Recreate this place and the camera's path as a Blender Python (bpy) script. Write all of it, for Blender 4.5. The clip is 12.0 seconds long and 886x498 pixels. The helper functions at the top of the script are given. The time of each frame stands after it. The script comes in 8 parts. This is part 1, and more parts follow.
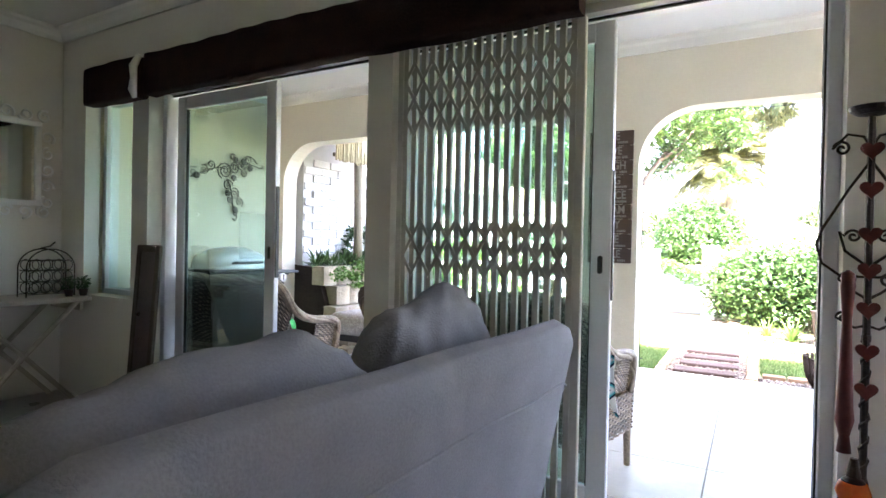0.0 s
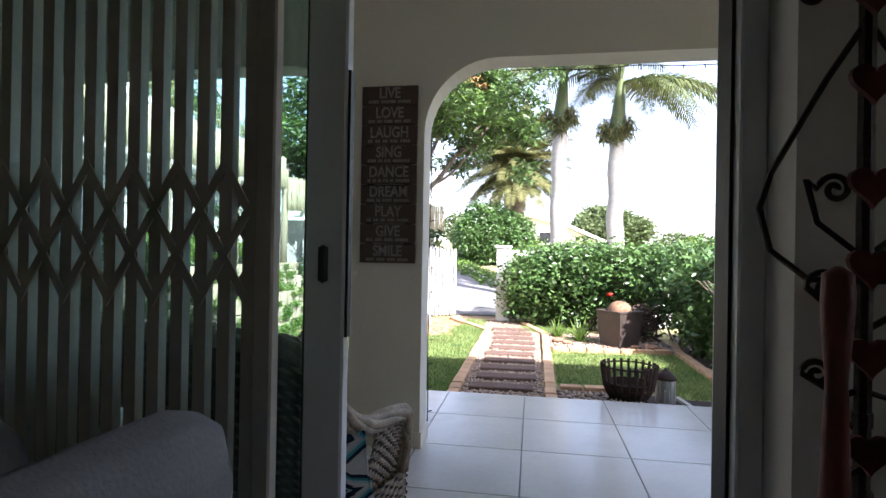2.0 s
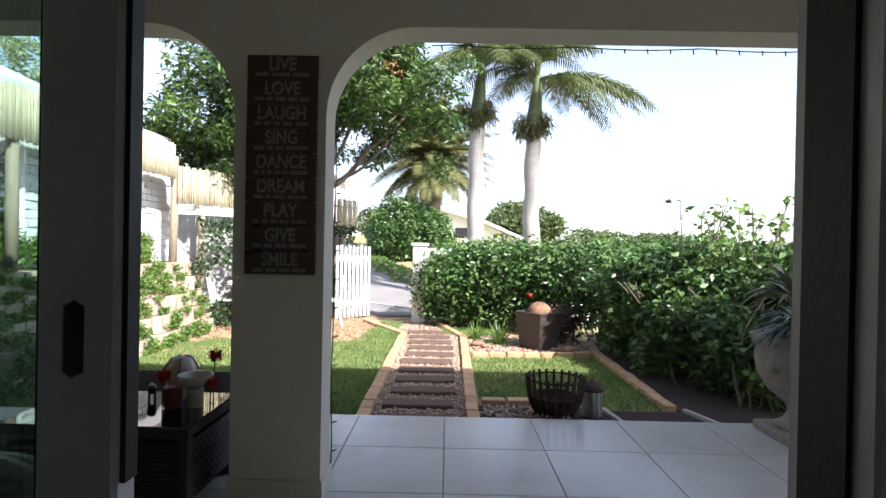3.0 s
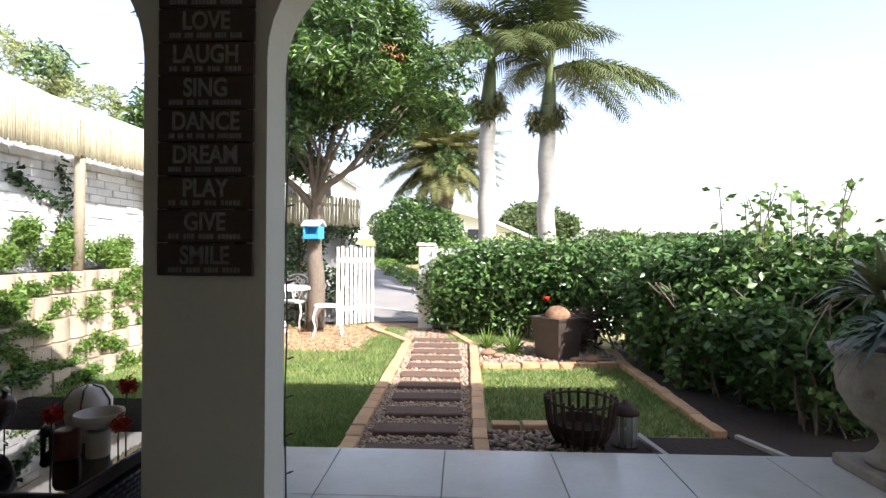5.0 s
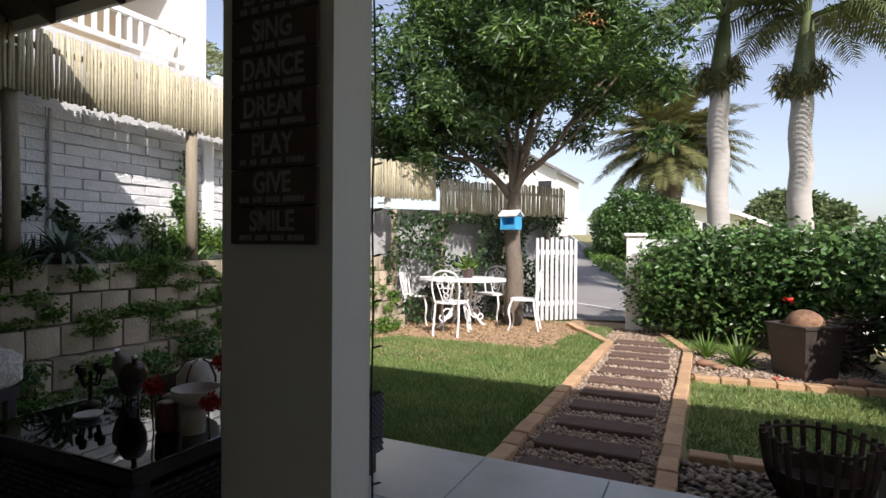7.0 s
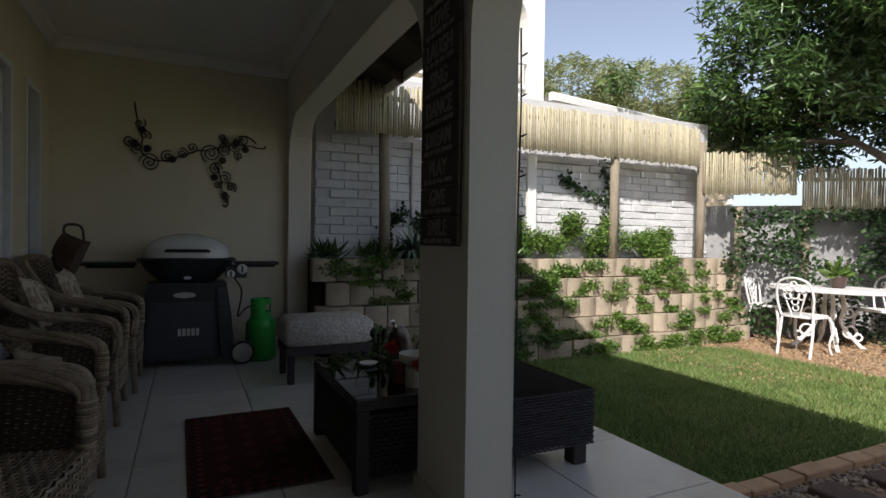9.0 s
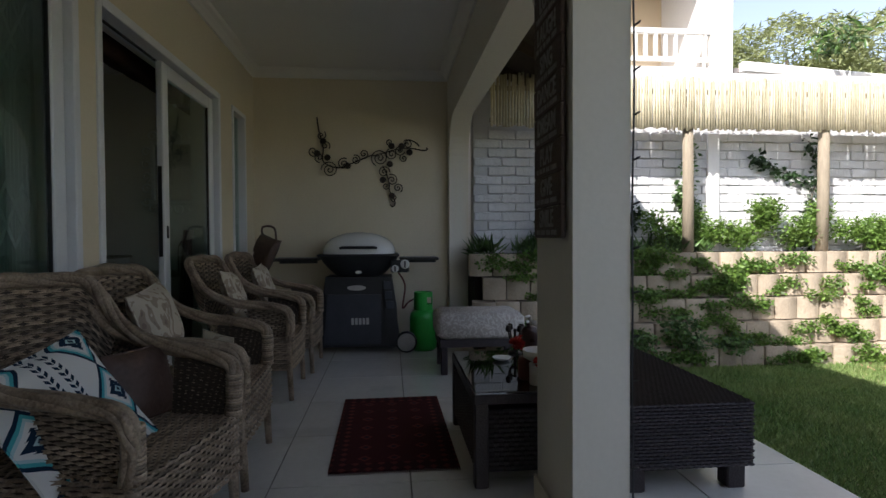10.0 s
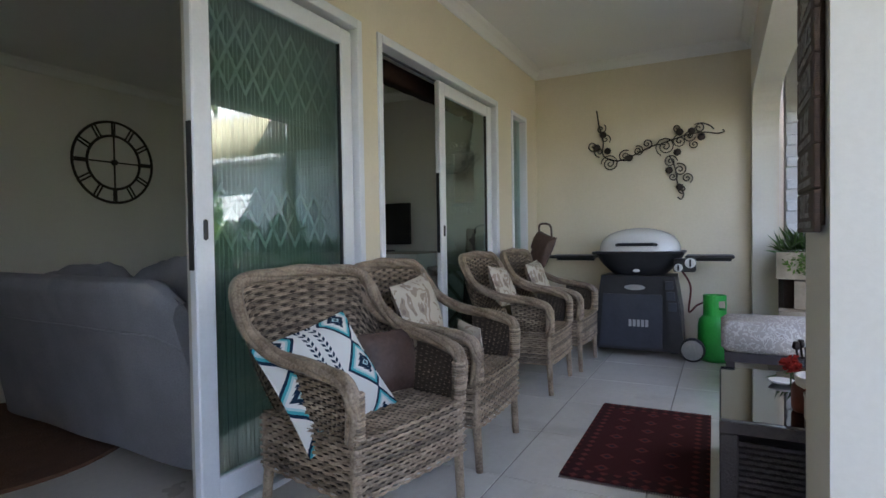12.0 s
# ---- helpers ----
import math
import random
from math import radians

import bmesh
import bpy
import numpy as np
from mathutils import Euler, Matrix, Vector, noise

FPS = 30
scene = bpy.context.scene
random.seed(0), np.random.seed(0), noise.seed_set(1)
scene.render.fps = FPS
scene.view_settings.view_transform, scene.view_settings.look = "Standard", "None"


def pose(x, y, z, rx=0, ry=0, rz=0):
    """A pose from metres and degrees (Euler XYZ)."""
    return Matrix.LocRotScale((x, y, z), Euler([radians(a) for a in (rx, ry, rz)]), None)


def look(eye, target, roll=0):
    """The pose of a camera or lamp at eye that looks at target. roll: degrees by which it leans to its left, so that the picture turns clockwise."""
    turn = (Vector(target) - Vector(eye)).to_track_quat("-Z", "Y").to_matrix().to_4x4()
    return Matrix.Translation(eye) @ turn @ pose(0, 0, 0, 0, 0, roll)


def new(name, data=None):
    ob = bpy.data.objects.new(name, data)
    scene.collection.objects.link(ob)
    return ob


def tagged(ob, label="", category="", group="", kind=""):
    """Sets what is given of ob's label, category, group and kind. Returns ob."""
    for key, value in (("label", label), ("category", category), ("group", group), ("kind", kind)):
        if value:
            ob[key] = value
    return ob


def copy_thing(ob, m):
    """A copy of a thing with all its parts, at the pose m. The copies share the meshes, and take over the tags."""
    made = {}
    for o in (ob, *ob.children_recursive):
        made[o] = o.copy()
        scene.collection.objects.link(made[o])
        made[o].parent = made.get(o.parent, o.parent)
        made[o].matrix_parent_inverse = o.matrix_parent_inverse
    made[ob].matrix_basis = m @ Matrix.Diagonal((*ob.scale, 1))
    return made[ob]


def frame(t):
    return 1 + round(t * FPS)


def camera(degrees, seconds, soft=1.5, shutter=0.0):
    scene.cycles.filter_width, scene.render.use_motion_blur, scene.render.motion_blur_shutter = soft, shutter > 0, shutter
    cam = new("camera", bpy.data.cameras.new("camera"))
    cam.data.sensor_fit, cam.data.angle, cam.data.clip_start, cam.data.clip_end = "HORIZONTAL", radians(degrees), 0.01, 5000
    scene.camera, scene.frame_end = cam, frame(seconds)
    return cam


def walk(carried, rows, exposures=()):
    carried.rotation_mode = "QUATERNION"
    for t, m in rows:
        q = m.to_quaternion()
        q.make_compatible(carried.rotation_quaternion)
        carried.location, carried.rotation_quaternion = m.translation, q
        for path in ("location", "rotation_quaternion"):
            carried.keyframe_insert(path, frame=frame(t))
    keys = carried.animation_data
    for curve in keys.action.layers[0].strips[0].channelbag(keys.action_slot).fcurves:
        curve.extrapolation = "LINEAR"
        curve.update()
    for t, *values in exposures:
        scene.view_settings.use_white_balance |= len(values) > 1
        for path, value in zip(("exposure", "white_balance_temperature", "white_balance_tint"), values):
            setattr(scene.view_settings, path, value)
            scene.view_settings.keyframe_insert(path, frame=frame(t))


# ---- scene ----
# ---- camera and walk ----
cam = camera(78.3, 12.0)
PATH = [
    (0, (0.177, 0.372, 1.174), (-0.807, 2.113, 1.156), 1.2),
    (0.5, (0.146, 0.661, 1.167), (-0.761, 2.443, 1.157), 1.2),
    (1, (0.123, 0.936, 1.179), (-0.677, 2.769, 1.166), 1.3),
    (1.5, (0.075, 1.271, 1.18), (-0.496, 3.187, 1.17), 1.4),
    (2, (0.045, 1.652, 1.131), (-0.281, 3.625, 1.138), 1.0),
    (2.5, (0.027, 1.874, 1.163), (-0.153, 3.866, 1.166), 0.8),
    (3, (0.001, 2.163, 1.202), (-0.017, 4.163, 1.192), 1.1),
    (3.2, (0.005, 2.262, 1.196), (0.06, 4.262, 1.191), 0.9),
    (4.8, (0.055, 2.821, 1.158), (0.054, 4.821, 1.16), 0.6),
    (5, (0.09, 2.871, 1.152), (0.02, 4.87, 1.153), 0.4),
    (5.5, (0.12, 3.034, 1.115), (-0.14, 5.017, 1.114), 0.4),
    (6, (0.141, 3.196, 1.071), (-0.236, 5.16, 1.068), 0.3),
    (6.5, (0.222, 3.351, 1.056), (-0.351, 5.267, 1.049), 0.5),
    (7, (0.367, 3.449, 1.057), (-0.492, 5.255, 1.044), 0.4),
    (7.5, (0.511, 3.537, 1.05), (-0.631, 5.179, 1.041), 0.1),
    (7.7, (0.546, 3.563, 1.053), (-0.711, 5.119, 1.036), 0.4),
    (9.3, (1.144, 3.922, 1.078), (-0.743, 4.583, 1.042), 0.2),
    (9.5, (1.137, 3.994, 1.08), (-0.792, 4.522, 1.036), -0.3),
    (10, (1.144, 4.118, 1.063), (-0.846, 4.311, 1.018), -0.3),
    (10.5, (1.142, 4.231, 1.057), (-0.856, 4.152, 1.007), -0.6),
    (11, (1.087, 4.354, 1.051), (-0.874, 3.963, 1.009), -0.7),
    (11.5, (1.036, 4.435, 1.047), (-0.842, 3.747, 1.012), -0.9),
    (12, (1.032, 4.473, 1.06), (-0.748, 3.563, 1.015), -0.9),
]
EXPOSURES = [(0, 4.85, 6000, 23), (0.5, 4.65, 6000, 23), (1, 4.0, 6000, 21), (1.5, 3, 6000, 21), (2, 2.15, 6000, 20), (2.5, 1.65, 6000, 19), (3, 1.45, 6100, 17), (5, 1.45, 6300, 16), (5.5, 1.35, 6350, 16), (6.5, 0.75, 6300, 16), (7, 0.45, 6300, 17), (7.5, 0.3, 6300, 16), (9.5, 0.25, 6350, 15), (10, 1.0, 6200, 16), (10.5, 1.75, 6000, 16), (11, 2.2, 5900, 17), (11.5, 2.6, 5950, 18), (12, 2.8, 5950, 19)]
walk(cam, [(t, look(eye, target, roll)) for t, eye, target, roll in PATH], EXPOSURES)

# ---- world, sun, exposure ----
SUN_DIR = Vector((0.85, -0.84, 1.02)).normalized()
sun_az = math.degrees(math.atan2(SUN_DIR.x, SUN_DIR.y))
world = bpy.data.worlds.new("sky")
scene.world = world
world.use_nodes = True
wt = world.node_tree
sky = wt.nodes.new("ShaderNodeTexSky")
sky.sky_type, sky.sun_disc = "NISHITA", False
sky.sun_elevation, sky.sun_rotation = math.asin(SUN_DIR.z), radians(sun_az)
sky.air_density, sky.dust_density, sky.ozone_density = 1.0, 1.6, 1.0
wt.nodes["Background"].inputs["Strength"].default_value = 0.13
haze = wt.nodes.new("ShaderNodeHueSaturation")
haze.inputs["Saturation"].default_value, haze.inputs["Value"].default_value = 0.68, 1.1
wt.links.new(sky.outputs[0], haze.inputs["Color"])
wt.links.new(haze.outputs[0], wt.nodes["Background"].inputs["Color"])
sun = new("sun", bpy.data.lights.new("sun", "SUN"))
sun.data.energy, sun.data.angle, sun.data.color = 4.8, radians(0.6), (1.0, 0.95, 0.86)
sun.matrix_world = look(SUN_DIR * 40, (0, 0, 0))


# ---- materials ----
def mk(name, c1, c2, scale=6.0, rough=0.6, bump=0.15, fine=60.0, metal=0.0, wear=None, rand=0.0, island=False, spec=0.5, stretch=None, trans=0.0, coat=0.0):
    """A surface: two colours mixed by noise at two scales, with fine relief."""
    m = bpy.data.materials.new(name)
    m.use_nodes = True
    nt = m.node_tree
    p = nt.nodes["Principled BSDF"]
    geo = nt.nodes.new("ShaderNodeNewGeometry")
    vec = geo.outputs["Position"]
    if stretch:
        mp = nt.nodes.new("ShaderNodeMapping")
        mp.inputs["Scale"].default_value = stretch
        nt.links.new(vec, mp.inputs["Vector"])
        vec = mp.outputs[0]
    n1, n2 = nt.nodes.new("ShaderNodeTexNoise"), nt.nodes.new("ShaderNodeTexNoise")
    n1.inputs["Scale"].default_value, n1.inputs["Detail"].default_value = scale, 5
    n2.inputs["Scale"].default_value, n2.inputs["Detail"].default_value = fine, 4
    nt.links.new(vec, n1.inputs["Vector"])
    nt.links.new(vec, n2.inputs["Vector"])
    ramp = nt.nodes.new("ShaderNodeMapRange")
    ramp.inputs["From Min"].default_value, ramp.inputs["From Max"].default_value = 0.3, 0.7
    add = nt.nodes.new("ShaderNodeMath")
    add.operation = "MULTIPLY_ADD"
    add.inputs[1].default_value = 0.45
    nt.links.new(n2.outputs["Fac"], add.inputs[0])
    sc = nt.nodes.new("ShaderNodeMath")
    sc.operation = "MULTIPLY"
    sc.inputs[1].default_value = 0.55
    nt.links.new(n1.outputs["Fac"], sc.inputs[0])
    nt.links.new(sc.outputs[0], add.inputs[2])
    nt.links.new(add.outputs[0], ramp.inputs["Value"])
    mix = nt.nodes.new("ShaderNodeMix")
    mix.data_type = "RGBA"
    mix.inputs[6].default_value, mix.inputs[7].default_value = (*c1, 1), (*c2, 1)
    nt.links.new(ramp.outputs[0], mix.inputs[0])
    col = mix.outputs[2]
    if rand:
        src = geo.outputs["Random Per Island"] if island else nt.nodes.new("ShaderNodeObjectInfo").outputs["Random"]
        mr = nt.nodes.new("ShaderNodeMapRange")
        mr.inputs["To Min"].default_value, mr.inputs["To Max"].default_value = 1 - rand, 1 + rand
        nt.links.new(src, mr.inputs["Value"])
        hsv = nt.nodes.new("ShaderNodeHueSaturation")
        nt.links.new(mr.outputs[0], hsv.inputs["Value"])
        nt.links.new(col, hsv.inputs["Color"])
        col = hsv.outputs[0]
    if wear:
        nw = nt.nodes.new("ShaderNodeTexNoise")
        nw.inputs["Scale"].default_value, nw.inputs["Detail"].default_value = 2.3, 8
        nt.links.new(geo.outputs["Position"], nw.inputs["Vector"])
        mw = nt.nodes.new("ShaderNodeMapRange")
        mw.inputs["From Min"].default_value, mw.inputs["From Max"].default_value = 0.58, 0.72
        nt.links.new(nw.outputs["Fac"], mw.inputs["Value"])
        mx = nt.nodes.new("ShaderNodeMix")
        mx.data_type = "RGBA"
        mx.inputs[7].default_value = (*wear, 1)
        nt.links.new(mw.outputs[0], mx.inputs[0])
        nt.links.new(col, mx.inputs[6])
        col = mx.outputs[2]
    nt.links.new(col, p.inputs["Base Color"])
    p.inputs["Metallic"].default_value = metal
    p.inputs["Specular IOR Level"].default_value = spec
    p.inputs["Coat Weight"].default_value = coat
    rr = nt.nodes.new("ShaderNodeMapRange")
    rr.inputs["To Min"].default_value, rr.inputs["To Max"].default_value = max(0.02, rough - 0.08), min(1, rough + 0.08)
    nt.links.new(n1.outputs["Fac"], rr.inputs["Value"])
    nt.links.new(rr.outputs[0], p.inputs["Roughness"])
    if bump:
        b = nt.nodes.new("ShaderNodeBump")
        b.inputs["Strength"].default_value, b.inputs["Distance"].default_value = bump, 0.01
        nt.links.new(n2.outputs["Fac"], b.inputs["Height"])
        nt.links.new(b.outputs[0], p.inputs["Normal"])
    if trans:
        tb = nt.nodes.new("ShaderNodeBsdfTranslucent")
        nt.links.new(col, tb.inputs["Color"])
        ms = nt.nodes.new("ShaderNodeMixShader")
        ms.inputs[0].default_value = trans
        out = nt.nodes["Material Output"]
        nt.links.new(p.outputs[0], ms.inputs[1])
        nt.links.new(tb.outputs[0], ms.inputs[2])
        nt.links.new(ms.outputs[0], out.inputs["Surface"])
    return m


def glass_mat(name, tint, rough=0.0, mirror=0.12):
    """Thin window glass: see-through with a gloss that grows at grazing angles."""
    m = bpy.data.materials.new(name)
    m.use_nodes = True
    nt = m.node_tree
    nt.nodes.remove(nt.nodes["Principled BSDF"])
    tr, gl = nt.nodes.new("ShaderNodeBsdfTransparent"), nt.nodes.new("ShaderNodeBsdfGlossy")
    tr.inputs["Color"].default_value = (*tint, 1)
    gl.inputs["Roughness"].default_value = rough
    lw = nt.nodes.new("ShaderNodeLayerWeight")
    lw.inputs["Blend"].default_value = 0.5
    pw, ad = nt.nodes.new("ShaderNodeMath"), nt.nodes.new("ShaderNodeMath")
    pw.operation, ad.operation = "POWER", "MULTIPLY_ADD"
    pw.inputs[1].default_value = 4.0
    ad.inputs[1].default_value, ad.inputs[2].default_value = 0.55, mirror
    nt.links.new(lw.outputs["Facing"], pw.inputs[0])
    nt.links.new(pw.outputs[0], ad.inputs[0])
    ms = nt.nodes.new("ShaderNodeMixShader")
    nt.links.new(ad.outputs[0], ms.inputs[0])
    nt.links.new(tr.outputs[0], ms.inputs[1])
    nt.links.new(gl.outputs[0], ms.inputs[2])
    nt.links.new(ms.outputs[0], nt.nodes["Material Output"].inputs["Surface"])
    return m


def pattern_mat(name, kind, cols, scale=1.0):
    """A printed or woven pattern in the object's own plane."""
    m = bpy.data.materials.new(name)
    m.use_nodes = True
    nt = m.node_tree
    p = nt.nodes["Principled BSDF"]
    p.inputs["Roughness"].default_value = 0.9
    p.inputs["Specular IOR Level"].default_value = 0.15
    tc = nt.nodes.new("ShaderNodeTexCoord")

    def mth(op, a, b=None):
        n = nt.nodes.new("ShaderNodeMath")
        n.operation = op
        for i, v in enumerate((a, b)):
            if v is None:
                continue
            if isinstance(v, (int, float)):
                n.inputs[i].default_value = v
            else:
                nt.links.new(v, n.inputs[i])
        return n.outputs[0]

    def mixc(f, a, b):
        n = nt.nodes.new("ShaderNodeMix")
        n.data_type = "RGBA"
        nt.links.new(f, n.inputs[0])
        for i, v in ((6, a), (7, b)):
            if isinstance(v, tuple):
                n.inputs[i].default_value = (*v, 1)
            else:
                nt.links.new(v, n.inputs[i])
        return n.outputs[2]

    sep = nt.nodes.new("ShaderNodeSeparateXYZ")
    nt.links.new(tc.outputs["Object"], sep.inputs[0])
    x, y = sep.outputs[0], sep.outputs[1]
    if kind == "aztec":
        u, v = mth("PINGPONG", mth("ADD", x, 0.30), 0.15), mth("PINGPONG", mth("ADD", y, 0.02), 0.105)
        u = mth("SUBTRACT", 0.15, u)
        d = mth("ADD", mth("MULTIPLY", u, 1.15), v)
        step = mth("MULTIPLY", mth("FRACT", mth("MULTIPLY", v, 55.0)), 0.010)
        dj = mth("ADD", d, step)
        col = mixc(mth("LESS_THAN", d, 0.108), cols[0], cols[1])
        col = mixc(mth("LESS_THAN", d, 0.092), col, cols[2])
        col = mixc(mth("LESS_THAN", d, 0.078), col, cols[3])
        col = mixc(mth("LESS_THAN", d, 0.066), col, cols[0])
        col = mixc(mth("LESS_THAN", dj, 0.050), col, cols[1])
        col = mixc(mth("LESS_THAN", dj, 0.022), col, cols[3])
        col = mixc(mth("LESS_THAN", d, 0.009), col, cols[1])
        w = mth("ABSOLUTE", mth("SUBTRACT", u, 0.125))
        leafy = mth("LESS_THAN", mth("FRACT", mth("MULTIPLY", mth("SUBTRACT", y, mth("MULTIPLY", w, 0.8)), 42.0)), 0.55)
        band = mth("MULTIPLY", mth("LESS_THAN", w, 0.014), mth("GREATER_THAN", w, 0.0015))
        col = mixc(mth("MULTIPLY", band, leafy), col, cols[1])
    elif kind == "floral":
        vo = nt.nodes.new("ShaderNodeTexNoise")
        vo.inputs["Scale"].default_value, vo.inputs["Detail"].default_value, vo.inputs["Distortion"].default_value = 9 * scale, 1.5, 2.5
        nt.links.new(tc.outputs["Object"], vo.inputs["Vector"])
        f = mth("MULTIPLY", mth("GREATER_THAN", vo.outputs["Fac"], 0.53), mth("LESS_THAN", vo.outputs["Fac"], 0.66))
        col = mixc(f, cols[0], cols[1])
        f2 = mth("GREATER_THAN", vo.outputs["Fac"], 0.66)
        col = mixc(f2, col, cols[2])
    else:
        ax, ay = mth("ABSOLUTE", x), mth("ABSOLUTE", y)
        border = mth("MAXIMUM", mth("GREATER_THAN", ax, 0.47), mth("GREATER_THAN", ay, 0.225))
        fx, fy = mth("PINGPONG", x, 0.07), mth("PINGPONG", y, 0.07)
        dd = mth("ADD", fx, fy)
        col = mixc(mth("LESS_THAN", dd, 0.035), cols[0], cols[1])
        col = mixc(mth("LESS_THAN", dd, 0.018), col, cols[2])
        dots = mth("LESS_THAN", mth("ADD", mth("PINGPONG", x, 0.03), mth("PINGPONG", y, 0.03)), 0.02)
        col = mixc(border, col, mixc(dots, cols[3], cols[1]))
    n2 = nt.nodes.new("ShaderNodeTexNoise")
    n2.inputs["Scale"].default_value = 180
    nt.links.new(tc.outputs["Object"], n2.inputs["Vector"])
    b = nt.nodes.new("ShaderNodeBump")
    b.inputs["Strength"].default_value, b.inputs["Distance"].default_value = 0.25, 0.004
    nt.links.new(n2.outputs["Fac"], b.inputs["Height"])
    nt.links.new(b.outputs[0], p.inputs["Normal"])
    nt.links.new(col, p.inputs["Base Color"])
    return m


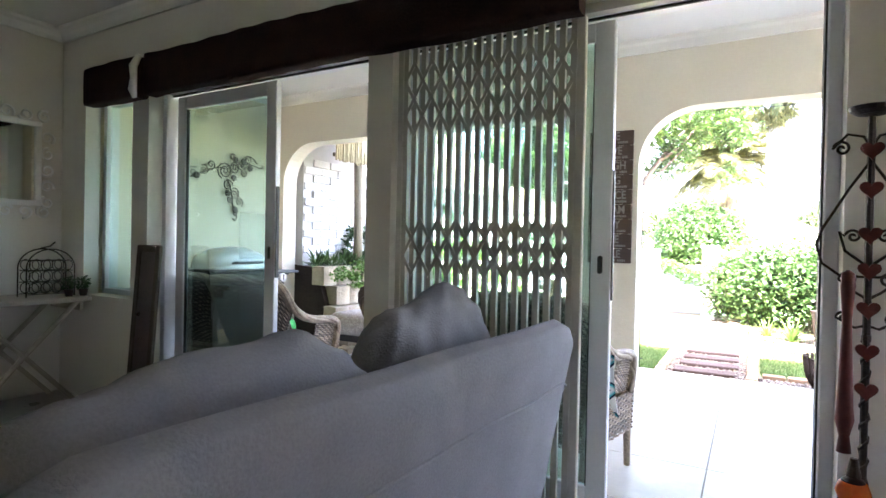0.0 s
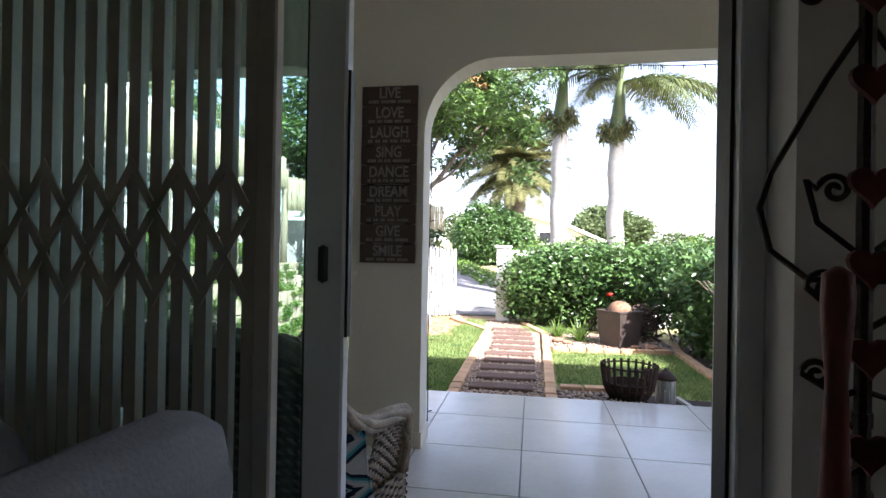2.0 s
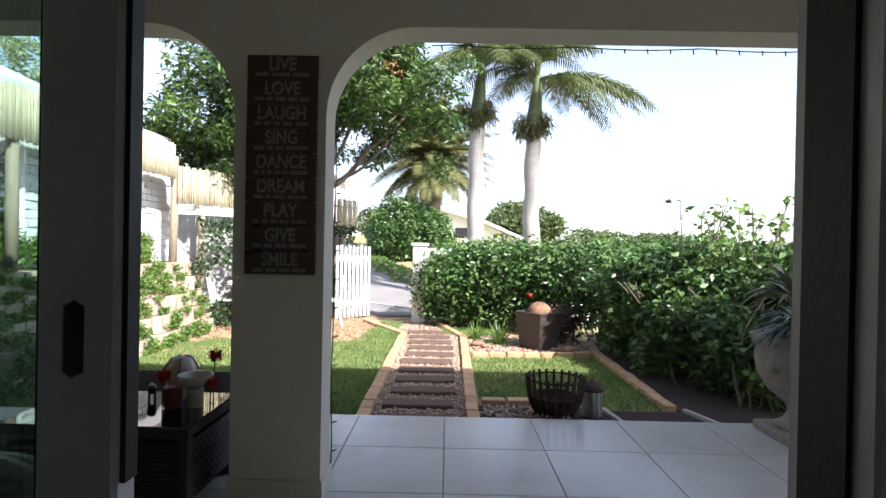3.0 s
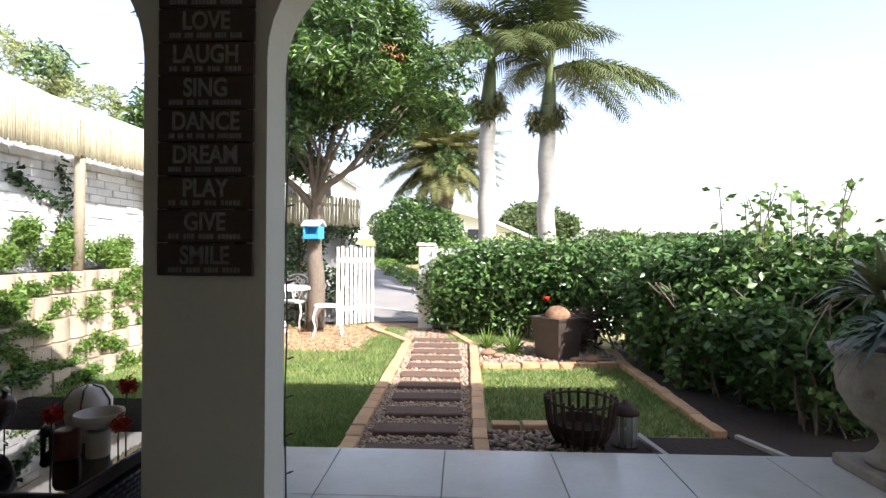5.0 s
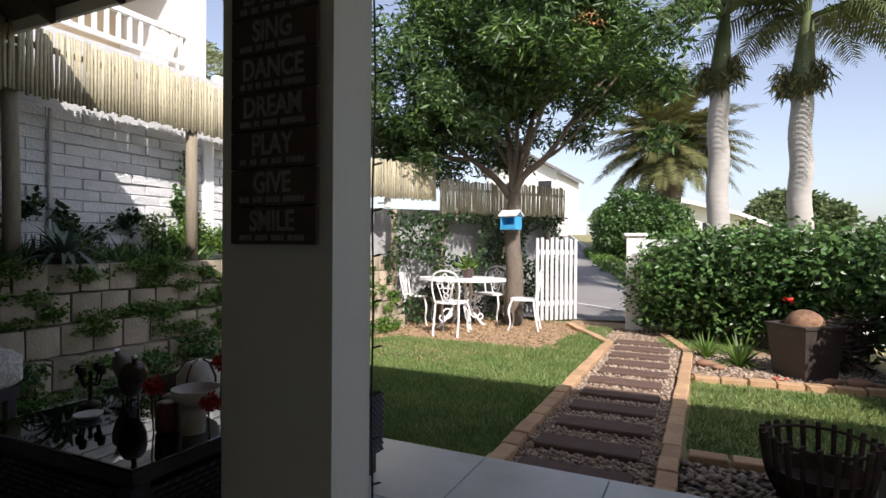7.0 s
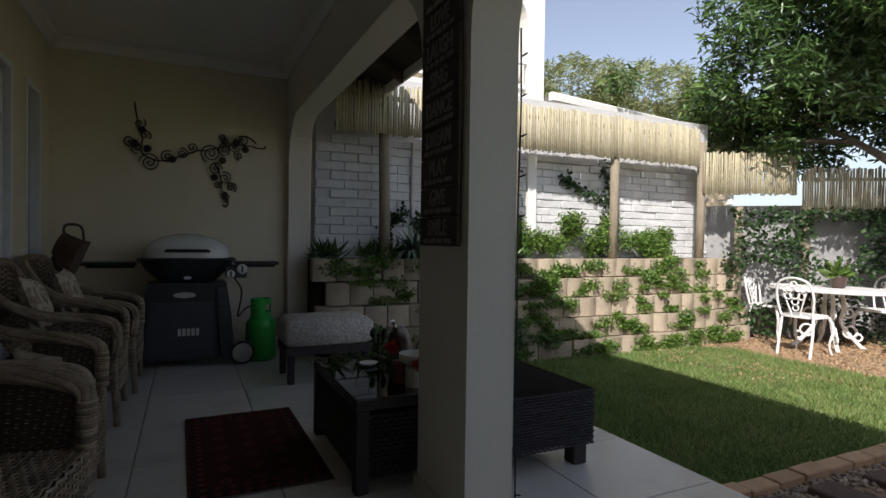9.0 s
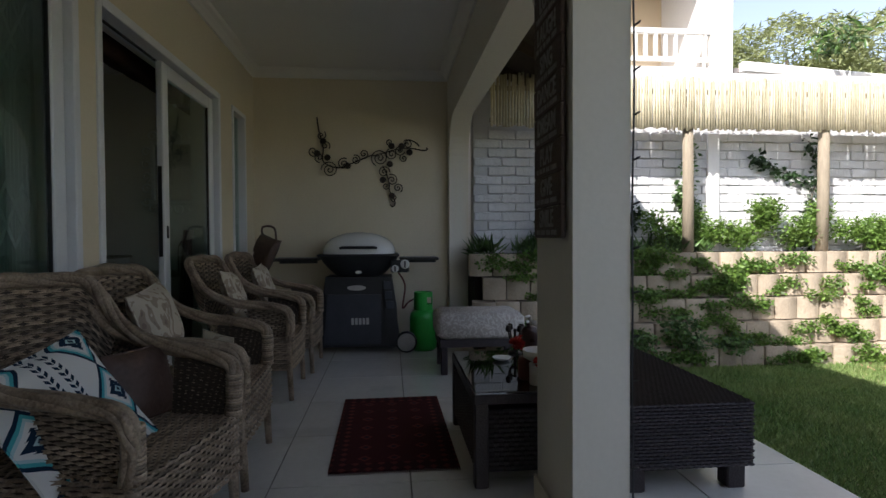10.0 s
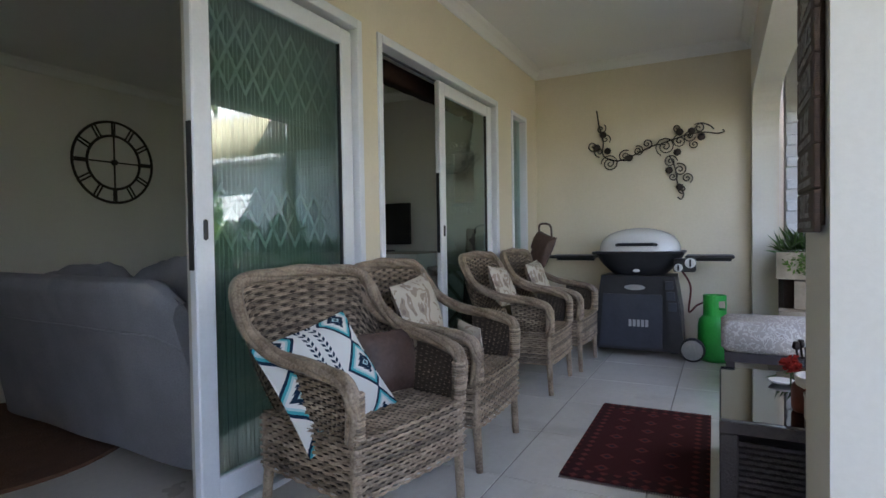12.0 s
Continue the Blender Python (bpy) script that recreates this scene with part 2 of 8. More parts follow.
M = dict(
    wall=mk("cream_plaster", (0.70, 0.62, 0.46), (0.76, 0.68, 0.52), 3, 0.75, 0.10, 45),
    beam=mk("pale_plaster", (0.70, 0.66, 0.56), (0.76, 0.72, 0.62), 3, 0.75, 0.10, 45),
    inner=mk("lounge_plaster", (0.74, 0.71, 0.64), (0.79, 0.76, 0.69), 2, 0.8, 0.08, 45),
    white=mk("white_paint", (0.78, 0.77, 0.74), (0.84, 0.83, 0.80), 5, 0.55, 0.06, 50),
    ceiling=mk("ceiling_board", (0.78, 0.77, 0.73), (0.83, 0.82, 0.78), 1.5, 0.85, 0.05, 60),
    alu=mk("white_aluminium", (0.72, 0.73, 0.75), (0.80, 0.81, 0.83), 8, 0.32, 0.03, 80),
    rubber=mk("black_rubber", (0.015, 0.015, 0.016), (0.03, 0.03, 0.03), 20, 0.6, 0.1),
    black=mk("black_plastic", (0.014, 0.015, 0.017), (0.025, 0.026, 0.03), 20, 0.42, 0.05, 150),
    iron=mk("wrought_iron", (0.025, 0.02, 0.018), (0.06, 0.045, 0.035), 30, 0.5, 0.2, 120, metal=0.7),
    tile=mk("glazed_floor_tile", (0.60, 0.58, 0.53), (0.68, 0.66, 0.61), 4, 0.20, 0.02, 30, rand=0.04, wear=(0.55, 0.53, 0.48)),
    grout=mk("grout", (0.20, 0.19, 0.17), (0.28, 0.26, 0.24), 20, 0.9, 0.2),
    lounge_tile=mk("lounge_floor_tile", (0.54, 0.50, 0.43), (0.62, 0.57, 0.50), 3, 0.3, 0.02, 30),
    wicker=mk("grey_brown_cane", (0.085, 0.052, 0.03), (0.47, 0.37, 0.27), 13, 0.5, 0.35, 110, rand=0.5, island=True),
    # near-black backing: the shade in the gaps of the cane, put into colour
    wickergap=mk("dark_gap_backing", (0.022, 0.015, 0.010), (0.05, 0.034, 0.022), 14, 0.7, 0.3),
    rattan=mk("dark_rattan", (0.018, 0.013, 0.014), (0.045, 0.034, 0.036), 18, 0.45, 0.4, 110, rand=0.25, island=True),
    sofa=mk("grey_suede", (0.20, 0.197, 0.205), (0.275, 0.27, 0.28), 5, 0.95, 0.25, 140, wear=(0.31, 0.295, 0.29), spec=0.1),
    velvet=mk("dark_brown_velvet", (0.02, 0.011, 0.009), (0.045, 0.024, 0.018), 9, 0.95, 0.3, 80, spec=0.1),
    signwood=mk("dark_stained_board", (0.045, 0.028, 0.02), (0.09, 0.055, 0.04), 9, 0.6, 0.35, 50, stretch=(1, 1, 8)),
    signtext=mk("worn_white_lettering", (0.17, 0.16, 0.15), (0.36, 0.34, 0.32), 40, 0.8, 0.1, 70),
    enamel=mk("pale_grey_enamel", (0.66, 0.66, 0.64), (0.72, 0.72, 0.70), 4, 0.25, 0.01, coat=0.3),
    charcoal=mk("charcoal_panel", (0.028, 0.032, 0.045), (0.045, 0.05, 0.065), 9, 0.45, 0.05),
    steel=mk("grey_metal", (0.42, 0.43, 0.44), (0.55, 0.55, 0.56), 15, 0.35, 0.05, metal=0.8),
    green=mk("green_enamel", (0.02, 0.30, 0.04), (0.035, 0.42, 0.06), 6, 0.35, 0.08, wear=(0.02, 0.22, 0.04)),
    leather=mk("brown_leather", (0.055, 0.03, 0.022), (0.11, 0.065, 0.05), 12, 0.55, 0.3),
    red=mk("red_wool", (0.36, 0.02, 0.015), (0.5, 0.04, 0.025), 30, 0.9, 0.4, 120),
    redmetal=mk("rust_red_metal", (0.09, 0.016, 0.012), (0.17, 0.032, 0.02), 20, 0.55, 0.2),
    amber=mk("amber_glass", (0.75, 0.17, 0.02), (0.9, 0.3, 0.05), 8, 0.12, 0.05, coat=0.5, trans=0.5),
    ceramic=mk("cream_ceramic", (0.52, 0.47, 0.40), (0.62, 0.57, 0.50), 14, 0.4, 0.08, wear=(0.3, 0.12, 0.08)),
    redclay=mk("dark_red_clay", (0.10, 0.025, 0.018), (0.17, 0.05, 0.035), 12, 0.45, 0.1),
    darkceramic=mk("dark_ceramic", (0.04, 0.022, 0.018), (0.09, 0.05, 0.04), 14, 0.3, 0.08),
    wood=mk("weathered_pole", (0.20, 0.165, 0.115), (0.33, 0.28, 0.20), 8, 0.8, 0.4, 60, stretch=(6, 6, 1)),
    darkwood=mk("dark_roof_timber", (0.05, 0.035, 0.025), (0.09, 0.065, 0.05), 8, 0.8, 0.3, 60),
    reed=mk("dry_reed", (0.34, 0.30, 0.19), (0.50, 0.45, 0.31), 20, 0.75, 0.3, 80, rand=0.22),
    brick=mk("painted_split_block", (0.58, 0.58, 0.58), (0.70, 0.70, 0.69), 7, 0.85, 1.0, 40, rand=0.05, wear=(0.50, 0.50, 0.49)),
    mortar=mk("painted_mortar", (0.52, 0.52, 0.52), (0.60, 0.60, 0.59), 10, 0.9, 0.4),
    # weathered plaster; its grey is kept low to include the tree's shade
    greyplaster=mk("weathered_plaster_shaded", (0.26, 0.26, 0.26), (0.36, 0.36, 0.35), 5, 0.9, 0.4, 40, wear=(0.20, 0.20, 0.19)),
    block=mk("tan_retaining_block", (0.34, 0.28, 0.20), (0.47, 0.39, 0.29), 8, 0.9, 0.6, 45, rand=0.14, wear=(0.2, 0.17, 0.12)),
    # soil brown, darkened further so the colour carries the shade under the bushes
    soil=mk("red_brown_soil_with_shade", (0.020, 0.013, 0.010), (0.044, 0.029, 0.021), 6, 0.95, 0.8, 40),
    drysoil=mk("dry_litter_soil", (0.28, 0.18, 0.10), (0.40, 0.28, 0.17), 9, 0.95, 0.9, 55),
    lawn=mk("lawn_thatch", (0.18, 0.18, 0.07), (0.34, 0.30, 0.14), 3.2, 0.95, 0.8, 70, wear=(0.23, 0.17, 0.08)),
    grass=mk("grass_blade", (0.10, 0.20, 0.045), (0.27, 0.33, 0.11), 2.5, 0.6, 0, 20, rand=0.3, island=True, trans=0.3),
    paver=mk("tan_clay_paver", (0.42, 0.25, 0.13), (0.54, 0.36, 0.21), 10, 0.85, 0.4, 60, rand=0.14),
    pebble=mk("mixed_pebble", (0.19, 0.125, 0.085), (0.46, 0.37, 0.28), 22, 0.75, 0.2, 60, rand=0.40, island=True),
    sleeper=mk("weathered_sleeper", (0.085, 0.05, 0.036), (0.165, 0.105, 0.08), 7, 0.85, 0.5, 50, stretch=(1, 7, 7)),
    asphalt=mk("asphalt", (0.19, 0.178, 0.17), (0.27, 0.255, 0.245), 1.5, 0.9, 0.15, 90),
    concrete=mk("concrete_kerb", (0.36, 0.34, 0.30), (0.45, 0.43, 0.38), 8, 0.9, 0.4),
    stone=mk("cast_stone", (0.22, 0.195, 0.165), (0.36, 0.32, 0.27), 6, 0.9, 0.6, 35, wear=(0.16, 0.15, 0.13)),
    planter=mk("dark_glazed_planter", (0.04, 0.03, 0.026), (0.075, 0.058, 0.05), 6, 0.5, 0.2, wear=(0.16, 0.13, 0.11)),
    # clay with the dappled shadows on the ball painted in as dark spots
    mottled=mk("shade_spotted_clay", (0.05, 0.028, 0.018), (0.36, 0.20, 0.11), 9, 0.85, 0.6, 22),
    terracotta=mk("terracotta", (0.24, 0.125, 0.07), (0.34, 0.20, 0.12), 7, 0.8, 0.3, wear=(0.2, 0.1, 0.06)),
    rust=mk("rusted_steel", (0.035, 0.022, 0.016), (0.085, 0.05, 0.035), 16, 0.7, 0.4, 60, metal=0.4),
    whiteiron=mk("white_cast_iron", (0.74, 0.73, 0.72), (0.82, 0.81, 0.80), 12, 0.45, 0.1),
    blue=mk("sky_blue_paint", (0.03, 0.28, 0.55), (0.06, 0.36, 0.64), 14, 0.6, 0.1),
    leaf=mk("glossy_leaf", (0.030, 0.072, 0.018), (0.10, 0.175, 0.045), 1.2, 0.32, 0, 12, rand=0.55, island=True, trans=0.22),
    leafhedge=mk("hedge_leaf", (0.045, 0.11, 0.03), (0.13, 0.22, 0.065), 1.6, 0.33, 0, 12, rand=0.5, island=True, trans=0.25),
    leafbright=mk("bright_leaf", (0.07, 0.16, 0.025), (0.17, 0.26, 0.05), 2, 0.5, 0, 14, rand=0.4, island=True, trans=0.3),
    leafdark=mk("dark_ivy_leaf", (0.015, 0.045, 0.012), (0.045, 0.09, 0.025), 3, 0.5, 0, 14, rand=0.4, island=True, trans=0.15),
    leaffar=mk("far_foliage", (0.06, 0.095, 0.03), (0.12, 0.16, 0.06), 0.4, 0.8, 0, 4, rand=0.35, island=True, trans=0.2),
    acacia=mk("acacia_foliage", (0.20, 0.24, 0.10), (0.32, 0.35, 0.16), 0.4, 0.8, 0, 4, rand=0.3, island=True, trans=0.3),
    succulent=mk("grey_green_succulent", (0.07, 0.115, 0.085), (0.14, 0.19, 0.14), 5, 0.5, 0.05, 30, rand=0.3, island=True),
    paleagave=mk("pale_olive_blade", (0.13, 0.15, 0.07), (0.30, 0.31, 0.18), 5, 0.45, 0.05, 30, rand=0.35, island=True),
    frond=mk("palm_frond", (0.045, 0.075, 0.02), (0.13, 0.15, 0.05), 1.0, 0.5, 0, 12, rand=0.4, island=True, trans=0.2),
    dryfrond=mk("date_palm_frond", (0.075, 0.095, 0.03), (0.25, 0.235, 0.09), 0.7, 0.6, 0, 12, rand=0.45, island=True, trans=0.2),
    crownshaft=mk("green_crownshaft", (0.07, 0.10, 0.035), (0.13, 0.16, 0.07), 2, 0.5, 0.1),
    palmtrunk=mk("grey_palm_trunk", (0.33, 0.31, 0.28), (0.46, 0.44, 0.41), 5, 0.85, 0.4, 40, stretch=(1, 1, 3)),
    bark=mk("grey_brown_bark", (0.10, 0.078, 0.058), (0.19, 0.155, 0.12), 9, 0.9, 0.7, 50, stretch=(1, 1, 0.4)),
    blossom=mk("rust_orange_blossom", (0.30, 0.12, 0.04), (0.42, 0.24, 0.08), 20, 0.6, 0, rand=0.3, island=True),
    flower=mk("red_flower", (0.6, 0.03, 0.02), (0.75, 0.07, 0.04), 20, 0.6, 0),
    gatepaint=mk("weathered_gate_paint", (0.50, 0.49, 0.48), (0.66, 0.65, 0.63), 9, 0.7, 0.3, 60, wear=(0.42, 0.40, 0.37)),
    house=mk("white_house_plaster", (0.74, 0.72, 0.68), (0.80, 0.78, 0.74), 1, 0.8, 0.1),
    housecream=mk("cream_house_plaster", (0.62, 0.50, 0.34), (0.68, 0.56, 0.4), 1, 0.8, 0.1),
    roof=mk("grey_roof_tile", (0.16, 0.15, 0.145), (0.24, 0.22, 0.21), 4, 0.85, 0.5, 20),
    darkpane=mk("dark_window", (0.02, 0.022, 0.025), (0.04, 0.04, 0.045), 2, 0.1, 0),
    screen=mk("television_screen", (0.006, 0.006, 0.007), (0.01, 0.01, 0.011), 2, 0.15, 0),
    rugbrown=mk("brown_shag_rug", (0.10, 0.045, 0.022), (0.17, 0.085, 0.045), 14, 0.95, 1.0, 90),
    # pale blue-grey: the distance haze is painted into the hill colour
    hills=mk("haze_tinted_hill", (0.20, 0.27, 0.27), (0.27, 0.34, 0.33), 0.02, 1.0, 0, 0.2),
)
M["litter"] = mk("dry_leaf_litter", (0.16, 0.09, 0.045), (0.42, 0.30, 0.17), 25, 0.9, 0.2, 60, rand=0.45, island=True)
M["glass"] = glass_mat("door_glass", (0.74, 0.88, 0.85), 0.0, 0.15)
M["tabletop"] = glass_mat("table_glass", (0.08, 0.09, 0.10), 0.02, 0.25)
M["mirror"] = mk("mirror", (0.85, 0.86, 0.86), (0.86, 0.87, 0.87), 1, 0.02, 0, metal=1.0)
M["aztec"] = pattern_mat("aztec_print", "aztec", ((0.72, 0.71, 0.68), (0.012, 0.03, 0.06), (0.07, 0.38, 0.42), (0.42, 0.60, 0.62)))
M["floral"] = pattern_mat("floral_print", "floral", ((0.56, 0.50, 0.41), (0.36, 0.29, 0.23), (0.27, 0.21, 0.17)))
M["brocade"] = pattern_mat("brocade_cover", "floral", ((0.42, 0.38, 0.34), (0.60, 0.57, 0.52), (0.36, 0.32, 0.29)), 2.2)
M["persian"] = pattern_mat("persian_weave", "rug", ((0.055, 0.012, 0.014), (0.14, 0.035, 0.03), (0.035, 0.02, 0.03), (0.04, 0.012, 0.014)))

# ---- building helpers ----
rng = np.random.default_rng(7)


class Shape:
    """Vertices and faces collected for one mesh."""
    def __init__(self):
        self.v, self.f = [], []

    def add(self, verts, faces):
        k = len(self.v)
        self.v.extend(verts)
        self.f.extend([tuple(i + k for i in f) for f in faces])
        return self

    def box(self, x0, x1, y0, y1, z0, z1, m=None, bev=0.0):
        b = min(bev, (x1 - x0) / 3, (y1 - y0) / 3, (z1 - z0) / 3)
        if b <= 0:
            vs = [(x, y, z) for z in (z0, z1) for y in (y0, y1) for x in (x0, x1)]
            fs = [(0, 2, 3, 1), (4, 5, 7, 6), (0, 1, 5, 4), (2, 6, 7, 3), (0, 4, 6, 2), (1, 3, 7, 5)]
        else:
            vs, fs = [], []
            for z, i in ((z0, b), (z0 + b, 0), (z1 - b, 0), (z1, b)):
                a0, a1, c0, c1 = x0 + i, x1 - i, y0 + i, y1 - i
                vs += [(a0 + b, c0, z), (a1 - b, c0, z), (a1, c0 + b, z), (a1, c1 - b, z), (a1 - b, c1, z), (a0 + b, c1, z), (a0, c1 - b, z), (a0, c0 + b, z)]
            for r in range(3):
                fs += [(r * 8 + i, r * 8 + (i + 1) % 8, r * 8 + 8 + (i + 1) % 8, r * 8 + 8 + i) for i in range(8)]
            fs += [tuple(range(7, -1, -1)), tuple(range(24, 32))]
        if m is not None:
            vs = [tuple(m @ Vector(v)) for v in vs]
        return self.add(vs, fs)

    def tube(self, pts, rad, n=8, closed=False, flat=1.0):
        pts = [Vector(p) for p in pts]
        rads = rad if isinstance(rad, (list, tuple)) else [rad] * len(pts)
        vs, fs, up = [], [], None
        for i, p in enumerate(pts):
            a = pts[i - 1] if i or closed else p
            c = pts[(i + 1) % len(pts)] if i < len(pts) - 1 or closed else p
            t = (c - a).normalized() if (c - a).length > 1e-9 else Vector((0, 0, 1))
            if up is None:
                up = t.orthogonal().normalized()
            up = (up - t * up.dot(t))
            up = up.normalized() if up.length > 1e-6 else t.orthogonal().normalized()
            side = t.cross(up)
            for k in range(n):
                w = 2 * math.pi * k / n
                vs.append(tuple(p + (up * math.cos(w) + side * math.sin(w) * flat) * rads[i]))
        rings = len(pts)
        for i in range(rings if closed else rings - 1):
            j = (i + 1) % rings
            fs += [(i * n + k, i * n + (k + 1) % n, j * n + (k + 1) % n, j * n + k) for k in range(n)]
        if not closed:
            fs += [tuple(range(n - 1, -1, -1)), tuple(range((rings - 1) * n, rings * n))]
        return self.add(vs, fs)

    def lathe(self, prof, n=24, at=(0, 0, 0), axis="z"):
        vs, fs = [], []
        for r, h in prof:
            for k in range(n):
                w = 2 * math.pi * k / n
                a, c = r * math.cos(w), r * math.sin(w)
                p = (a, c, h) if axis == "z" else ((h, a, c) if axis == "x" else (c, h, a))
                vs.append((p[0] + at[0], p[1] + at[1], p[2] + at[2]))
        for i in range(len(prof) - 1):
            fs += [(i * n + k, i * n + (k + 1) % n, (i + 1) * n + (k + 1) % n, (i + 1) * n + k) for k in range(n)]
        fs += [tuple(range(n - 1, -1, -1)), tuple(range((len(prof) - 1) * n, len(prof) * n))]
        return self.add(vs, fs)

    def grid(self, fn, nu, nv):
        vs = [tuple(fn(i / nu, j / nv)) for j in range(nv + 1) for i in range(nu + 1)]
        fs = [(j * (nu + 1) + i, j * (nu + 1) + i + 1, (j + 1) * (nu + 1) + i + 1, (j + 1) * (nu + 1) + i) for j in range(nv) for i in range(nu)]
        return self.add(vs, fs)

    def slab(self, outline, lo, hi, plane="xz"):
        """A flat outline given thickness; plane xz lies along y, plane xy along z."""
        n = len(outline)
        if plane == "xz":
            vs = [(a, lo, c) for a, c in outline] + [(a, hi, c) for a, c in outline]
        elif plane == "yz":
            vs = [(lo, a, c) for a, c in outline] + [(hi, a, c) for a, c in outline]
        else:
            vs = [(a, c, lo) for a, c in outline] + [(a, c, hi) for a, c in outline]
        fs = [tuple(range(n)), tuple(range(2 * n - 1, n - 1, -1))] + [(i, i + n, (i + 1) % n + n, (i + 1) % n) for i in range(n)]
        return self.add(vs, fs)


def mesh_of(name, s, material, smooth=False):
    me = bpy.data.meshes.new(name)
    if isinstance(s, Shape):
        me.from_pydata(s.v, [], s.f)
    else:
        me.from_pydata(s[0], [], s[1])
    bm = bmesh.new()
    bm.from_mesh(me)
    if len(bm.faces) < 60000 and isinstance(s, Shape):
        bmesh.ops.recalc_face_normals(bm, faces=bm.faces)
    for f in bm.faces:
        f.smooth = smooth
    bm.to_mesh(me)
    bm.free()
    me.materials.append(material)
    return me


def part(name, s, material, parent=None, label="", smooth=False, at=None):
    """Links a shape as one mesh object, under a thing or a part."""
    ob = new(name, s if isinstance(s, bpy.types.Mesh) else mesh_of(name, s, material, smooth))
    if at is not None:
        ob.matrix_basis = at
    if parent is not None:
        ob.parent = parent
    if label:
        tagged(ob, label)
    return ob


def thing(name, label, category, at=None, group="", kind=""):
    ob = new(name)
    ob.empty_display_size = 0.1
    if at is not None:
        ob.matrix_basis = at
    return tagged(ob, label, category, group, kind)


def structure(name, s, material, label="", smooth=False):
    return tagged(part(name, s, material, None, label, smooth), kind="structure")


def B(*a, bev=0.0):
    return Shape().box(*a, bev=bev)


def arc(cx, cz, r, a0, a1, n=8):
    return [(cx + r * math.cos(radians(a0 + (a1 - a0) * i / n)), cz + r * math.sin(radians(a0 + (a1 - a0) * i / n))) for i in range(n + 1)]


def leaves(centres, size, spread=0.35, droop=0.3, aspect=0.42, seed=1, facing=None):
    """Folded leaf blades at the given places: arrays of vertices and faces."""
    r = np.random.default_rng(seed)
    n = len(centres)
    d = r.normal(size=(n, 3))
    d[:, 2] = d[:, 2] * 0.6 - droop
    if facing is not None:
        d += facing
    d /= np.linalg.norm(d, axis=1)[:, None]
    s = np.cross(d, r.normal(size=(n, 3)))
    s /= np.linalg.norm(s, axis=1)[:, None]
    nn = np.cross(d, s)
    L = size * r.uniform(1 - spread, 1 + spread, n)[:, None]
    base, tip, mid = centres, centres + d * L + nn * L * 0.0, centres + d * L * 0.5
    left, right = mid + s * L * aspect * 0.5 + nn * L * 0.10, mid - s * L * aspect * 0.5 + nn * L * 0.10
    v = np.stack([base, left, tip, right], 1).reshape(-1, 3)
    k = np.arange(n)[:, None] * 4
    f = np.concatenate([k + [0, 1, 2], k + [0, 2, 3]], 1).reshape(-1, 3)
    return v, f


def fast_mesh(name, v, f, material):
    me = bpy.data.meshes.new(name)
    f = np.asarray(f, dtype=np.int32)
    n, c = f.shape
    me.vertices.add(len(v))
    me.vertices.foreach_set("co", np.asarray(v, dtype=np.float32).ravel())
    me.loops.add(n * c)
    me.loops.foreach_set("vertex_index", f.ravel())
    me.polygons.add(n)
    me.polygons.foreach_set("loop_start", np.arange(0, n * c, c, dtype=np.int32))
    me.update(calc_edges=True)
    me.materials.append(material)
    return me


def blob_points(blobs, n, seed, shell=0.55):
    """Points in the outer shell of several ellipsoids (x, y, z, rx, ry, rz)."""
    r = np.random.default_rng(seed)
    w = np.array([b[3] * b[4] + b[4] * b[5] + b[3] * b[5] for b in blobs])
    pick = r.choice(len(blobs), n, p=w / w.sum())
    b = np.array(blobs)[pick]
    d = r.normal(size=(n, 3))
    d /= np.linalg.norm(d, axis=1)[:, None]
    rad = (shell + (1 - shell) * r.random(n) ** 0.6)[:, None] * (1 + 0.12 * np.sin(d[:, :1] * 9 + d[:, 1:2] * 7 + pick[:, None]))
    return b[:, :3] + d * b[:, 3:] * rad


# ---- structure: the house ----
YW, YI, ZC = 2.78, 2.56, 2.73
XW, XE = -4.42, 3.2
D1, D2, WN = (-1.36, 0.44), (-3.33, -1.51), (-4.10, -3.67)
ZT = 2.20


def wall_sheet(name, y0, y1, mat, top, WN=WN):
    s = Shape()
    for a, b in ((XW, WN[0]), (WN[1], D2[0]), (D2[1], D1[0]), (D1[1], XE)):
        s.box(a, b, y0, y1, 0, ZT)
    s.box(XW, XE, y0, y1, ZT, top)
    s.box(WN[0], WN[1], y0, y1, 0, 0.75)
    return structure(name, s, mat)


wall_sheet("wall_patio_side", YI + 0.11, YW, M["wall"], ZC + 0.2)
wall_sheet("wall_lounge_north", YI, YI + 0.108, M["inner"], ZC + 0.2, (-4.10, -3.51))
structure("wall_patio_end", B(XW - 0.2, XW, YI + 0.11, 4.905, -0.12, ZC + 0.2), M["wall"])
structure("wall_lounge_west", B(XW - 0.2, XW, -1.4, YI + 0.108, -0.12, ZC + 0.2), M["inner"])
structure("wall_lounge_south", B(XW, XE, -1.4, -1.2, -0.1, ZC + 0.2), M["inner"])
# the opening is made up, out of view, to let daylight onto the sofa
structure("wall_east", Shape().box(XE, XE + 0.2, -1.4, 1.75, -0.1, ZC + 0.2).box(XE, XE + 0.2, 2.35, 4.905, -0.1, ZC + 0.2).box(XE, XE + 0.2, 1.75, 2.35, -0.1, 1.0).box(XE, XE + 0.2, 1.75, 2.35, 1.9, ZC + 0.2), M["inner"])
structure("ceiling", Shape().box(XW, XE, -1.2, YI, ZC, ZC + 0.12).box(XW, XE, YI, 4.905, ZC, ZC + 0.12), M["ceiling"])

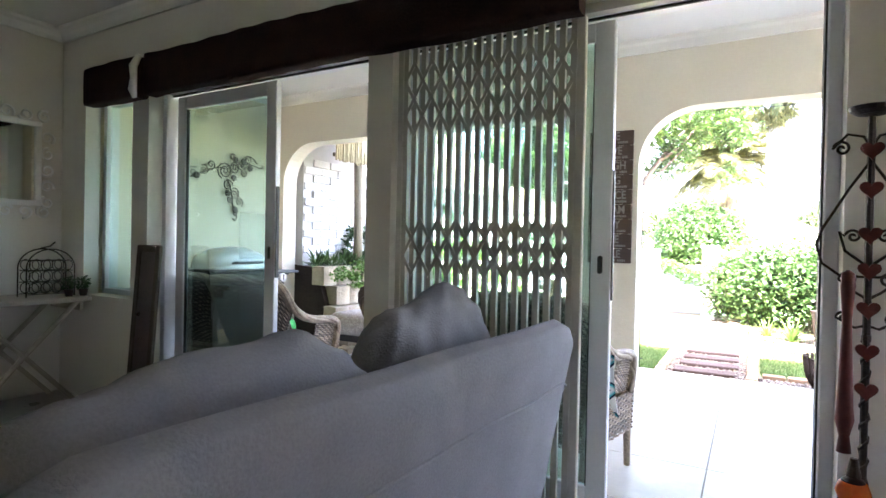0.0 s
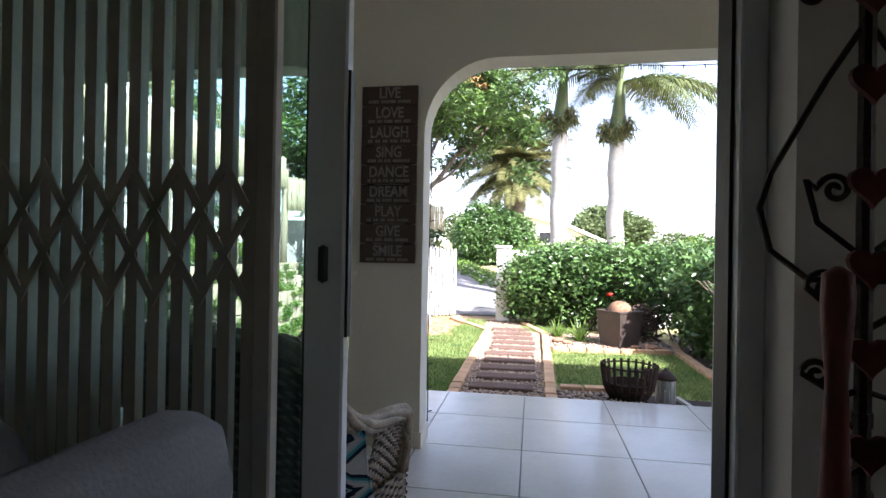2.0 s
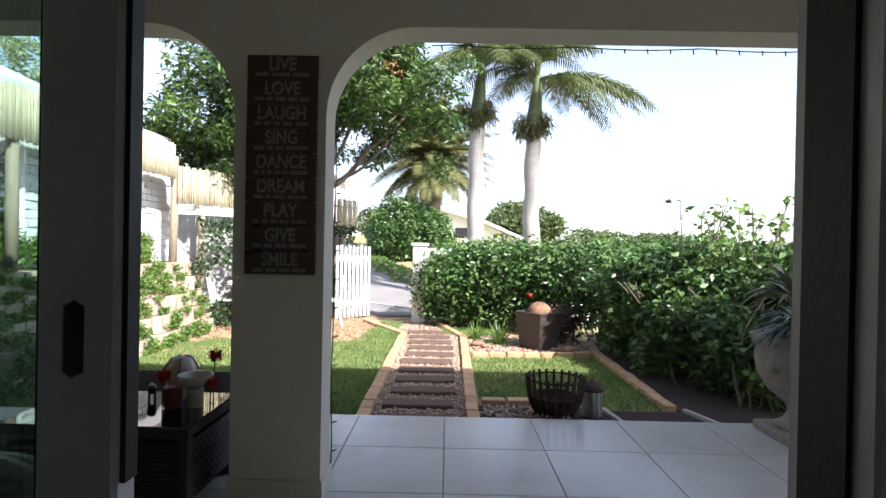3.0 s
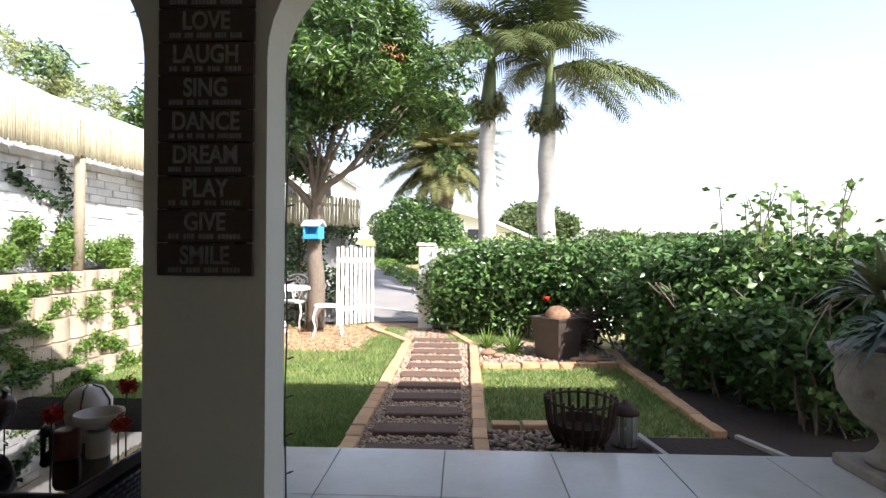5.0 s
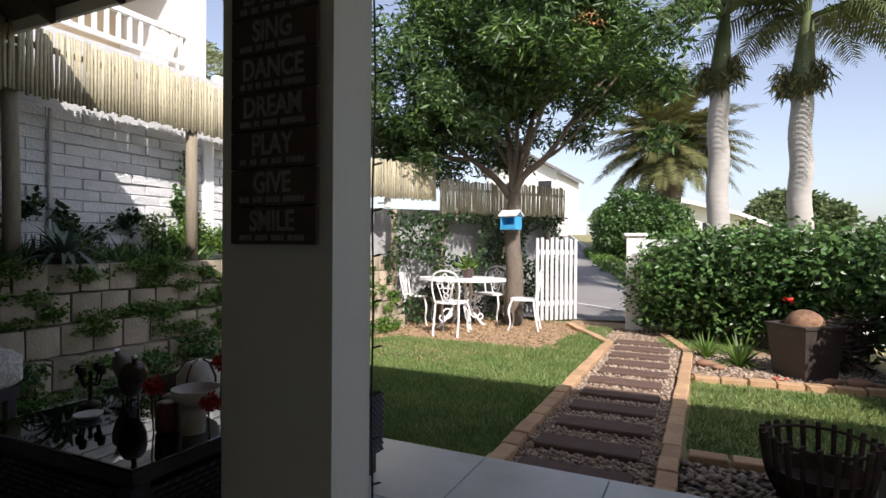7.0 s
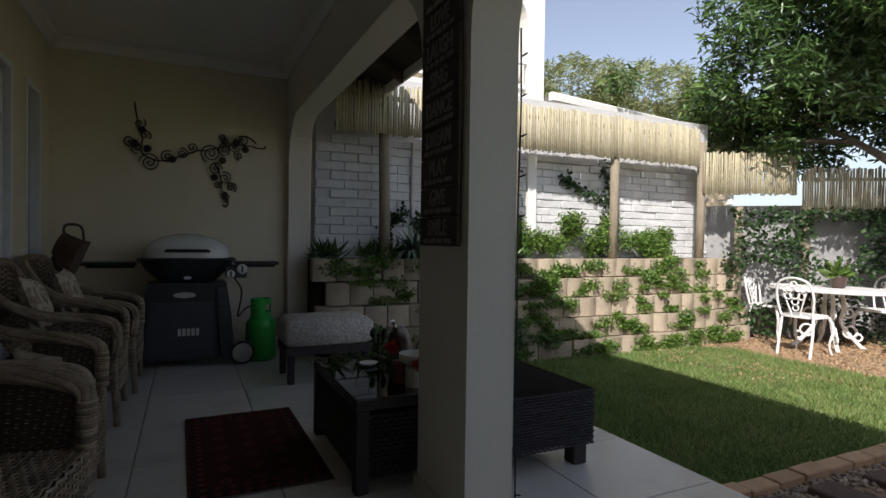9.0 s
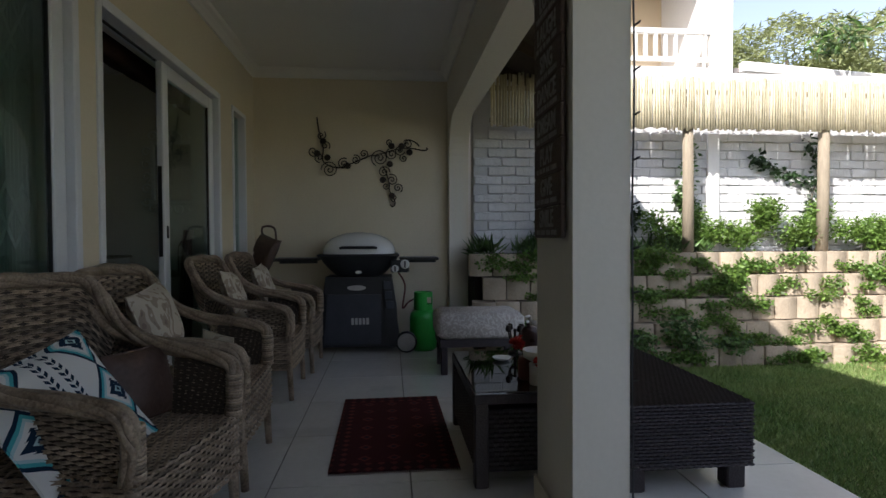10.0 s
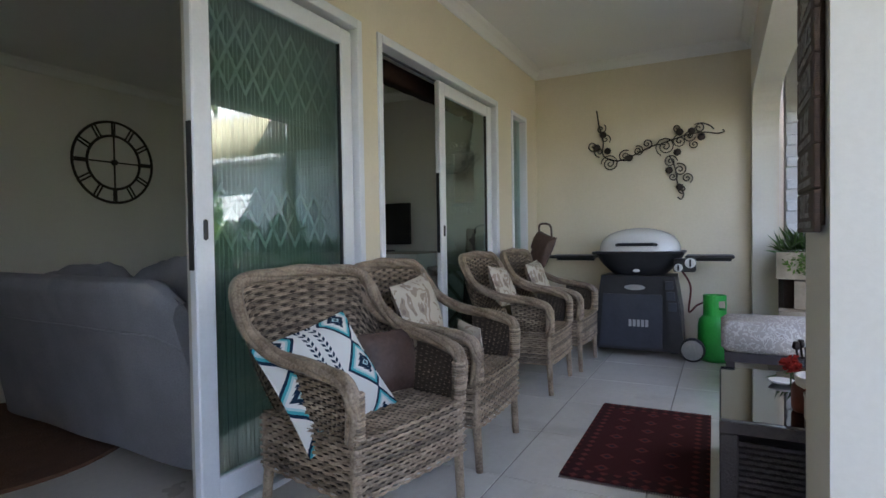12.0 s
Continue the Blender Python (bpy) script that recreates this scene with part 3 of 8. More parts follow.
# cornice along the patio and the lounge
cor = Shape()
prof = [(0, 0), (0.085, 0), (0.075, -0.02), (0.05, -0.035), (0.03, -0.06), (0.018, -0.085), (0, -0.085)]
cor.slab([(YW + a, ZC + c) for a, c in prof], XW + 0.001, XE, "yz")
cor.slab([(4.71 - a, ZC + c) for a, c in prof], XW + 0.001, XE, "yz")
cor.slab([(XW + a, ZC + c) for a, c in prof], YW, 4.71, "xz")
structure("trim_patio_cornice", cor, M["ceiling"])
cor2 = Shape()
cor2.slab([(YI - a, ZC + c) for a, c in prof], XW + 0.001, XE, "yz")
cor2.slab([(-1.2 + a, ZC + c) for a, c in prof], XW + 0.001, XE, "yz")
cor2.slab([(XW + a, ZC + c) for a, c in prof], -1.2, YI, "xz")
structure("trim_lounge_cornice", cor2, M["ceiling"])

# arcade with rounded corners
ZA, RA = 2.225, 0.42
PX0, PX1 = -1.01, -0.58
AR = []
AR += [(XW, -0.12), (XW + 0.12, -0.12)]
AR += [(XW + 0.12 + RA - RA * math.cos(radians(t)), ZA - RA + RA * math.sin(radians(t))) for t in range(0, 91, 9)]
AR += [(PX0 - RA + RA * math.sin(radians(t)), ZA - RA + RA * math.cos(radians(t))) for t in range(0, 91, 9)]
AR += [(PX0, -0.12), (PX1, -0.12)]
AR += [(PX1 + RA - RA * math.cos(radians(t)), ZA - RA + RA * math.sin(radians(t))) for t in range(0, 91, 9)]
AR += [(XE - RA + RA * math.sin(radians(t)), ZA - RA + RA * math.cos(radians(t))) for t in range(0, 91, 9)]
AR += [(XE, -0.12), (XE + 0.2, -0.12), (XE + 0.2, ZC + 0.2), (XW, ZC + 0.2)]
arcade = Shape().slab(AR, 4.71, 4.905, "xz")
bm = bmesh.new()
me = mesh_of("wall_arcade", arcade, M["beam"])
bm.from_mesh(me)
bmesh.ops.triangulate(bm, faces=[f for f in bm.faces if len(f.verts) > 4])
bm.to_mesh(me)
bm.free()
tagged(part("wall_arcade", me, None), kind="structure")
structure("trim_pillar_skirting", Shape().box(PX0 - 0.012, PX1 + 0.012, 4.698, 4.706, 0, 0.09).box(PX1 + 0.002, PX1 + 0.012, 4.706, 4.915, 0, 0.09), M["beam"])

# eave over the arcade
ev = Shape()
ev.add([(-5.0, 4.6, 3.02), (9.0, 4.6, 3.02), (9.0, 5.52, 2.55), (-5.0, 5.52, 2.55), (-5.0, 4.6, 3.09), (9.0, 4.6, 3.09), (9.0, 5.52, 2.62), (-5.0, 5.52, 2.62)],
       [(0, 1, 2, 3), (4, 7, 6, 5), (0, 4, 5, 1), (3, 2, 6, 7), (0, 3, 7, 4), (1, 5, 6, 2)])
structure("roof_eave_boarding", ev, M["darkwood"])
structure("trim_fascia", B(-5.02, 9.02, 5.52, 5.545, 2.47, 2.66), M["white"])
raf = Shape()
for i in range(20):
    x = -4.75 + 0.68 * i
    raf.add([(x, 4.91, 2.76), (x + 0.05, 4.91, 2.76), (x + 0.05, 5.51, 2.45), (x, 5.51, 2.45), (x, 4.91, 2.86), (x + 0.05, 4.91, 2.86), (x + 0.05, 5.51, 2.55), (x, 5.51, 2.55)],
            [(0, 1, 2, 3), (4, 7, 6, 5), (0, 4, 5, 1), (3, 2, 6, 7), (0, 3, 7, 4), (1, 5, 6, 2)])
structure("trim_rafters", raf, M["darkwood"])
rf = Shape()
rf.add([(-5.05, -2.2, 6.0), (9.1, -2.2, 6.0), (9.1, 5.56, 2.68), (-5.05, 5.56, 2.68), (-5.05, -2.2, 6.1), (9.1, -2.2, 6.1), (9.1, 5.56, 2.76), (-5.05, 5.56, 2.76)],
       [(0, 1, 2, 3), (4, 7, 6, 5), (0, 4, 5, 1), (3, 2, 6, 7), (0, 3, 7, 4), (1, 5, 6, 2)])
structure("roof_main", rf, M["roof"])

# floors
structure("floor_patio_bed", B(XW, XE + 0.2, YW, 5.99, -0.14, -0.006), M["grout"])
structure("floor_lounge", B(XW, XE, -1.2, YI + 0.05, -0.1, 0.0), M["lounge_tile"])
structure("floor_patio_nosing", B(XW, XE + 0.2, 5.99, 6.012, -0.14, -0.004, bev=0.003), M["tile"])
structure("trim_door_sill", Shape().box(D1[0], D1[1], YI + 0.05, YW, -0.005, 0.012).box(D2[0], D2[1], YI + 0.05, YW, -0.005, 0.012), M["alu"])
structure("baseboard", Shape().box(WN[1], D2[0], YW, YW + 0.012, 0, 0.08).box(D2[1], D1[0], YW, YW + 0.012, 0, 0.08).box(D1[1], XE, YW, YW + 0.012, 0, 0.08).box(XW, XW + 0.012, YW + 0.012, 4.7, 0, 0.08), M["tile"])


# ---- sliding doors ----
def slide_door(name, label, x0, x1, leaf_x0, leaf_x1, leaf_y, fixed=None):
    """A sliding door: outer frame, tracks, and leaves with rails, glass and a lock."""
    d = thing(name, label, "sliding door", kind="structure")
    f = Shape()
    y0, y1 = YI + 0.10, YW + 0.012
    f.box(x0, x0 + 0.045, y0, y1, 0, ZT, bev=0.004).box(x1 - 0.045, x1, y0, y1, 0, ZT, bev=0.004).box(x0 + 0.046, x1 - 0.046, y0, y1, ZT - 0.05, ZT, bev=0.004)
    f.box(x0 + 0.046, x1 - 0.046, y0, y0 + 0.02, 0.013, 0.03).box(x0 + 0.046, x1 - 0.046, y1 - 0.02, y1, 0.013, 0.03)
    part("door_frame", f, M["alu"], d)
    t = Shape().box(x0 + 0.046, x1 - 0.046, y0 + 0.04, y0 + 0.05, ZT - 0.062, ZT - 0.051).box(x1 - 0.052, x1 - 0.046, y0 + 0.03, y1 - 0.03, 0.03, ZT - 0.06)
    part("door_seal", t, M["rubber"], d)
    for a, b, ly in ([(leaf_x0, leaf_x1, leaf_y)] + ([fixed] if fixed else [])):
        w, z0, z1 = 0.085, 0.032, ZT - 0.065
        lf = Shape().box(a, a + w, ly, ly + 0.04, z0, z1, bev=0.005).box(b - w, b, ly, ly + 0.04, z0, z1, bev=0.005)
        lf.box(a + w, b - w, ly + 0.002, ly + 0.038, z0, z0 + 0.11, bev=0.004).box(a + w, b - w, ly + 0.002, ly + 0.038, z1 - 0.085, z1, bev=0.004)
        leaf = part("door_leaf", lf, M["alu"], d)
        g = part("pane", B(a + w - 0.004, b - w + 0.004, ly + 0.017, ly + 0.023, z0 + 0.105, z1 - 0.08), M["glass"], leaf)
        g.visible_shadow = False
        gs = Shape()
        for u in (a + w, b - w - 0.006):
            gs.box(u, u + 0.006, ly + 0.010, ly + 0.030, z0 + 0.11, z1 - 0.085)
        part("gasket", gs, M["rubber"], leaf)
        lx = b - 0.045
        part("lock", Shape().box(lx - 0.011, lx + 0.011, ly - 0.006, ly + 0.047, 1.06, 1.14, bev=0.006), M["black"], leaf)
        part("edge_strip", Shape().box(b, b + 0.006, ly + 0.008, ly + 0.03, 0.95, 1.5), M["rubber"], leaf)
    return d


slide_door("door_1", "white aluminium sliding door standing half open", D1[0], D1[1], -1.31, -0.335, 2.715)
slide_door("door_2", "white aluminium sliding door pushed half open beside the chairs", D2[0], D2[1], -3.25, -2.31, 2.715)
w1 = thing("window_1", "narrow fixed window in a white frame", "window", kind="structure")
part("window_frame", Shape().box(WN[0], WN[0] + 0.04, 2.69, YW + 0.01, 0.75, ZT, bev=0.004).box(WN[1] - 0.04, WN[1], 2.69, YW + 0.01, 0.75, ZT, bev=0.004)
     .box(WN[0] + 0.04, WN[1] - 0.04, 2.69, YW + 0.01, ZT - 0.04, ZT, bev=0.004).box(WN[0] + 0.04, WN[1] - 0.04, 2.69, YW + 0.01, 0.75, 0.79, bev=0.004), M["alu"], w1)
wp = part("pane", B(WN[0] + 0.038, WN[1] - 0.038, 2.72, 2.726, 0.788, ZT - 0.038), M["glass"], w1)
wp.visible_shadow = False


# ---- folding security gate ----
def trellis_gate():
    g = thing("folding_security_gate", "cream steel trellis security gate drawn across the glass door", "security gate")
    x0, x1, n, y = -1.30, -0.475, 17, 2.60
    step = (x1 - x0) / n
    bar = mesh_of("upright", Shape().slab([(-0.0125, -0.011), (0.0125, -0.011), (0.0125, 0.011), (0.009, 0.011), (0.009, -0.007), (-0.009, -0.007), (-0.009, 0.011), (-0.0125, 0.011)], 0.03, 2.12, "xy"), M["signtrellis"])
    for i in range(n + 1):
        part("upright", bar, None, g, at=pose(x0 + i * step, y, 0))
    s = Shape()
    for lo, rows in ((1.03, 3), (1.70, 4)):
        for k in range(rows):
            za, zb = lo + k * 0.085, lo + k * 0.085 + 0.085
            for i in range(n):
                a, b = x0 + i * step, x0 + (i + 1) * step
                zz = (za, zb) if (i + k) % 2 else (zb, za)
                for yy, q in ((y - 0.017, zz), (y + 0.013, zz[::-1])):
                    s.add([(a, yy, q[0] - 0.016), (b, yy, q[1] - 0.016), (b, yy, q[1] + 0.016), (a, yy, q[0] + 0.016), (a, yy + 0.004, q[0] - 0.016), (b, yy + 0.004, q[1] - 0.016), (b, yy + 0.004, q[1] + 0.016), (a, yy + 0.004, q[0] + 0.016)],
                          [(0, 1, 2, 3), (7, 6, 5, 4), (0, 4, 5, 1), (3, 2, 6, 7)])
    tagged(part("lattice", s, M["signtrellis"], g), kind="stuff")
    part("track", B(D1[0] + 0.02, D1[1] - 0.02, y - 0.022, y + 0.022, 2.121, 2.16), M["signtrellis"], g)
    part("floor_track", B(D1[0] + 0.02, D1[1] - 0.02, y - 0.012, y + 0.012, 0.002, 0.028), M["signtrellis"], g)
    for a, b in ((x1 + 0.012, x1 + 0.05), (x0 - 0.045, x0 - 0.012)):
        part("lock_stile", B(a, b, y - 0.016, y + 0.016, 0.03, 2.12, bev=0.004), M["signtrellis"], g)


M["signtrellis"] = mk("cream_enamel", (0.50, 0.48, 0.42), (0.60, 0.57, 0.50), 6, 0.45, 0.05)
trellis_gate()

# ---- lounge things ----
def cushion(w, h, t, n=14, pinch=0.06, seed=0):
    r = np.random.default_rng(seed)
    ph = r.uniform(0, 6, 4)

    def side(sg):
        def fn(u, v):
            a, b = 2 * u - 1, 2 * v - 1
            edge = (1 - abs(a) ** 3) ** 0.55 * (1 - abs(b) ** 3) ** 0.55
            x = a * w / 2 * (1 - pinch * (1 - b * b) * 0.9)
            y = b * h / 2 * (1 - pinch * (1 - a * a) * 0.9)
            z = sg * (t / 2) * edge * (1 + 0.10 * math.sin(5 * a + ph[0]) * math.sin(4 * b + ph[1]))
            return (x, y, z)
        return fn
    return Shape().grid(side(1), n, n).grid(side(-1), n, n)


def sofa():
    s = thing("sofa", "grey suede sofa with rounded back and loose cushions", "sofa")
    y0, y1 = 0.62, 2.50
    # rounded back panel, leaning outwards to its top
    prof = [(-0.63, 0.07), (-0.57, 0.40), (-0.505, 0.72), (-0.485, 0.82), (-0.50, 0.875), (-0.545, 0.895), (-0.595, 0.875), (-0.62, 0.80), (-0.69, 0.45), (-0.77, 0.07)]
    n = 26

    def back(u, v):
        k = u * (len(prof) - 1)
        i = min(int(k), len(prof) - 2)
        f = k - i
        x = prof[i][0] * (1 - f) + prof[i + 1][0] * f
        z = prof[i][1] * (1 - f) + prof[i + 1][1] * f
        y = y0 + (y1 - y0) * v
        e = min(v, 1 - v) * (y1 - y0)
        drop = 0.10 * max(0, 1 - e / 0.14) ** 2
        if z > 0.3:
            z -= drop * (z - 0.3) / 0.6
        y += 0.02 * math.sin(6 * z)
        x += 0.006 * math.sin(9 * y + 3 * z) + (-0.05 * max(0, 1 - e / 0.12) ** 2 if u < 0.6 else 0)
        x += 0.115 * v - 0.01
        return (x, y, z * 1.01)
    sh = Shape().grid(back, 40, n)
    for v in (0, 1):
        k = len(sh.v)
        ring = [back(i / 40, v) for i in range(41)]
        sh.add(ring, [tuple(range(41))])
    part("backrest", sh, M["sofa"], s, smooth=True)
    pipe = [back(0.20, v / 30) for v in range(31)]
    part("piping", Shape().tube([(x + 0.004, y, z) for x, y, z in pipe], 0.005, 6), M["sofa"], s, smooth=True)
    part("base", B(-1.55, -0.74, y0 + 0.03, y1 - 0.03, 0.07, 0.30, bev=0.03), M["sofa"], s)
    for i in range(2):
        a = y0 + 0.18 + i * 0.76
        part("seat_cushion", B(-1.57, -0.80, a, a + 0.74, 0.305, 0.46, bev=0.05), M["sofa"], s)
    for a in (y0 - 0.02, y1 - 0.16):
        part("arm", B(-1.55, -0.76, a, a + 0.18, 0.07, 0.62, bev=0.06), M["sofa"], s)
    for x in (-1.48, -0.78):
        for y in (y0 + 0.1, y1 - 0.1):
            part("foot", B(x - 0.03, x + 0.03, y - 0.03, y + 0.03, 0, 0.07, bev=0.008), M["black"], s)

    def saggy(yc, w, h, zb, seed, peak, lean):
        r = np.random.default_rng(seed)
        ph = r.uniform(0, 6, 6)

        def fn(u, v):
            a = 2 * math.pi * u
            c = 2 * v - 1
            y = yc + c * w / 2
            prof2 = (1 - abs(c) ** 3.2) ** 0.5
            hh = h * (0.78 + 0.22 * prof2) + peak * max(0, 1 - abs(c - lean) / 0.7)
            fold = 0.008 * math.sin(9 * c + ph[0] + 3 * math.sin(2 * a + ph[2])) * max(0, math.sin(a)) + 0.006 * math.sin(17 * c + 4 * math.sin(3 * a + ph[4]) + ph[3]) * (0.4 + abs(c)) + 0.006 * math.sin(5 * c + ph[1])
            rx = 0.115 * (0.35 + 0.65 * prof2) + fold
            x = -0.80 + rx * math.cos(a) - 0.04 * math.sin(a)
            z = zb + hh / 2 + (hh / 2 + fold) * math.copysign(abs(math.sin(a)) ** 0.75, math.sin(a)) * (0.55 + 0.45 * prof2)
            return (x, y, z)
        return Shape().grid(fn, 36, 60)
    for yc, w, h, seed, peak, lean in ((1.17, 0.98, 0.46, 3, 0.03, 0.5), (2.05, 0.78, 0.50, 5, 0.07, 0.35)):
        tagged(part("back_cushion", saggy(yc, w, h, 0.46, seed, peak, lean), M["sofa"], s, smooth=True), "crumpled grey back cushion")


sofa()


def candle_stand():
    c = thing("candle_stand", "wrought-iron candle stand with rust-red hearts beside the door", "candle stand")
    x, y = 0.495, 2.485
    part("pole", Shape().tube([(x, y, z) for z in np.linspace(0.03, 1.60, 12)], 0.011, 8).lathe([(0.013, 0), (0.013, 0.02)], 8, (x, y, 0.9)), M["iron"], c)
    tw = [(x + 0.011 * math.cos(i * 1.1), y + 0.011 * math.sin(i * 1.1), 0.05 + i * 0.012) for i in range(72)]
    part("twist", Shape().tube(tw, 0.006, 5), M["iron"], c)
    part("drip_pan", Shape().lathe([(0.012, 1.595), (0.04, 1.602), (0.058, 1.612), (0.063, 1.625), (0.058, 1.625), (0.04, 1.610), (0.0, 1.606)], 20, (x, y, 0)), M["iron"], c)
    part("foot", Shape().tube([(x - 0.12, y + 0.06, 0.01), (x - 0.06, y + 0.03, 0.05), (x, y, 0.06)], 0.008, 6).tube([(x + 0.12, y + 0.06, 0.01), (x + 0.06, y + 0.03, 0.05), (x, y, 0.06)], 0.008, 6).tube([(x, y - 0.13, 0.01), (x, y - 0.06, 0.05), (x, y, 0.06)], 0.008, 6), M["iron"], c)
    for z in (1.49, 1.37, 1.23, 1.12, 1.00, 0.87, 0.75):
        ht = []
        for i in range(24):
            t = 2 * math.pi * i / 24
            ht.append((x + 0.0019 * 16 * math.sin(t) ** 3, z + 0.0019 * (13 * math.cos(t) - 5 * math.cos(2 * t) - 2 * math.cos(3 * t) - math.cos(4 * t))))
        part("heart", Shape().slab(ht, y - 0.022, y - 0.012, "xz"), M["redmetal"], c, "rust-red metal heart")

    def scroll(cx, cz, r0, turns, flip, tail):
        pts = [(cx + flip * r0 * (1 - t / 1.15) * math.cos(turns * 2 * math.pi * t), y - 0.005, cz + r0 * (1 - t / 1.15) * math.sin(turns * 2 * math.pi * t)) for t in np.linspace(1, 0, 26)]
        return pts + [tuple(p) for p in tail]
    for sg in (-1, 1):
        part("scroll", Shape().tube(scroll(x + sg * 0.075, 1.50, 0.025, 1.5, sg, [(x + sg * 0.06, y, 1.545), (x + sg * 0.02, y, 1.535), (x, y, 1.50)]), 0.0045, 6), M["iron"], c)
        part("scroll", Shape().tube([(x, y, 1.46), (x + sg * 0.05, y, 1.38), (x + sg * 0.12, y, 1.25), (x + sg * 0.135, y, 1.20), (x + sg * 0.12, y, 1.14), (x + sg * 0.07, y, 1.10), (x, y, 1.10)], 0.0045, 6), M["iron"], c)
        part("scroll", Shape().tube(scroll(x + sg * 0.04, 1.225, 0.022, 1.5, sg, [(x + sg * 0.075, y, 1.24), (x + sg * 0.06, y, 1.18), (x, y, 1.13)]), 0.0045, 6), M["iron"], c)
        part("scroll", Shape().tube(scroll(x + sg * 0.05, 1.09, 0.025, 1.4, sg, [(x + sg * 0.03, y, 1.05), (x, y, 1.03)]), 0.0045, 6), M["iron"], c)
        part("scroll", Shape().tube(scroll(x + sg * 0.06, 0.97, 0.02, 1.4, sg, [(x + sg * 0.03, y, 0.94), (x, y, 0.95)]), 0.0045, 6), M["iron"], c)
    for dx, z1, z0 in ((-0.055, 1.12, 0.56), (0.085, 1.50, 0.86)):
        pr = [(0.004, z1), (0.018, z1 - 0.01), (0.02, z1 - 0.05), (0.013, z1 - 0.15), (0.018, z1 - 0.3), (0.022, z0 + 0.14), (0.026, z0 + 0.1), (0.014, z0 + 0.05), (0.02, z0), (0.0, z0)]
        part("tassel", Shape().lathe(pr, 12, (x + dx, y - 0.045, 0)), M["redmetal"], c, "hanging rust-red tassel", smooth=True)


candle_stand()


def amber_lantern(x, y, z, r, tall):
    a = thing("candle_lantern", "amber glass candle lantern on a dark metal stem", "lantern", group="amber lanterns")
    part("stem", Shape().lathe([(0.05, 0), (0.055, 0.012), (0.02, 0.03), (0.012, 0.06), (0.012, z - r - 0.03), (0.035, z - r - 0.01), (0.04, z - r * 0.7)], 14, (x, y, 0)), M["iron"], a)
    part("bowl", Shape().lathe([(0.3 * r, z - 0.9 * r), (0.75 * r, z - 0.65 * r), (r, z), (0.8 * r, z + 0.6 * r), (0.62 * r, z + 0.7 * r), (0.58 * r, z + 0.68 * r)], 18, (x, y, 0)), M["amber"], a, "glowing amber glass bowl", smooth=True)
    part("cap", Shape().lathe([(0.66 * r, z + 0.7 * r), (0.66 * r, z + 0.78 * r), (0.3 * r, z + 1.0 * r), (0.02, z + 1.05 * r), (0.01, z + tall)], 14, (x, y, 0)), M["iron"], a)


amber_lantern(0.60, 2.33, 0.845, 0.055, 0.12)
amber_lantern(0.455, 2.36, 0.47, 0.045, 0.10)
cd = thing("pillar_candle", "dark red pillar candle in a metal holder", "candle")
part("holder", Shape().lathe([(0.07, 0), (0.07, 0.02), (0.02, 0.04), (0.02, 0.44), (0.06, 0.46), (0.065, 0.48)], 14, (0.60, 2.22, 0)), M["iron"], cd)
part("wax", Shape().lathe([(0.055, 0.48), (0.056, 0.66), (0.05, 0.70), (0.03, 0.69), (0.0, 0.685)], 18, (0.60, 2.22, 0)), M["redmetal"], cd, smooth=True)


def pelmet(x0, x1):
    p = thing("pelmet", "dark brown padded pelmet box above the doors", "pelmet", group="pelmets")
    n = int((x1 - x0) / 0.03)

    def fn(u, v):
        a = v * 2 * math.pi
        xx = x0 + (x1 - x0) * u
        w = 0.002 * math.sin(23 * xx + 2 * math.sin(3 * xx)) + 0.003 * math.sin(5 * xx)
        return (xx, 2.50 + (0.05 + w) * math.copysign(abs(math.cos(a)) ** 0.25, math.cos(a)), 2.222 + (0.132 + w) * math.copysign(abs(math.sin(a)) ** 0.25, math.sin(a)))
    s = Shape().grid(fn, n, 40)
    for u in (0, 1):
        s.add([fn(u, k / 40) for k in range(40)], [tuple(range(40))])
    part("swag", s, M["velvet"], p, smooth=True)
    part("rail", Shape().tube([(x0 + 0.02, 2.545, 2.30), (x1 - 0.02, 2.545, 2.30)], 0.012, 8), M["darkwood"], p)


pelmet(-3.93, -3.32)
pelmet(-3.215, -0.42)
tie = thing("curtain_tie", "pale knotted cord hanging between the pelmets", "curtain tie")
part("cord", Shape().tube([(-3.30, 2.47, 2.36), (-3.315, 2.44, 2.28), (-3.29, 2.43, 2.2), (-3.32, 2.44, 2.13), (-3.31, 2.45, 2.08)], [0.018, 0.026, 0.02, 0.026, 0.014], 10), M["white"], tie, smooth=True)


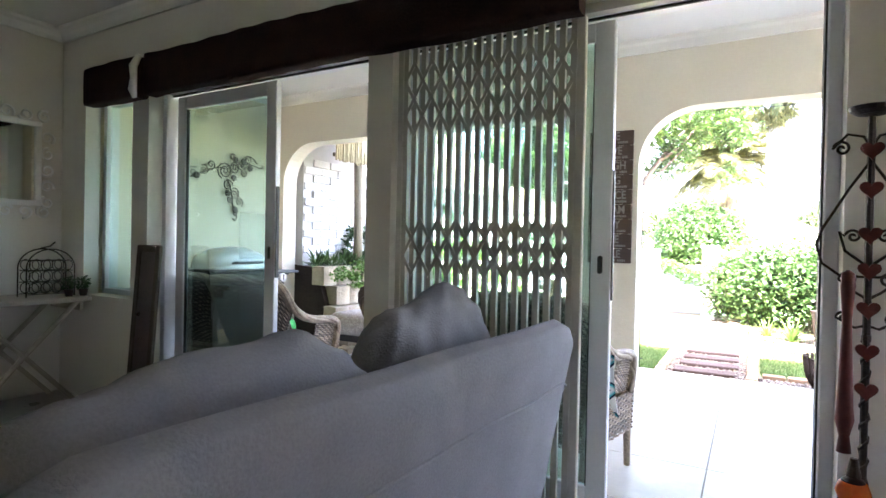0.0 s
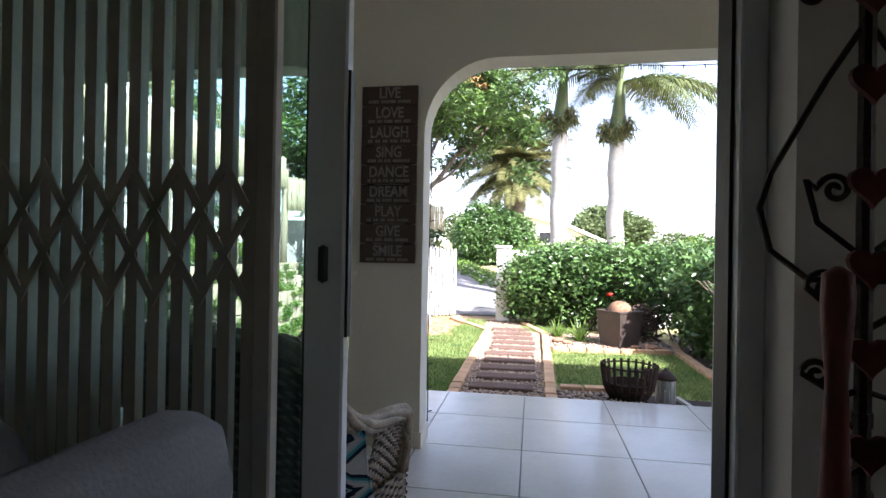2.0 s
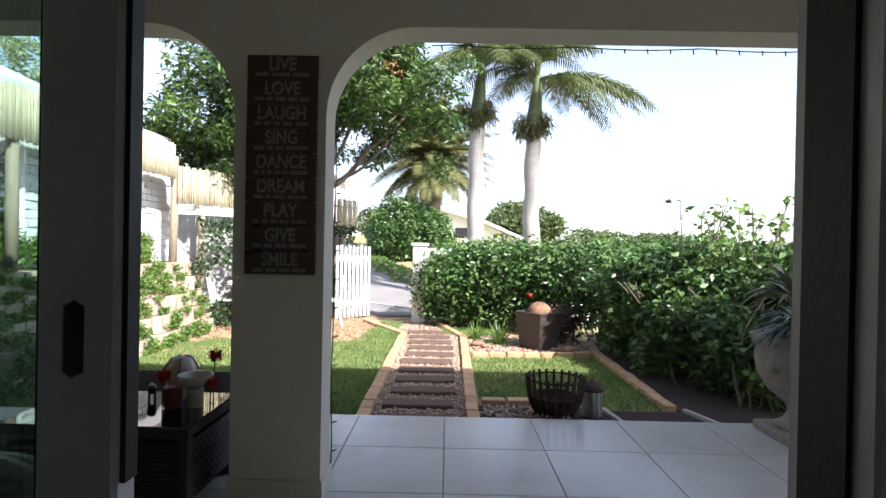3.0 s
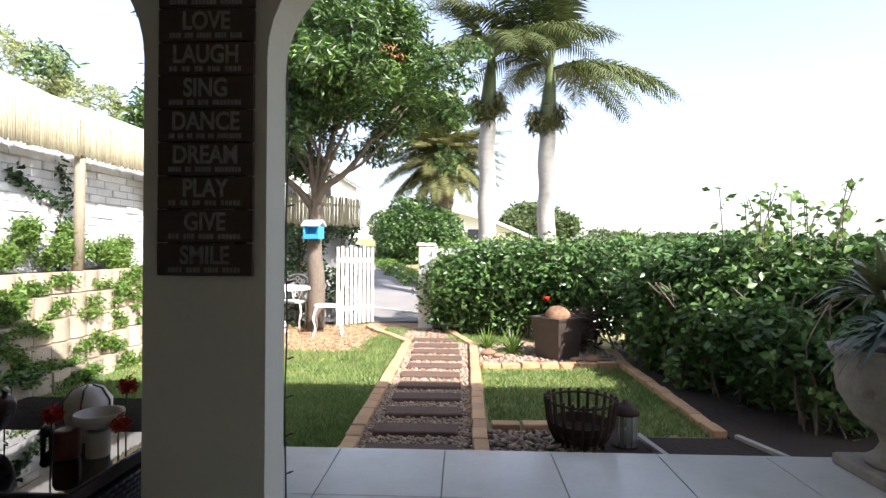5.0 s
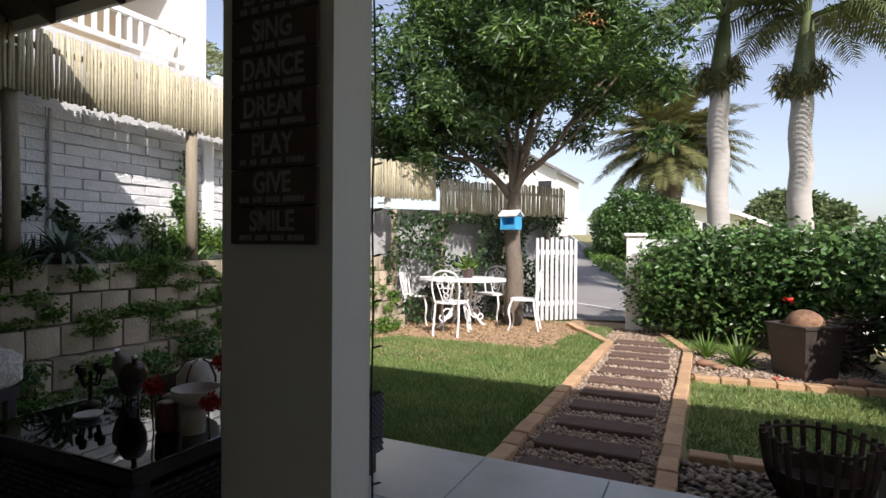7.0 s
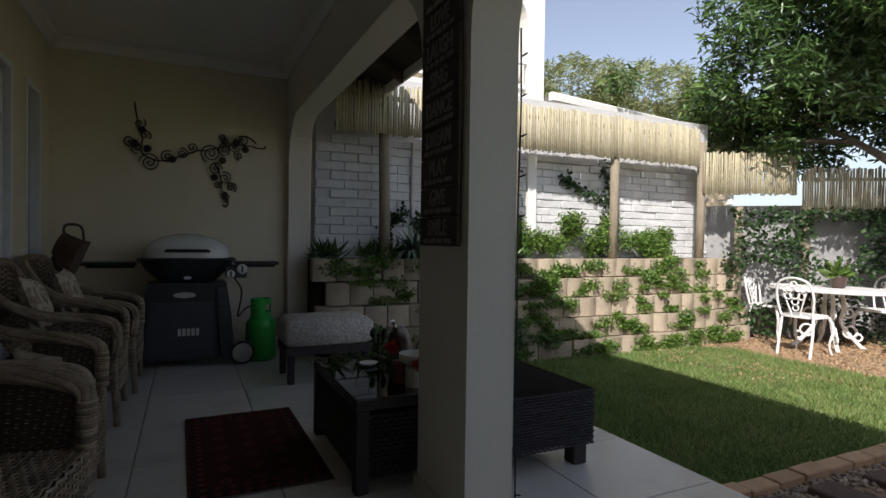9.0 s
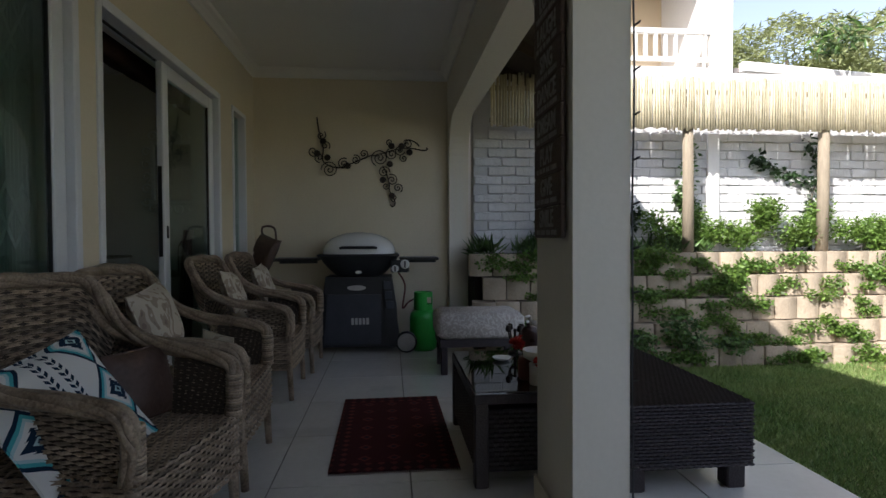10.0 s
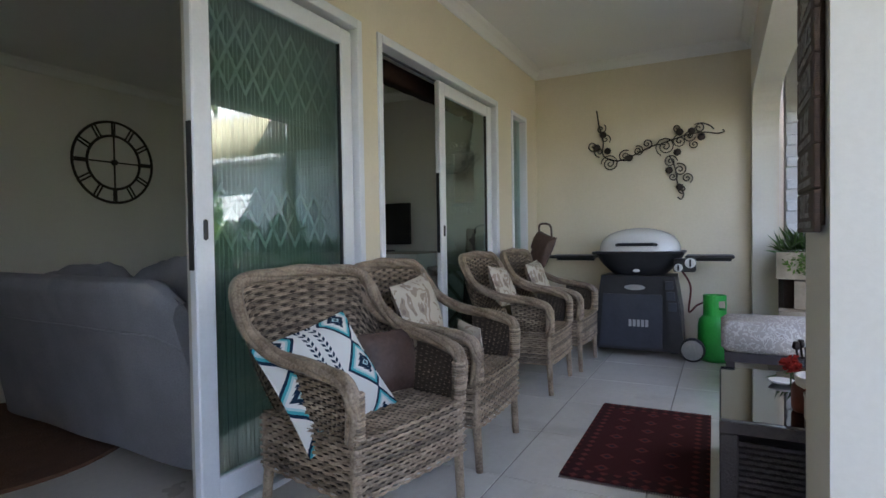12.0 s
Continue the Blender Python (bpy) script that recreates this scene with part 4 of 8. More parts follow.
def ornate_mirror():
    m = thing("wall_mirror", "mirror in a white carved scroll frame on the wall", "mirror")
    x, yc, zc = XW + 0.004, 2.11, 1.70
    part("glass", B(x, x + 0.012, yc - 0.26, yc + 0.26, zc - 0.27, zc + 0.27), M["mirror"], m)
    f = Shape()
    for a, b, c, d in ((-0.30, 0.30, 0.27, 0.31), (-0.30, 0.30, -0.31, -0.27), (-0.30, -0.26, -0.27, 0.27), (0.26, 0.30, -0.27, 0.27)):
        f.box(x, x + 0.03, yc + a, yc + b, zc + c, zc + d, bev=0.006)
    part("frame", f, M["white"], m)
    for i in range(22):
        side = i % 4
        k = (i // 4) / 5 * 0.6 - 0.28
        cy, cz = (k, 0.352) if side == 0 else (k, -0.352) if side == 1 else (0.342, k) if side == 2 else (-0.342, k)
        pts = [(x + 0.012, yc + cy + 0.048 * (1 - t * 0.7) * math.cos(7.5 * t + i), zc + cz + 0.048 * (1 - t * 0.7) * math.sin(7.5 * t + i)) for t in np.linspace(0, 1, 16)]
        part("scroll", Shape().tube(pts, [0.012 * (1 - 0.5 * k2 / 15) for k2 in range(16)], 6), M["white"], m, smooth=True)


ornate_mirror()


def console_table():
    t = thing("console_table", "pale wooden folding console table with crossed legs", "table")
    part("tabletop", B(-4.40, -3.92, 1.75, 2.53, 0.715, 0.75, bev=0.006), M["palewood"], t)
    for y in (1.80, 2.48):
        part("apron", B(-4.37, -3.96, y - 0.01, y + 0.01, 0.65, 0.714), M["palewood"], t)
    for x in (-4.34, -3.98):
        for a, b in ((1.82, 2.15), (2.46, 2.13)):
            part("leg", Shape().tube([(x, a, 0.714), (x, b, 0.36), (x, a + (b - a) * 1.95, 0.0)], 0.017, 6), M["palewood"], t)


M["palewood"] = mk("limed_wood", (0.36, 0.32, 0.26), (0.48, 0.43, 0.36), 7, 0.7, 0.3, 50)
console_table()


def wire_cage():
    c = thing("wire_cage", "arched dark wire cage ornament on the console", "ornament")
    x, y0, y1, zb = -4.12, 2.18, 2.48, 0.752
    yc, hw = (y0 + y1) / 2, (y1 - y0) / 2
    for k, dx in enumerate((-0.06, 0.06)):
        arch = [(x + dx, y0, zb), (x + dx, y0, zb + 0.2)] + [(x + dx, yc - hw * math.cos(t), zb + 0.2 + 0.13 * math.sin(t)) for t in np.linspace(0.2, math.pi - 0.2, 12)] + [(x + dx, y1, zb + 0.2), (x + dx, y1, zb)]
        part("arch", Shape().tube(arch, 0.005, 6), M["iron"], c)
        for z in (0.02, 0.1, 0.18, 0.25):
            part("rung", Shape().tube([(x + dx, y0 + 0.01, zb + z), (x + dx, y1 - 0.01, zb + z)], 0.0035, 5), M["iron"], c)
        for i in range(4):
            for j in range(3):
                cy, cz = y0 + 0.045 + i * 0.07, zb + 0.06 + j * 0.08
                part("ring", Shape().tube([(x + dx, cy + 0.03 * math.cos(t), cz + 0.036 * math.sin(t)) for t in np.linspace(0, 2 * math.pi, 12, endpoint=False)], 0.003, 5, closed=True), M["iron"], c)
    part("handle", Shape().tube([(x, yc - 0.04, zb + 0.335), (x, yc + 0.02, zb + 0.35), (x, yc + 0.05, zb + 0.38)], 0.005, 6), M["iron"], c)


wire_cage()
pic = thing("framed_panel", "dark framed panel leaning on the wall between windows", "picture frame", at=pose(-3.42, 2.47, 0.0, -4, 0, 0))
part("frame", Shape().box(0, 0.045, 0, 0.025, 0, 1.13, bev=0.005).box(0.205, 0.25, 0, 0.025, 0, 1.13, bev=0.005).box(0.045, 0.205, 0, 0.025, 0, 0.045).box(0.045, 0.205, 0, 0.025, 1.085, 1.13), M["darkwood"], pic)
part("panel", B(0.045, 0.205, 0.008, 0.018, 0.045, 1.085), M["darkceramic"], pic)
for yy in (2.41, 2.505):
    pl = thing("ornament_plant", "small dark leafed plant on the console", "plant", group="console plants")
    part("pot", Shape().lathe([(0.022, 0.752), (0.03, 0.80), (0.028, 0.80), (0.0, 0.795)], 12, (-3.99, yy, 0)), M["darkceramic"], pl)
    v, f = leaves(blob_points([(-3.99, yy, 0.845, 0.035, 0.03, 0.045)], 90, 11, 0.2), 0.035, seed=4)
    part("leaves", fast_mesh("leaves", v, f, M["leafdark"]), None, pl)


def wall_clock():
    c = thing("wall_clock", "large round skeleton wall clock of dark metal", "clock")
    x, z, y, r = -2.50, 1.89, -1.195, 0.42
    for rr in (r, r * 0.66):
        part("ring", Shape().tube([(x + rr * math.cos(t), y + 0.012, z + rr * math.sin(t)) for t in np.linspace(0, 2 * math.pi, 48, endpoint=False)], 0.014, 6, closed=True), M["iron"], c)
    for i in range(12):
        t = math.pi * i / 6
        w = 0.018 if i % 3 else 0.012
        for o in (-w, w):
            q = [(x + rr * math.cos(t) - o * math.sin(t), y + 0.012, z + rr * math.sin(t) + o * math.cos(t)) for rr in (r * 0.68, r * 0.98)]
            part("numeral", Shape().tube(q, 0.010, 5), M["iron"], c)
    for a, l in ((90, 0.34), (180, 0.40), (0, 0.40), (270, 0.40)):
        q = [(x, y + 0.015, z), (x + l * math.cos(radians(a)), y + 0.015, z + l * math.sin(radians(a)))]
        part("hand_bar", Shape().tube(q, 0.009, 6), M["iron"], c)
    part("hub", Shape().lathe([(0.03, 0), (0.03, 0.03), (0.0, 0.032)], 14, (x, y, z), "y"), M["iron"], c)


wall_clock()
rg = thing("lounge_rug", "brown shaggy rug on the lounge floor", "rug")
part("rug_field", Shape().slab([(-0.35 + 0.75 * math.cos(t) * (1 + 0.08 * math.sin(3 * t)), 0.95 + 0.85 * math.sin(t)) for t in np.linspace(0, 2 * math.pi, 40, endpoint=False)], 0.0, 0.018, "xy"), M["rugbrown"], rg)
tv = thing("television", "black flat television standing on a low white cabinet", "television")
part("screen", B(-4.30, -4.26, 0.55, 1.35, 0.98, 1.45, bev=0.006), M["screen"], tv)
part("stand", Shape().box(-4.34, -4.2, 0.8, 1.1, 0.90, 0.915).box(-4.29, -4.26, 0.9, 1.0, 0.915, 0.985), M["black"], tv)
cb = thing("tv_cabinet", "low white cabinet against the lounge wall", "cabinet")
part("body", B(-4.41, -3.98, 0.2, 1.6, 0.04, 0.88), M["white"], cb)
for i in range(3):
    a = 0.21 + i * 0.465
    d = part("door", B(-3.978, -3.962, a, a + 0.455, 0.06, 0.86, bev=0.003), M["white"], cb)
    part("handle", Shape().tube([(-3.95, a + 0.22, 0.75), (-3.95, a + 0.26, 0.75)], 0.006, 6), M["steel"], d)
part("worktop", B(-4.42, -3.95, 0.18, 1.62, 0.88, 0.90, bev=0.004), M["palewood"], cb)

# ---- patio things ----
def weave(fn, stakes, rows, amp=0.0052, thick=0.44):
    """Woven cane over a surface fn(u, v): each row a rounded strand that goes in front of and behind the stakes."""
    s = Shape()
    n, rows = stakes * 2, int(rows * 1.1)

    def nrm(u, v):
        e = 1e-3
        a, b = Vector(fn(min(u + e, 1), v)) - Vector(fn(max(u - e, 0), v)), Vector(fn(u, min(v + e, 1))) - Vector(fn(u, max(v - e, 0)))
        c = a.cross(b)
        return c.normalized() if c.length > 1e-12 else Vector((0, 0, 1))
    ns = [[nrm(i / n, j / 8) for i in range(n + 1)] for j in range(9)]
    for j in range(rows):
        v = (j + 0.5) / rows
        dv = thick / rows
        vs = []
        for i in range(n + 1):
            u = i / n
            N = ns[min(8, int(v * 8 + 0.5))][i]
            off = amp * math.cos(math.pi * (i * 0.5 * 1.0 + j)) if i % 2 == 0 else 0.0
            p0, p1, p2 = Vector(fn(u, max(0, v - dv))), Vector(fn(u, v)), Vector(fn(u, min(1, v + dv)))
            vs += [tuple(p0 + N * (off - 0.002)), tuple(p1 + N * (off + 0.0038)), tuple(p2 + N * (off - 0.002))]
        fs = []
        for i in range(n):
            fs += [(3 * i, 3 * i + 3, 3 * i + 4, 3 * i + 1), (3 * i + 1, 3 * i + 4, 3 * i + 5, 3 * i + 2)]
        s.add(vs, fs)
    return s


def rope(path, r, strands=4, twist=5.0):
    s = Shape()
    pts = [Vector(p) for p in path]
    for k in range(strands):
        q = []
        for i, p in enumerate(pts):
            t = (pts[min(i + 1, len(pts) - 1)] - pts[max(i - 1, 0)]).normalized()
            a = t.orthogonal().normalized()
            a = (Vector((0, 0, 1)) - t * t.z)
            a = a.normalized() if a.length > 1e-3 else Vector((1, 0, 0))
            b = t.cross(a)
            w = 2 * math.pi * k / strands + twist * i / len(pts) * 2
            q.append(p + (a * math.cos(w) + b * math.sin(w)) * r * 0.55)
        s.tube(q, r * 0.58, 6)
    return s


def smooth_path(pts, n=40):
    pts = [Vector(p) for p in pts]
    out = []
    m = len(pts) - 1
    for k in range(n + 1):
        u = k / n * m
        i = min(int(u), m - 1)
        f = u - i
        p0, p1, p2, p3 = pts[max(i - 1, 0)], pts[i], pts[i + 1], pts[min(i + 2, m)]
        out.append(0.5 * ((2 * p1) + (p2 - p0) * f + (2 * p0 - 5 * p1 + 4 * p2 - p3) * f * f + (3 * p1 - p0 - 3 * p2 + p3) * f ** 3))
    return out


def wicker_chair():
    """Cane armchair facing +y: woven seat, apron, back and arms under one roped rail."""
    c = thing("wicker_armchair", "grey-brown woven cane armchair with rolled arms", "armchair", group="wicker armchairs")
    W, ZS = 0.30, 0.41
    key = [(-0.275, 0.56, 0.40), (-0.285, 0.575, 0.53), (-0.295, 0.54, 0.60), (-0.315, 0.40, 0.63), (-0.335, 0.22, 0.655), (-0.348, 0.07, 0.73), (-0.338, -0.015, 0.85), (-0.285, -0.05, 0.905), (-0.14, -0.065, 0.915), (0, -0.07, 0.925)]
    full = smooth_path(key + [(-x, y, z) for x, y, z in key[-2::-1]], 72)
    part("rail", rope(full, 0.026, 5, 9), M["wicker"], c, "thick roped cane rail", smooth=True)

    def back(u, v):
        p = full[int(round(20 + u * 32))]
        k = 20 + u * 32
        i = min(int(k), 71)
        f = k - i
        p = full[i] * (1 - f) + full[i + 1] * f
        b = Vector((-0.255 + 0.51 * u, 0.075 + 0.03 * (2 * u - 1) ** 2, ZS))
        q = b.lerp(p, v)
        q.y -= 0.035 * math.sin(math.pi * v)
        return q
    tagged(part("backrest", weave(back, 20, 30), M["wicker"], c, smooth=True), kind="stuff")
    # added dark sheet, stands in for shade between the strands
    part("backrest_lining", Shape().grid(lambda u, v: back(u, v) - Vector((0, 0.004, 0)), 16, 8), M["wickergap"], c)
    for sg in (1, -1):
        def arm(u, v, sg=sg):
            k = 6 + u * 8
            i = min(int(k), 71)
            f = k - i
            p = full[i] * (1 - f) + full[i + 1] * f
            b = Vector((-0.272, 0.55 - 0.22 * u, ZS))
            q = b.lerp(p, v)
            return Vector((q.x * sg, q.y, q.z))
        tagged(part("arm_panel", weave(arm, 10, 15), M["wicker"], c, smooth=True), kind="stuff")
        # same added dark sheet behind the arm weave
        part("arm_lining", Shape().grid(lambda u, v, sg=sg, arm=arm: arm(u, v) + Vector((0.004 * sg, 0, 0)), 12, 5), M["wickergap"], c)

        def side(u, v, sg=sg):
            return Vector((sg * 0.288, 0.57 - 0.52 * u, 0.20 + (ZS - 0.20) * v))
        tagged(part("side_apron", weave(side, 16, 14), M["wicker"], c, smooth=True), kind="stuff")
    tagged(part("front_apron", weave(lambda u, v: Vector((0.29 - 0.58 * u, 0.585 + 0.01 * math.sin(math.pi * u), 0.20 + (ZS - 0.2) * v)), 20, 14), M["wicker"], c, smooth=True), kind="stuff")
    tagged(part("back_apron", weave(lambda u, v: Vector((-0.27 + 0.54 * u, 0.05, 0.20 + (ZS - 0.2) * v)), 18, 10), M["wicker"], c, smooth=True), kind="stuff")
    tagged(part("seat", weave(lambda u, v: Vector((-0.285 + 0.57 * u, 0.06 + 0.525 * v, ZS - 0.012 * math.sin(math.pi * u) * math.sin(math.pi * v))), 22, 34, 0.004), M["wicker"], c, smooth=True), kind="stuff")
    part("seat_frame", B(-0.28, 0.28, 0.06, 0.575, 0.21, ZS - 0.02), M["wickergap"], c)
    for sx in (-0.27, 0.27):
        for y, lean in ((0.565, 0.01), (0.075, -0.03)):
            leg = part("leg", Shape().tube([(sx, y + lean, 0.0), (sx, y, 0.20), (sx, y, 0.40)], [0.017, 0.02, 0.021], 10), M["wicker"], c, smooth=True)
            if y > 0.3:
                wr = Shape()
                for k in range(14):
                    z = 0.415 + k * 0.011
                    wr.tube([(sx + 0.024 * math.cos(t), y + 0.008 + 0.024 * math.sin(t), z) for t in np.linspace(0, 2 * math.pi, 10, endpoint=False)], 0.006, 5, closed=True)
                tagged(part("binding", wr, M["wicker"], leg, "pale cane binding", smooth=True), kind="stuff")
    return c


chair = wicker_chair()
chair.matrix_basis = pose(-0.765, 2.925, 0, 0, 0, -12)
chair["label"] = "grey-brown woven cane armchair holding the patterned cushion"
for x, y, rz in ((-1.44, 2.92, 2), (-2.73, 2.89, 1), (-3.45, 2.93, 0)):
    k = copy_thing(chair, pose(x, y, 0, 0, 0, rz))
    k["label"] = "grey-brown woven cane armchair with a beige floral cushion"


def pillow(mat, label, w, h, t, m, seed, group=""):
    p = thing("cushion", label, "cushion", at=m, group=group)
    part("cover", cushion(w, h, t, seed=seed), M[mat], p, smooth=True)
    n = 40
    edge = []
    for k in range(n):
        a = 4 * k / n
        i, f = int(a), a - int(a)
        u, v = [(2 * f - 1, -1), (1, 2 * f - 1), (1 - 2 * f, 1), (-1, 1 - 2 * f)][i]
        edge.append((u * w / 2 * (1 - 0.054 * (1 - v * v)), v * h / 2 * (1 - 0.054 * (1 - u * u)), 0))
    part("seam", Shape().tube(edge, 0.004, 5, closed=True), M[mat], p)
    return p


pillow("aztec", "white cushion with navy and teal diamond print", 0.43, 0.43, 0.12, pose(-0.585, 3.15, 0.535, 122, 0, -20) @ pose(0, 0, 0, 0, 0, -14), 1)
pillow("leather", "small brown cushion tucked behind the patterned cushion", 0.28, 0.26, 0.09, pose(-0.92, 3.22, 0.535, 108, 0, -20), 2)
pillow("floral", "beige floral cushion leaning in an armchair", 0.40, 0.32, 0.13, pose(-1.44, 3.06, 0.685, 108, 6, 4), 3, "floral cushions")
pillow("floral", "beige floral cushion leaning in an armchair", 0.36, 0.30, 0.12, pose(-2.72, 3.04, 0.69, 110, -5, 3), 4, "floral cushions")
pillow("floral", "beige floral cushion leaning in an armchair", 0.36, 0.30, 0.12, pose(-3.45, 3.08, 0.69, 110, 4, 2), 5, "floral cushions")
pillow("floral", "small beige floral cushion standing against a chair arm", 0.20, 0.18, 0.07, pose(-1.60, 3.28, 0.51, 100, 8, 60), 6, "floral cushions")
bag = thing("leather_bag", "brown leather bag propped upright on a chair", "bag", at=pose(-3.80, 3.02, 0.93, 75, 18, 60))
part("body", cushion(0.22, 0.30, 0.12, seed=9), M["leather"], bag, smooth=True)
part("strap", Shape().tube(smooth_path([(-0.08, 0.12, 0.03), (-0.1, 0.2, 0.05), (0.0, 0.23, 0.03), (0.08, 0.13, 0.03)], 14), 0.010, 6), M["leather"], bag)
part("flap", Shape().grid(lambda u, v: (-0.09 + 0.18 * u, 0.13 - 0.16 * v, 0.055 + 0.014 * math.sin(math.pi * v)), 6, 6), M["leather"], bag)


def barbecue():
    """Gas barbecue on a wheeled cart, facing +x, against the end wall."""
    b = thing("gas_barbecue", "gas barbecue with pale domed lid on a black wheeled cart", "barbecue")
    x, y = -4.06, 3.83
    lid = Shape()

    def dome(u, v):
        a, c = 2 * u - 1, v
        r = math.sin(c * math.pi / 2)
        th = a * math.pi
        ex = 0.62
        cx, cy = math.copysign(abs(math.cos(th)) ** ex, math.cos(th)), math.copysign(abs(math.sin(th)) ** ex, math.sin(th))
        return (x + 0.235 * r ** 0.9 * cx, y + 0.335 * r ** 1.0 * cy, 0.91 + 0.20 * math.cos(c * math.pi / 2) ** 0.8)
    lid.grid(dome, 40, 12)
    L = part("lid", lid, M["enamel"], b, "pale grey domed lid", smooth=True)
    part("handle", Shape().tube([(x + 0.225, y - 0.16, 0.965), (x + 0.262, y - 0.14, 0.97), (x + 0.265, y + 0.14, 0.97), (x + 0.225, y + 0.16, 0.965)], 0.013, 8), M["black"], L)
    part("badge", Shape().lathe([(0.022, 0), (0.02, 0.006), (0, 0.007)], 14, (x + 0.13, y, 1.065), "z"), M["black"], L)

    def pan(u, v):
        th = 2 * math.pi * u
        ex = 0.6
        cx, cy = math.copysign(abs(math.cos(th)) ** ex, math.cos(th)), math.copysign(abs(math.sin(th)) ** ex, math.sin(th))
        r = 1 - 0.42 * v ** 1.5
        return (x + 0.245 * r * cx, y + 0.37 * r * cy, 0.905 - 0.20 * v)
    part("firebox", Shape().grid(pan, 40, 8), M["black"], b, smooth=True)
    part("rim", B(x - 0.235, x + 0.25, y - 0.37, y + 0.37, 0.885, 0.908, bev=0.008), M["black"], b)
    for a, c in ((y - 0.79, y - 0.375), (y + 0.375, y + 0.74)):
        t = part("side_table", B(x - 0.16, x + 0.15, a, c, 0.845, 0.872, bev=0.008), M["black"], b)
        part("bracket", B(x - 0.02, x + 0.02, a + 0.05, c - 0.02, 0.82, 0.845), M["black"], t)
    cart = Shape()
    cart.slab([(y - 0.30, 0.70), (y + 0.30, 0.70), (y + 0.345, 0.40), (y + 0.36, 0.06), (y - 0.37, 0.06), (y - 0.345, 0.40)], x - 0.18, x + 0.19, "yz")
    part("cart_body", cart, M["black"], b)
    pn = Shape().slab([(y - 0.28, 0.54), (y + 0.2, 0.54), (y + 0.2, 0.085), (y - 0.32, 0.085)], x + 0.191, x + 0.203, "yz")
    front = part("front_panel", pn, M["charcoal"], b, "charcoal cloth front panel")
    for i in range(5):
        part("lettering", B(x + 0.2035, x + 0.2055, y - 0.07 + i * 0.034, y - 0.07 + i * 0.034 + 0.024, 0.265, 0.325), M["steel"], front)
    part("nameplate", Shape().slab([(y - 0.02 + 0.085 * math.cos(t), 0.60 + 0.024 * math.sin(t)) for t in np.linspace(0, 2 * math.pi, 20, endpoint=False)], x + 0.191, x + 0.197, "yz"), M["steel"], b)
    part("nameplate", Shape().slab([(y + 0.0 + 0.03 * math.cos(t), 0.745 + 0.014 * math.sin(t)) for t in np.linspace(0, 2 * math.pi, 16, endpoint=False)], x + 0.216, x + 0.224, "yz"), M["enamel"], b)
    part("side_leg", Shape().add([(x + 0.15, y + 0.21, 0.70), (x + 0.21, y + 0.21, 0.70), (x + 0.21, y + 0.30, 0.70), (x + 0.15, y + 0.30, 0.70), (x + 0.15, y + 0.27, 0.06), (x + 0.23, y + 0.27, 0.06), (x + 0.23, y + 0.38, 0.06), (x + 0.15, y + 0.38, 0.06)],
                               [(0, 1, 2, 3), (7, 6, 5, 4), (0, 4, 5, 1), (1, 5, 6, 2), (2, 6, 7, 3), (3, 7, 4, 0)]), M["black"], b)
    for k in range(3):
        part("tool_holder", B(x + 0.215, x + 0.228, y + 0.225 + k * 0.012, y + 0.29 + k * 0.012, 0.66 - k * 0.09 - 0.07, 0.66 - k * 0.09, bev=0.003), M["charcoal"], b)
    for yy in (y + 0.43,):
        w = part("wheel", Shape().lathe([(0.03, -0.025), (0.085, -0.025), (0.098, -0.012), (0.098, 0.012), (0.085, 0.025), (0.03, 0.025)], 24, (x + 0.21, yy, 0.099), "x"), M["black"], b)
        hub = Shape().lathe([(0.082, 0.024), (0.08, 0.031), (0.03, 0.034), (0.028, 0.040), (0.0, 0.041)], 24, (x + 0.21, yy, 0.099), "x")
        part("hubcap", hub, M["steel"], w, "pale grey hubcap")
    for yy, z, r in ((y + 0.33, 0.775, 0.034), (y + 0.42, 0.815, 0.042)):
        kn = part("knob", Shape().lathe([(0.75 * r, 0), (r, 0.004), (r, 0.02), (0.8 * r, 0.026), (0, 0.027)], 18, (x + 0.23, yy, z), "x"), M["enamel"], b, "pale round control knob")
        part("knob_grip", B(x + 0.257, x + 0.262, yy - 0.007, yy + 0.007, z - r * 0.7, z + r * 0.7), M["black"], kn)
    part("bracket", B(x + 0.14, x + 0.232, y + 0.29, y + 0.46, 0.74, 0.85, bev=0.01), M["black"], b)
    part("gas_hose", Shape().tube(smooth_path([(x + 0.2, y + 0.36, 0.74), (x + 0.22, y + 0.42, 0.62), (x + 0.1, y + 0.40, 0.40), (x + 0.06, y + 0.46, 0.45), (x + 0.06, y + 0.56, 0.50)], 24), 0.008, 7), M["redmetal"], b)


barbecue()


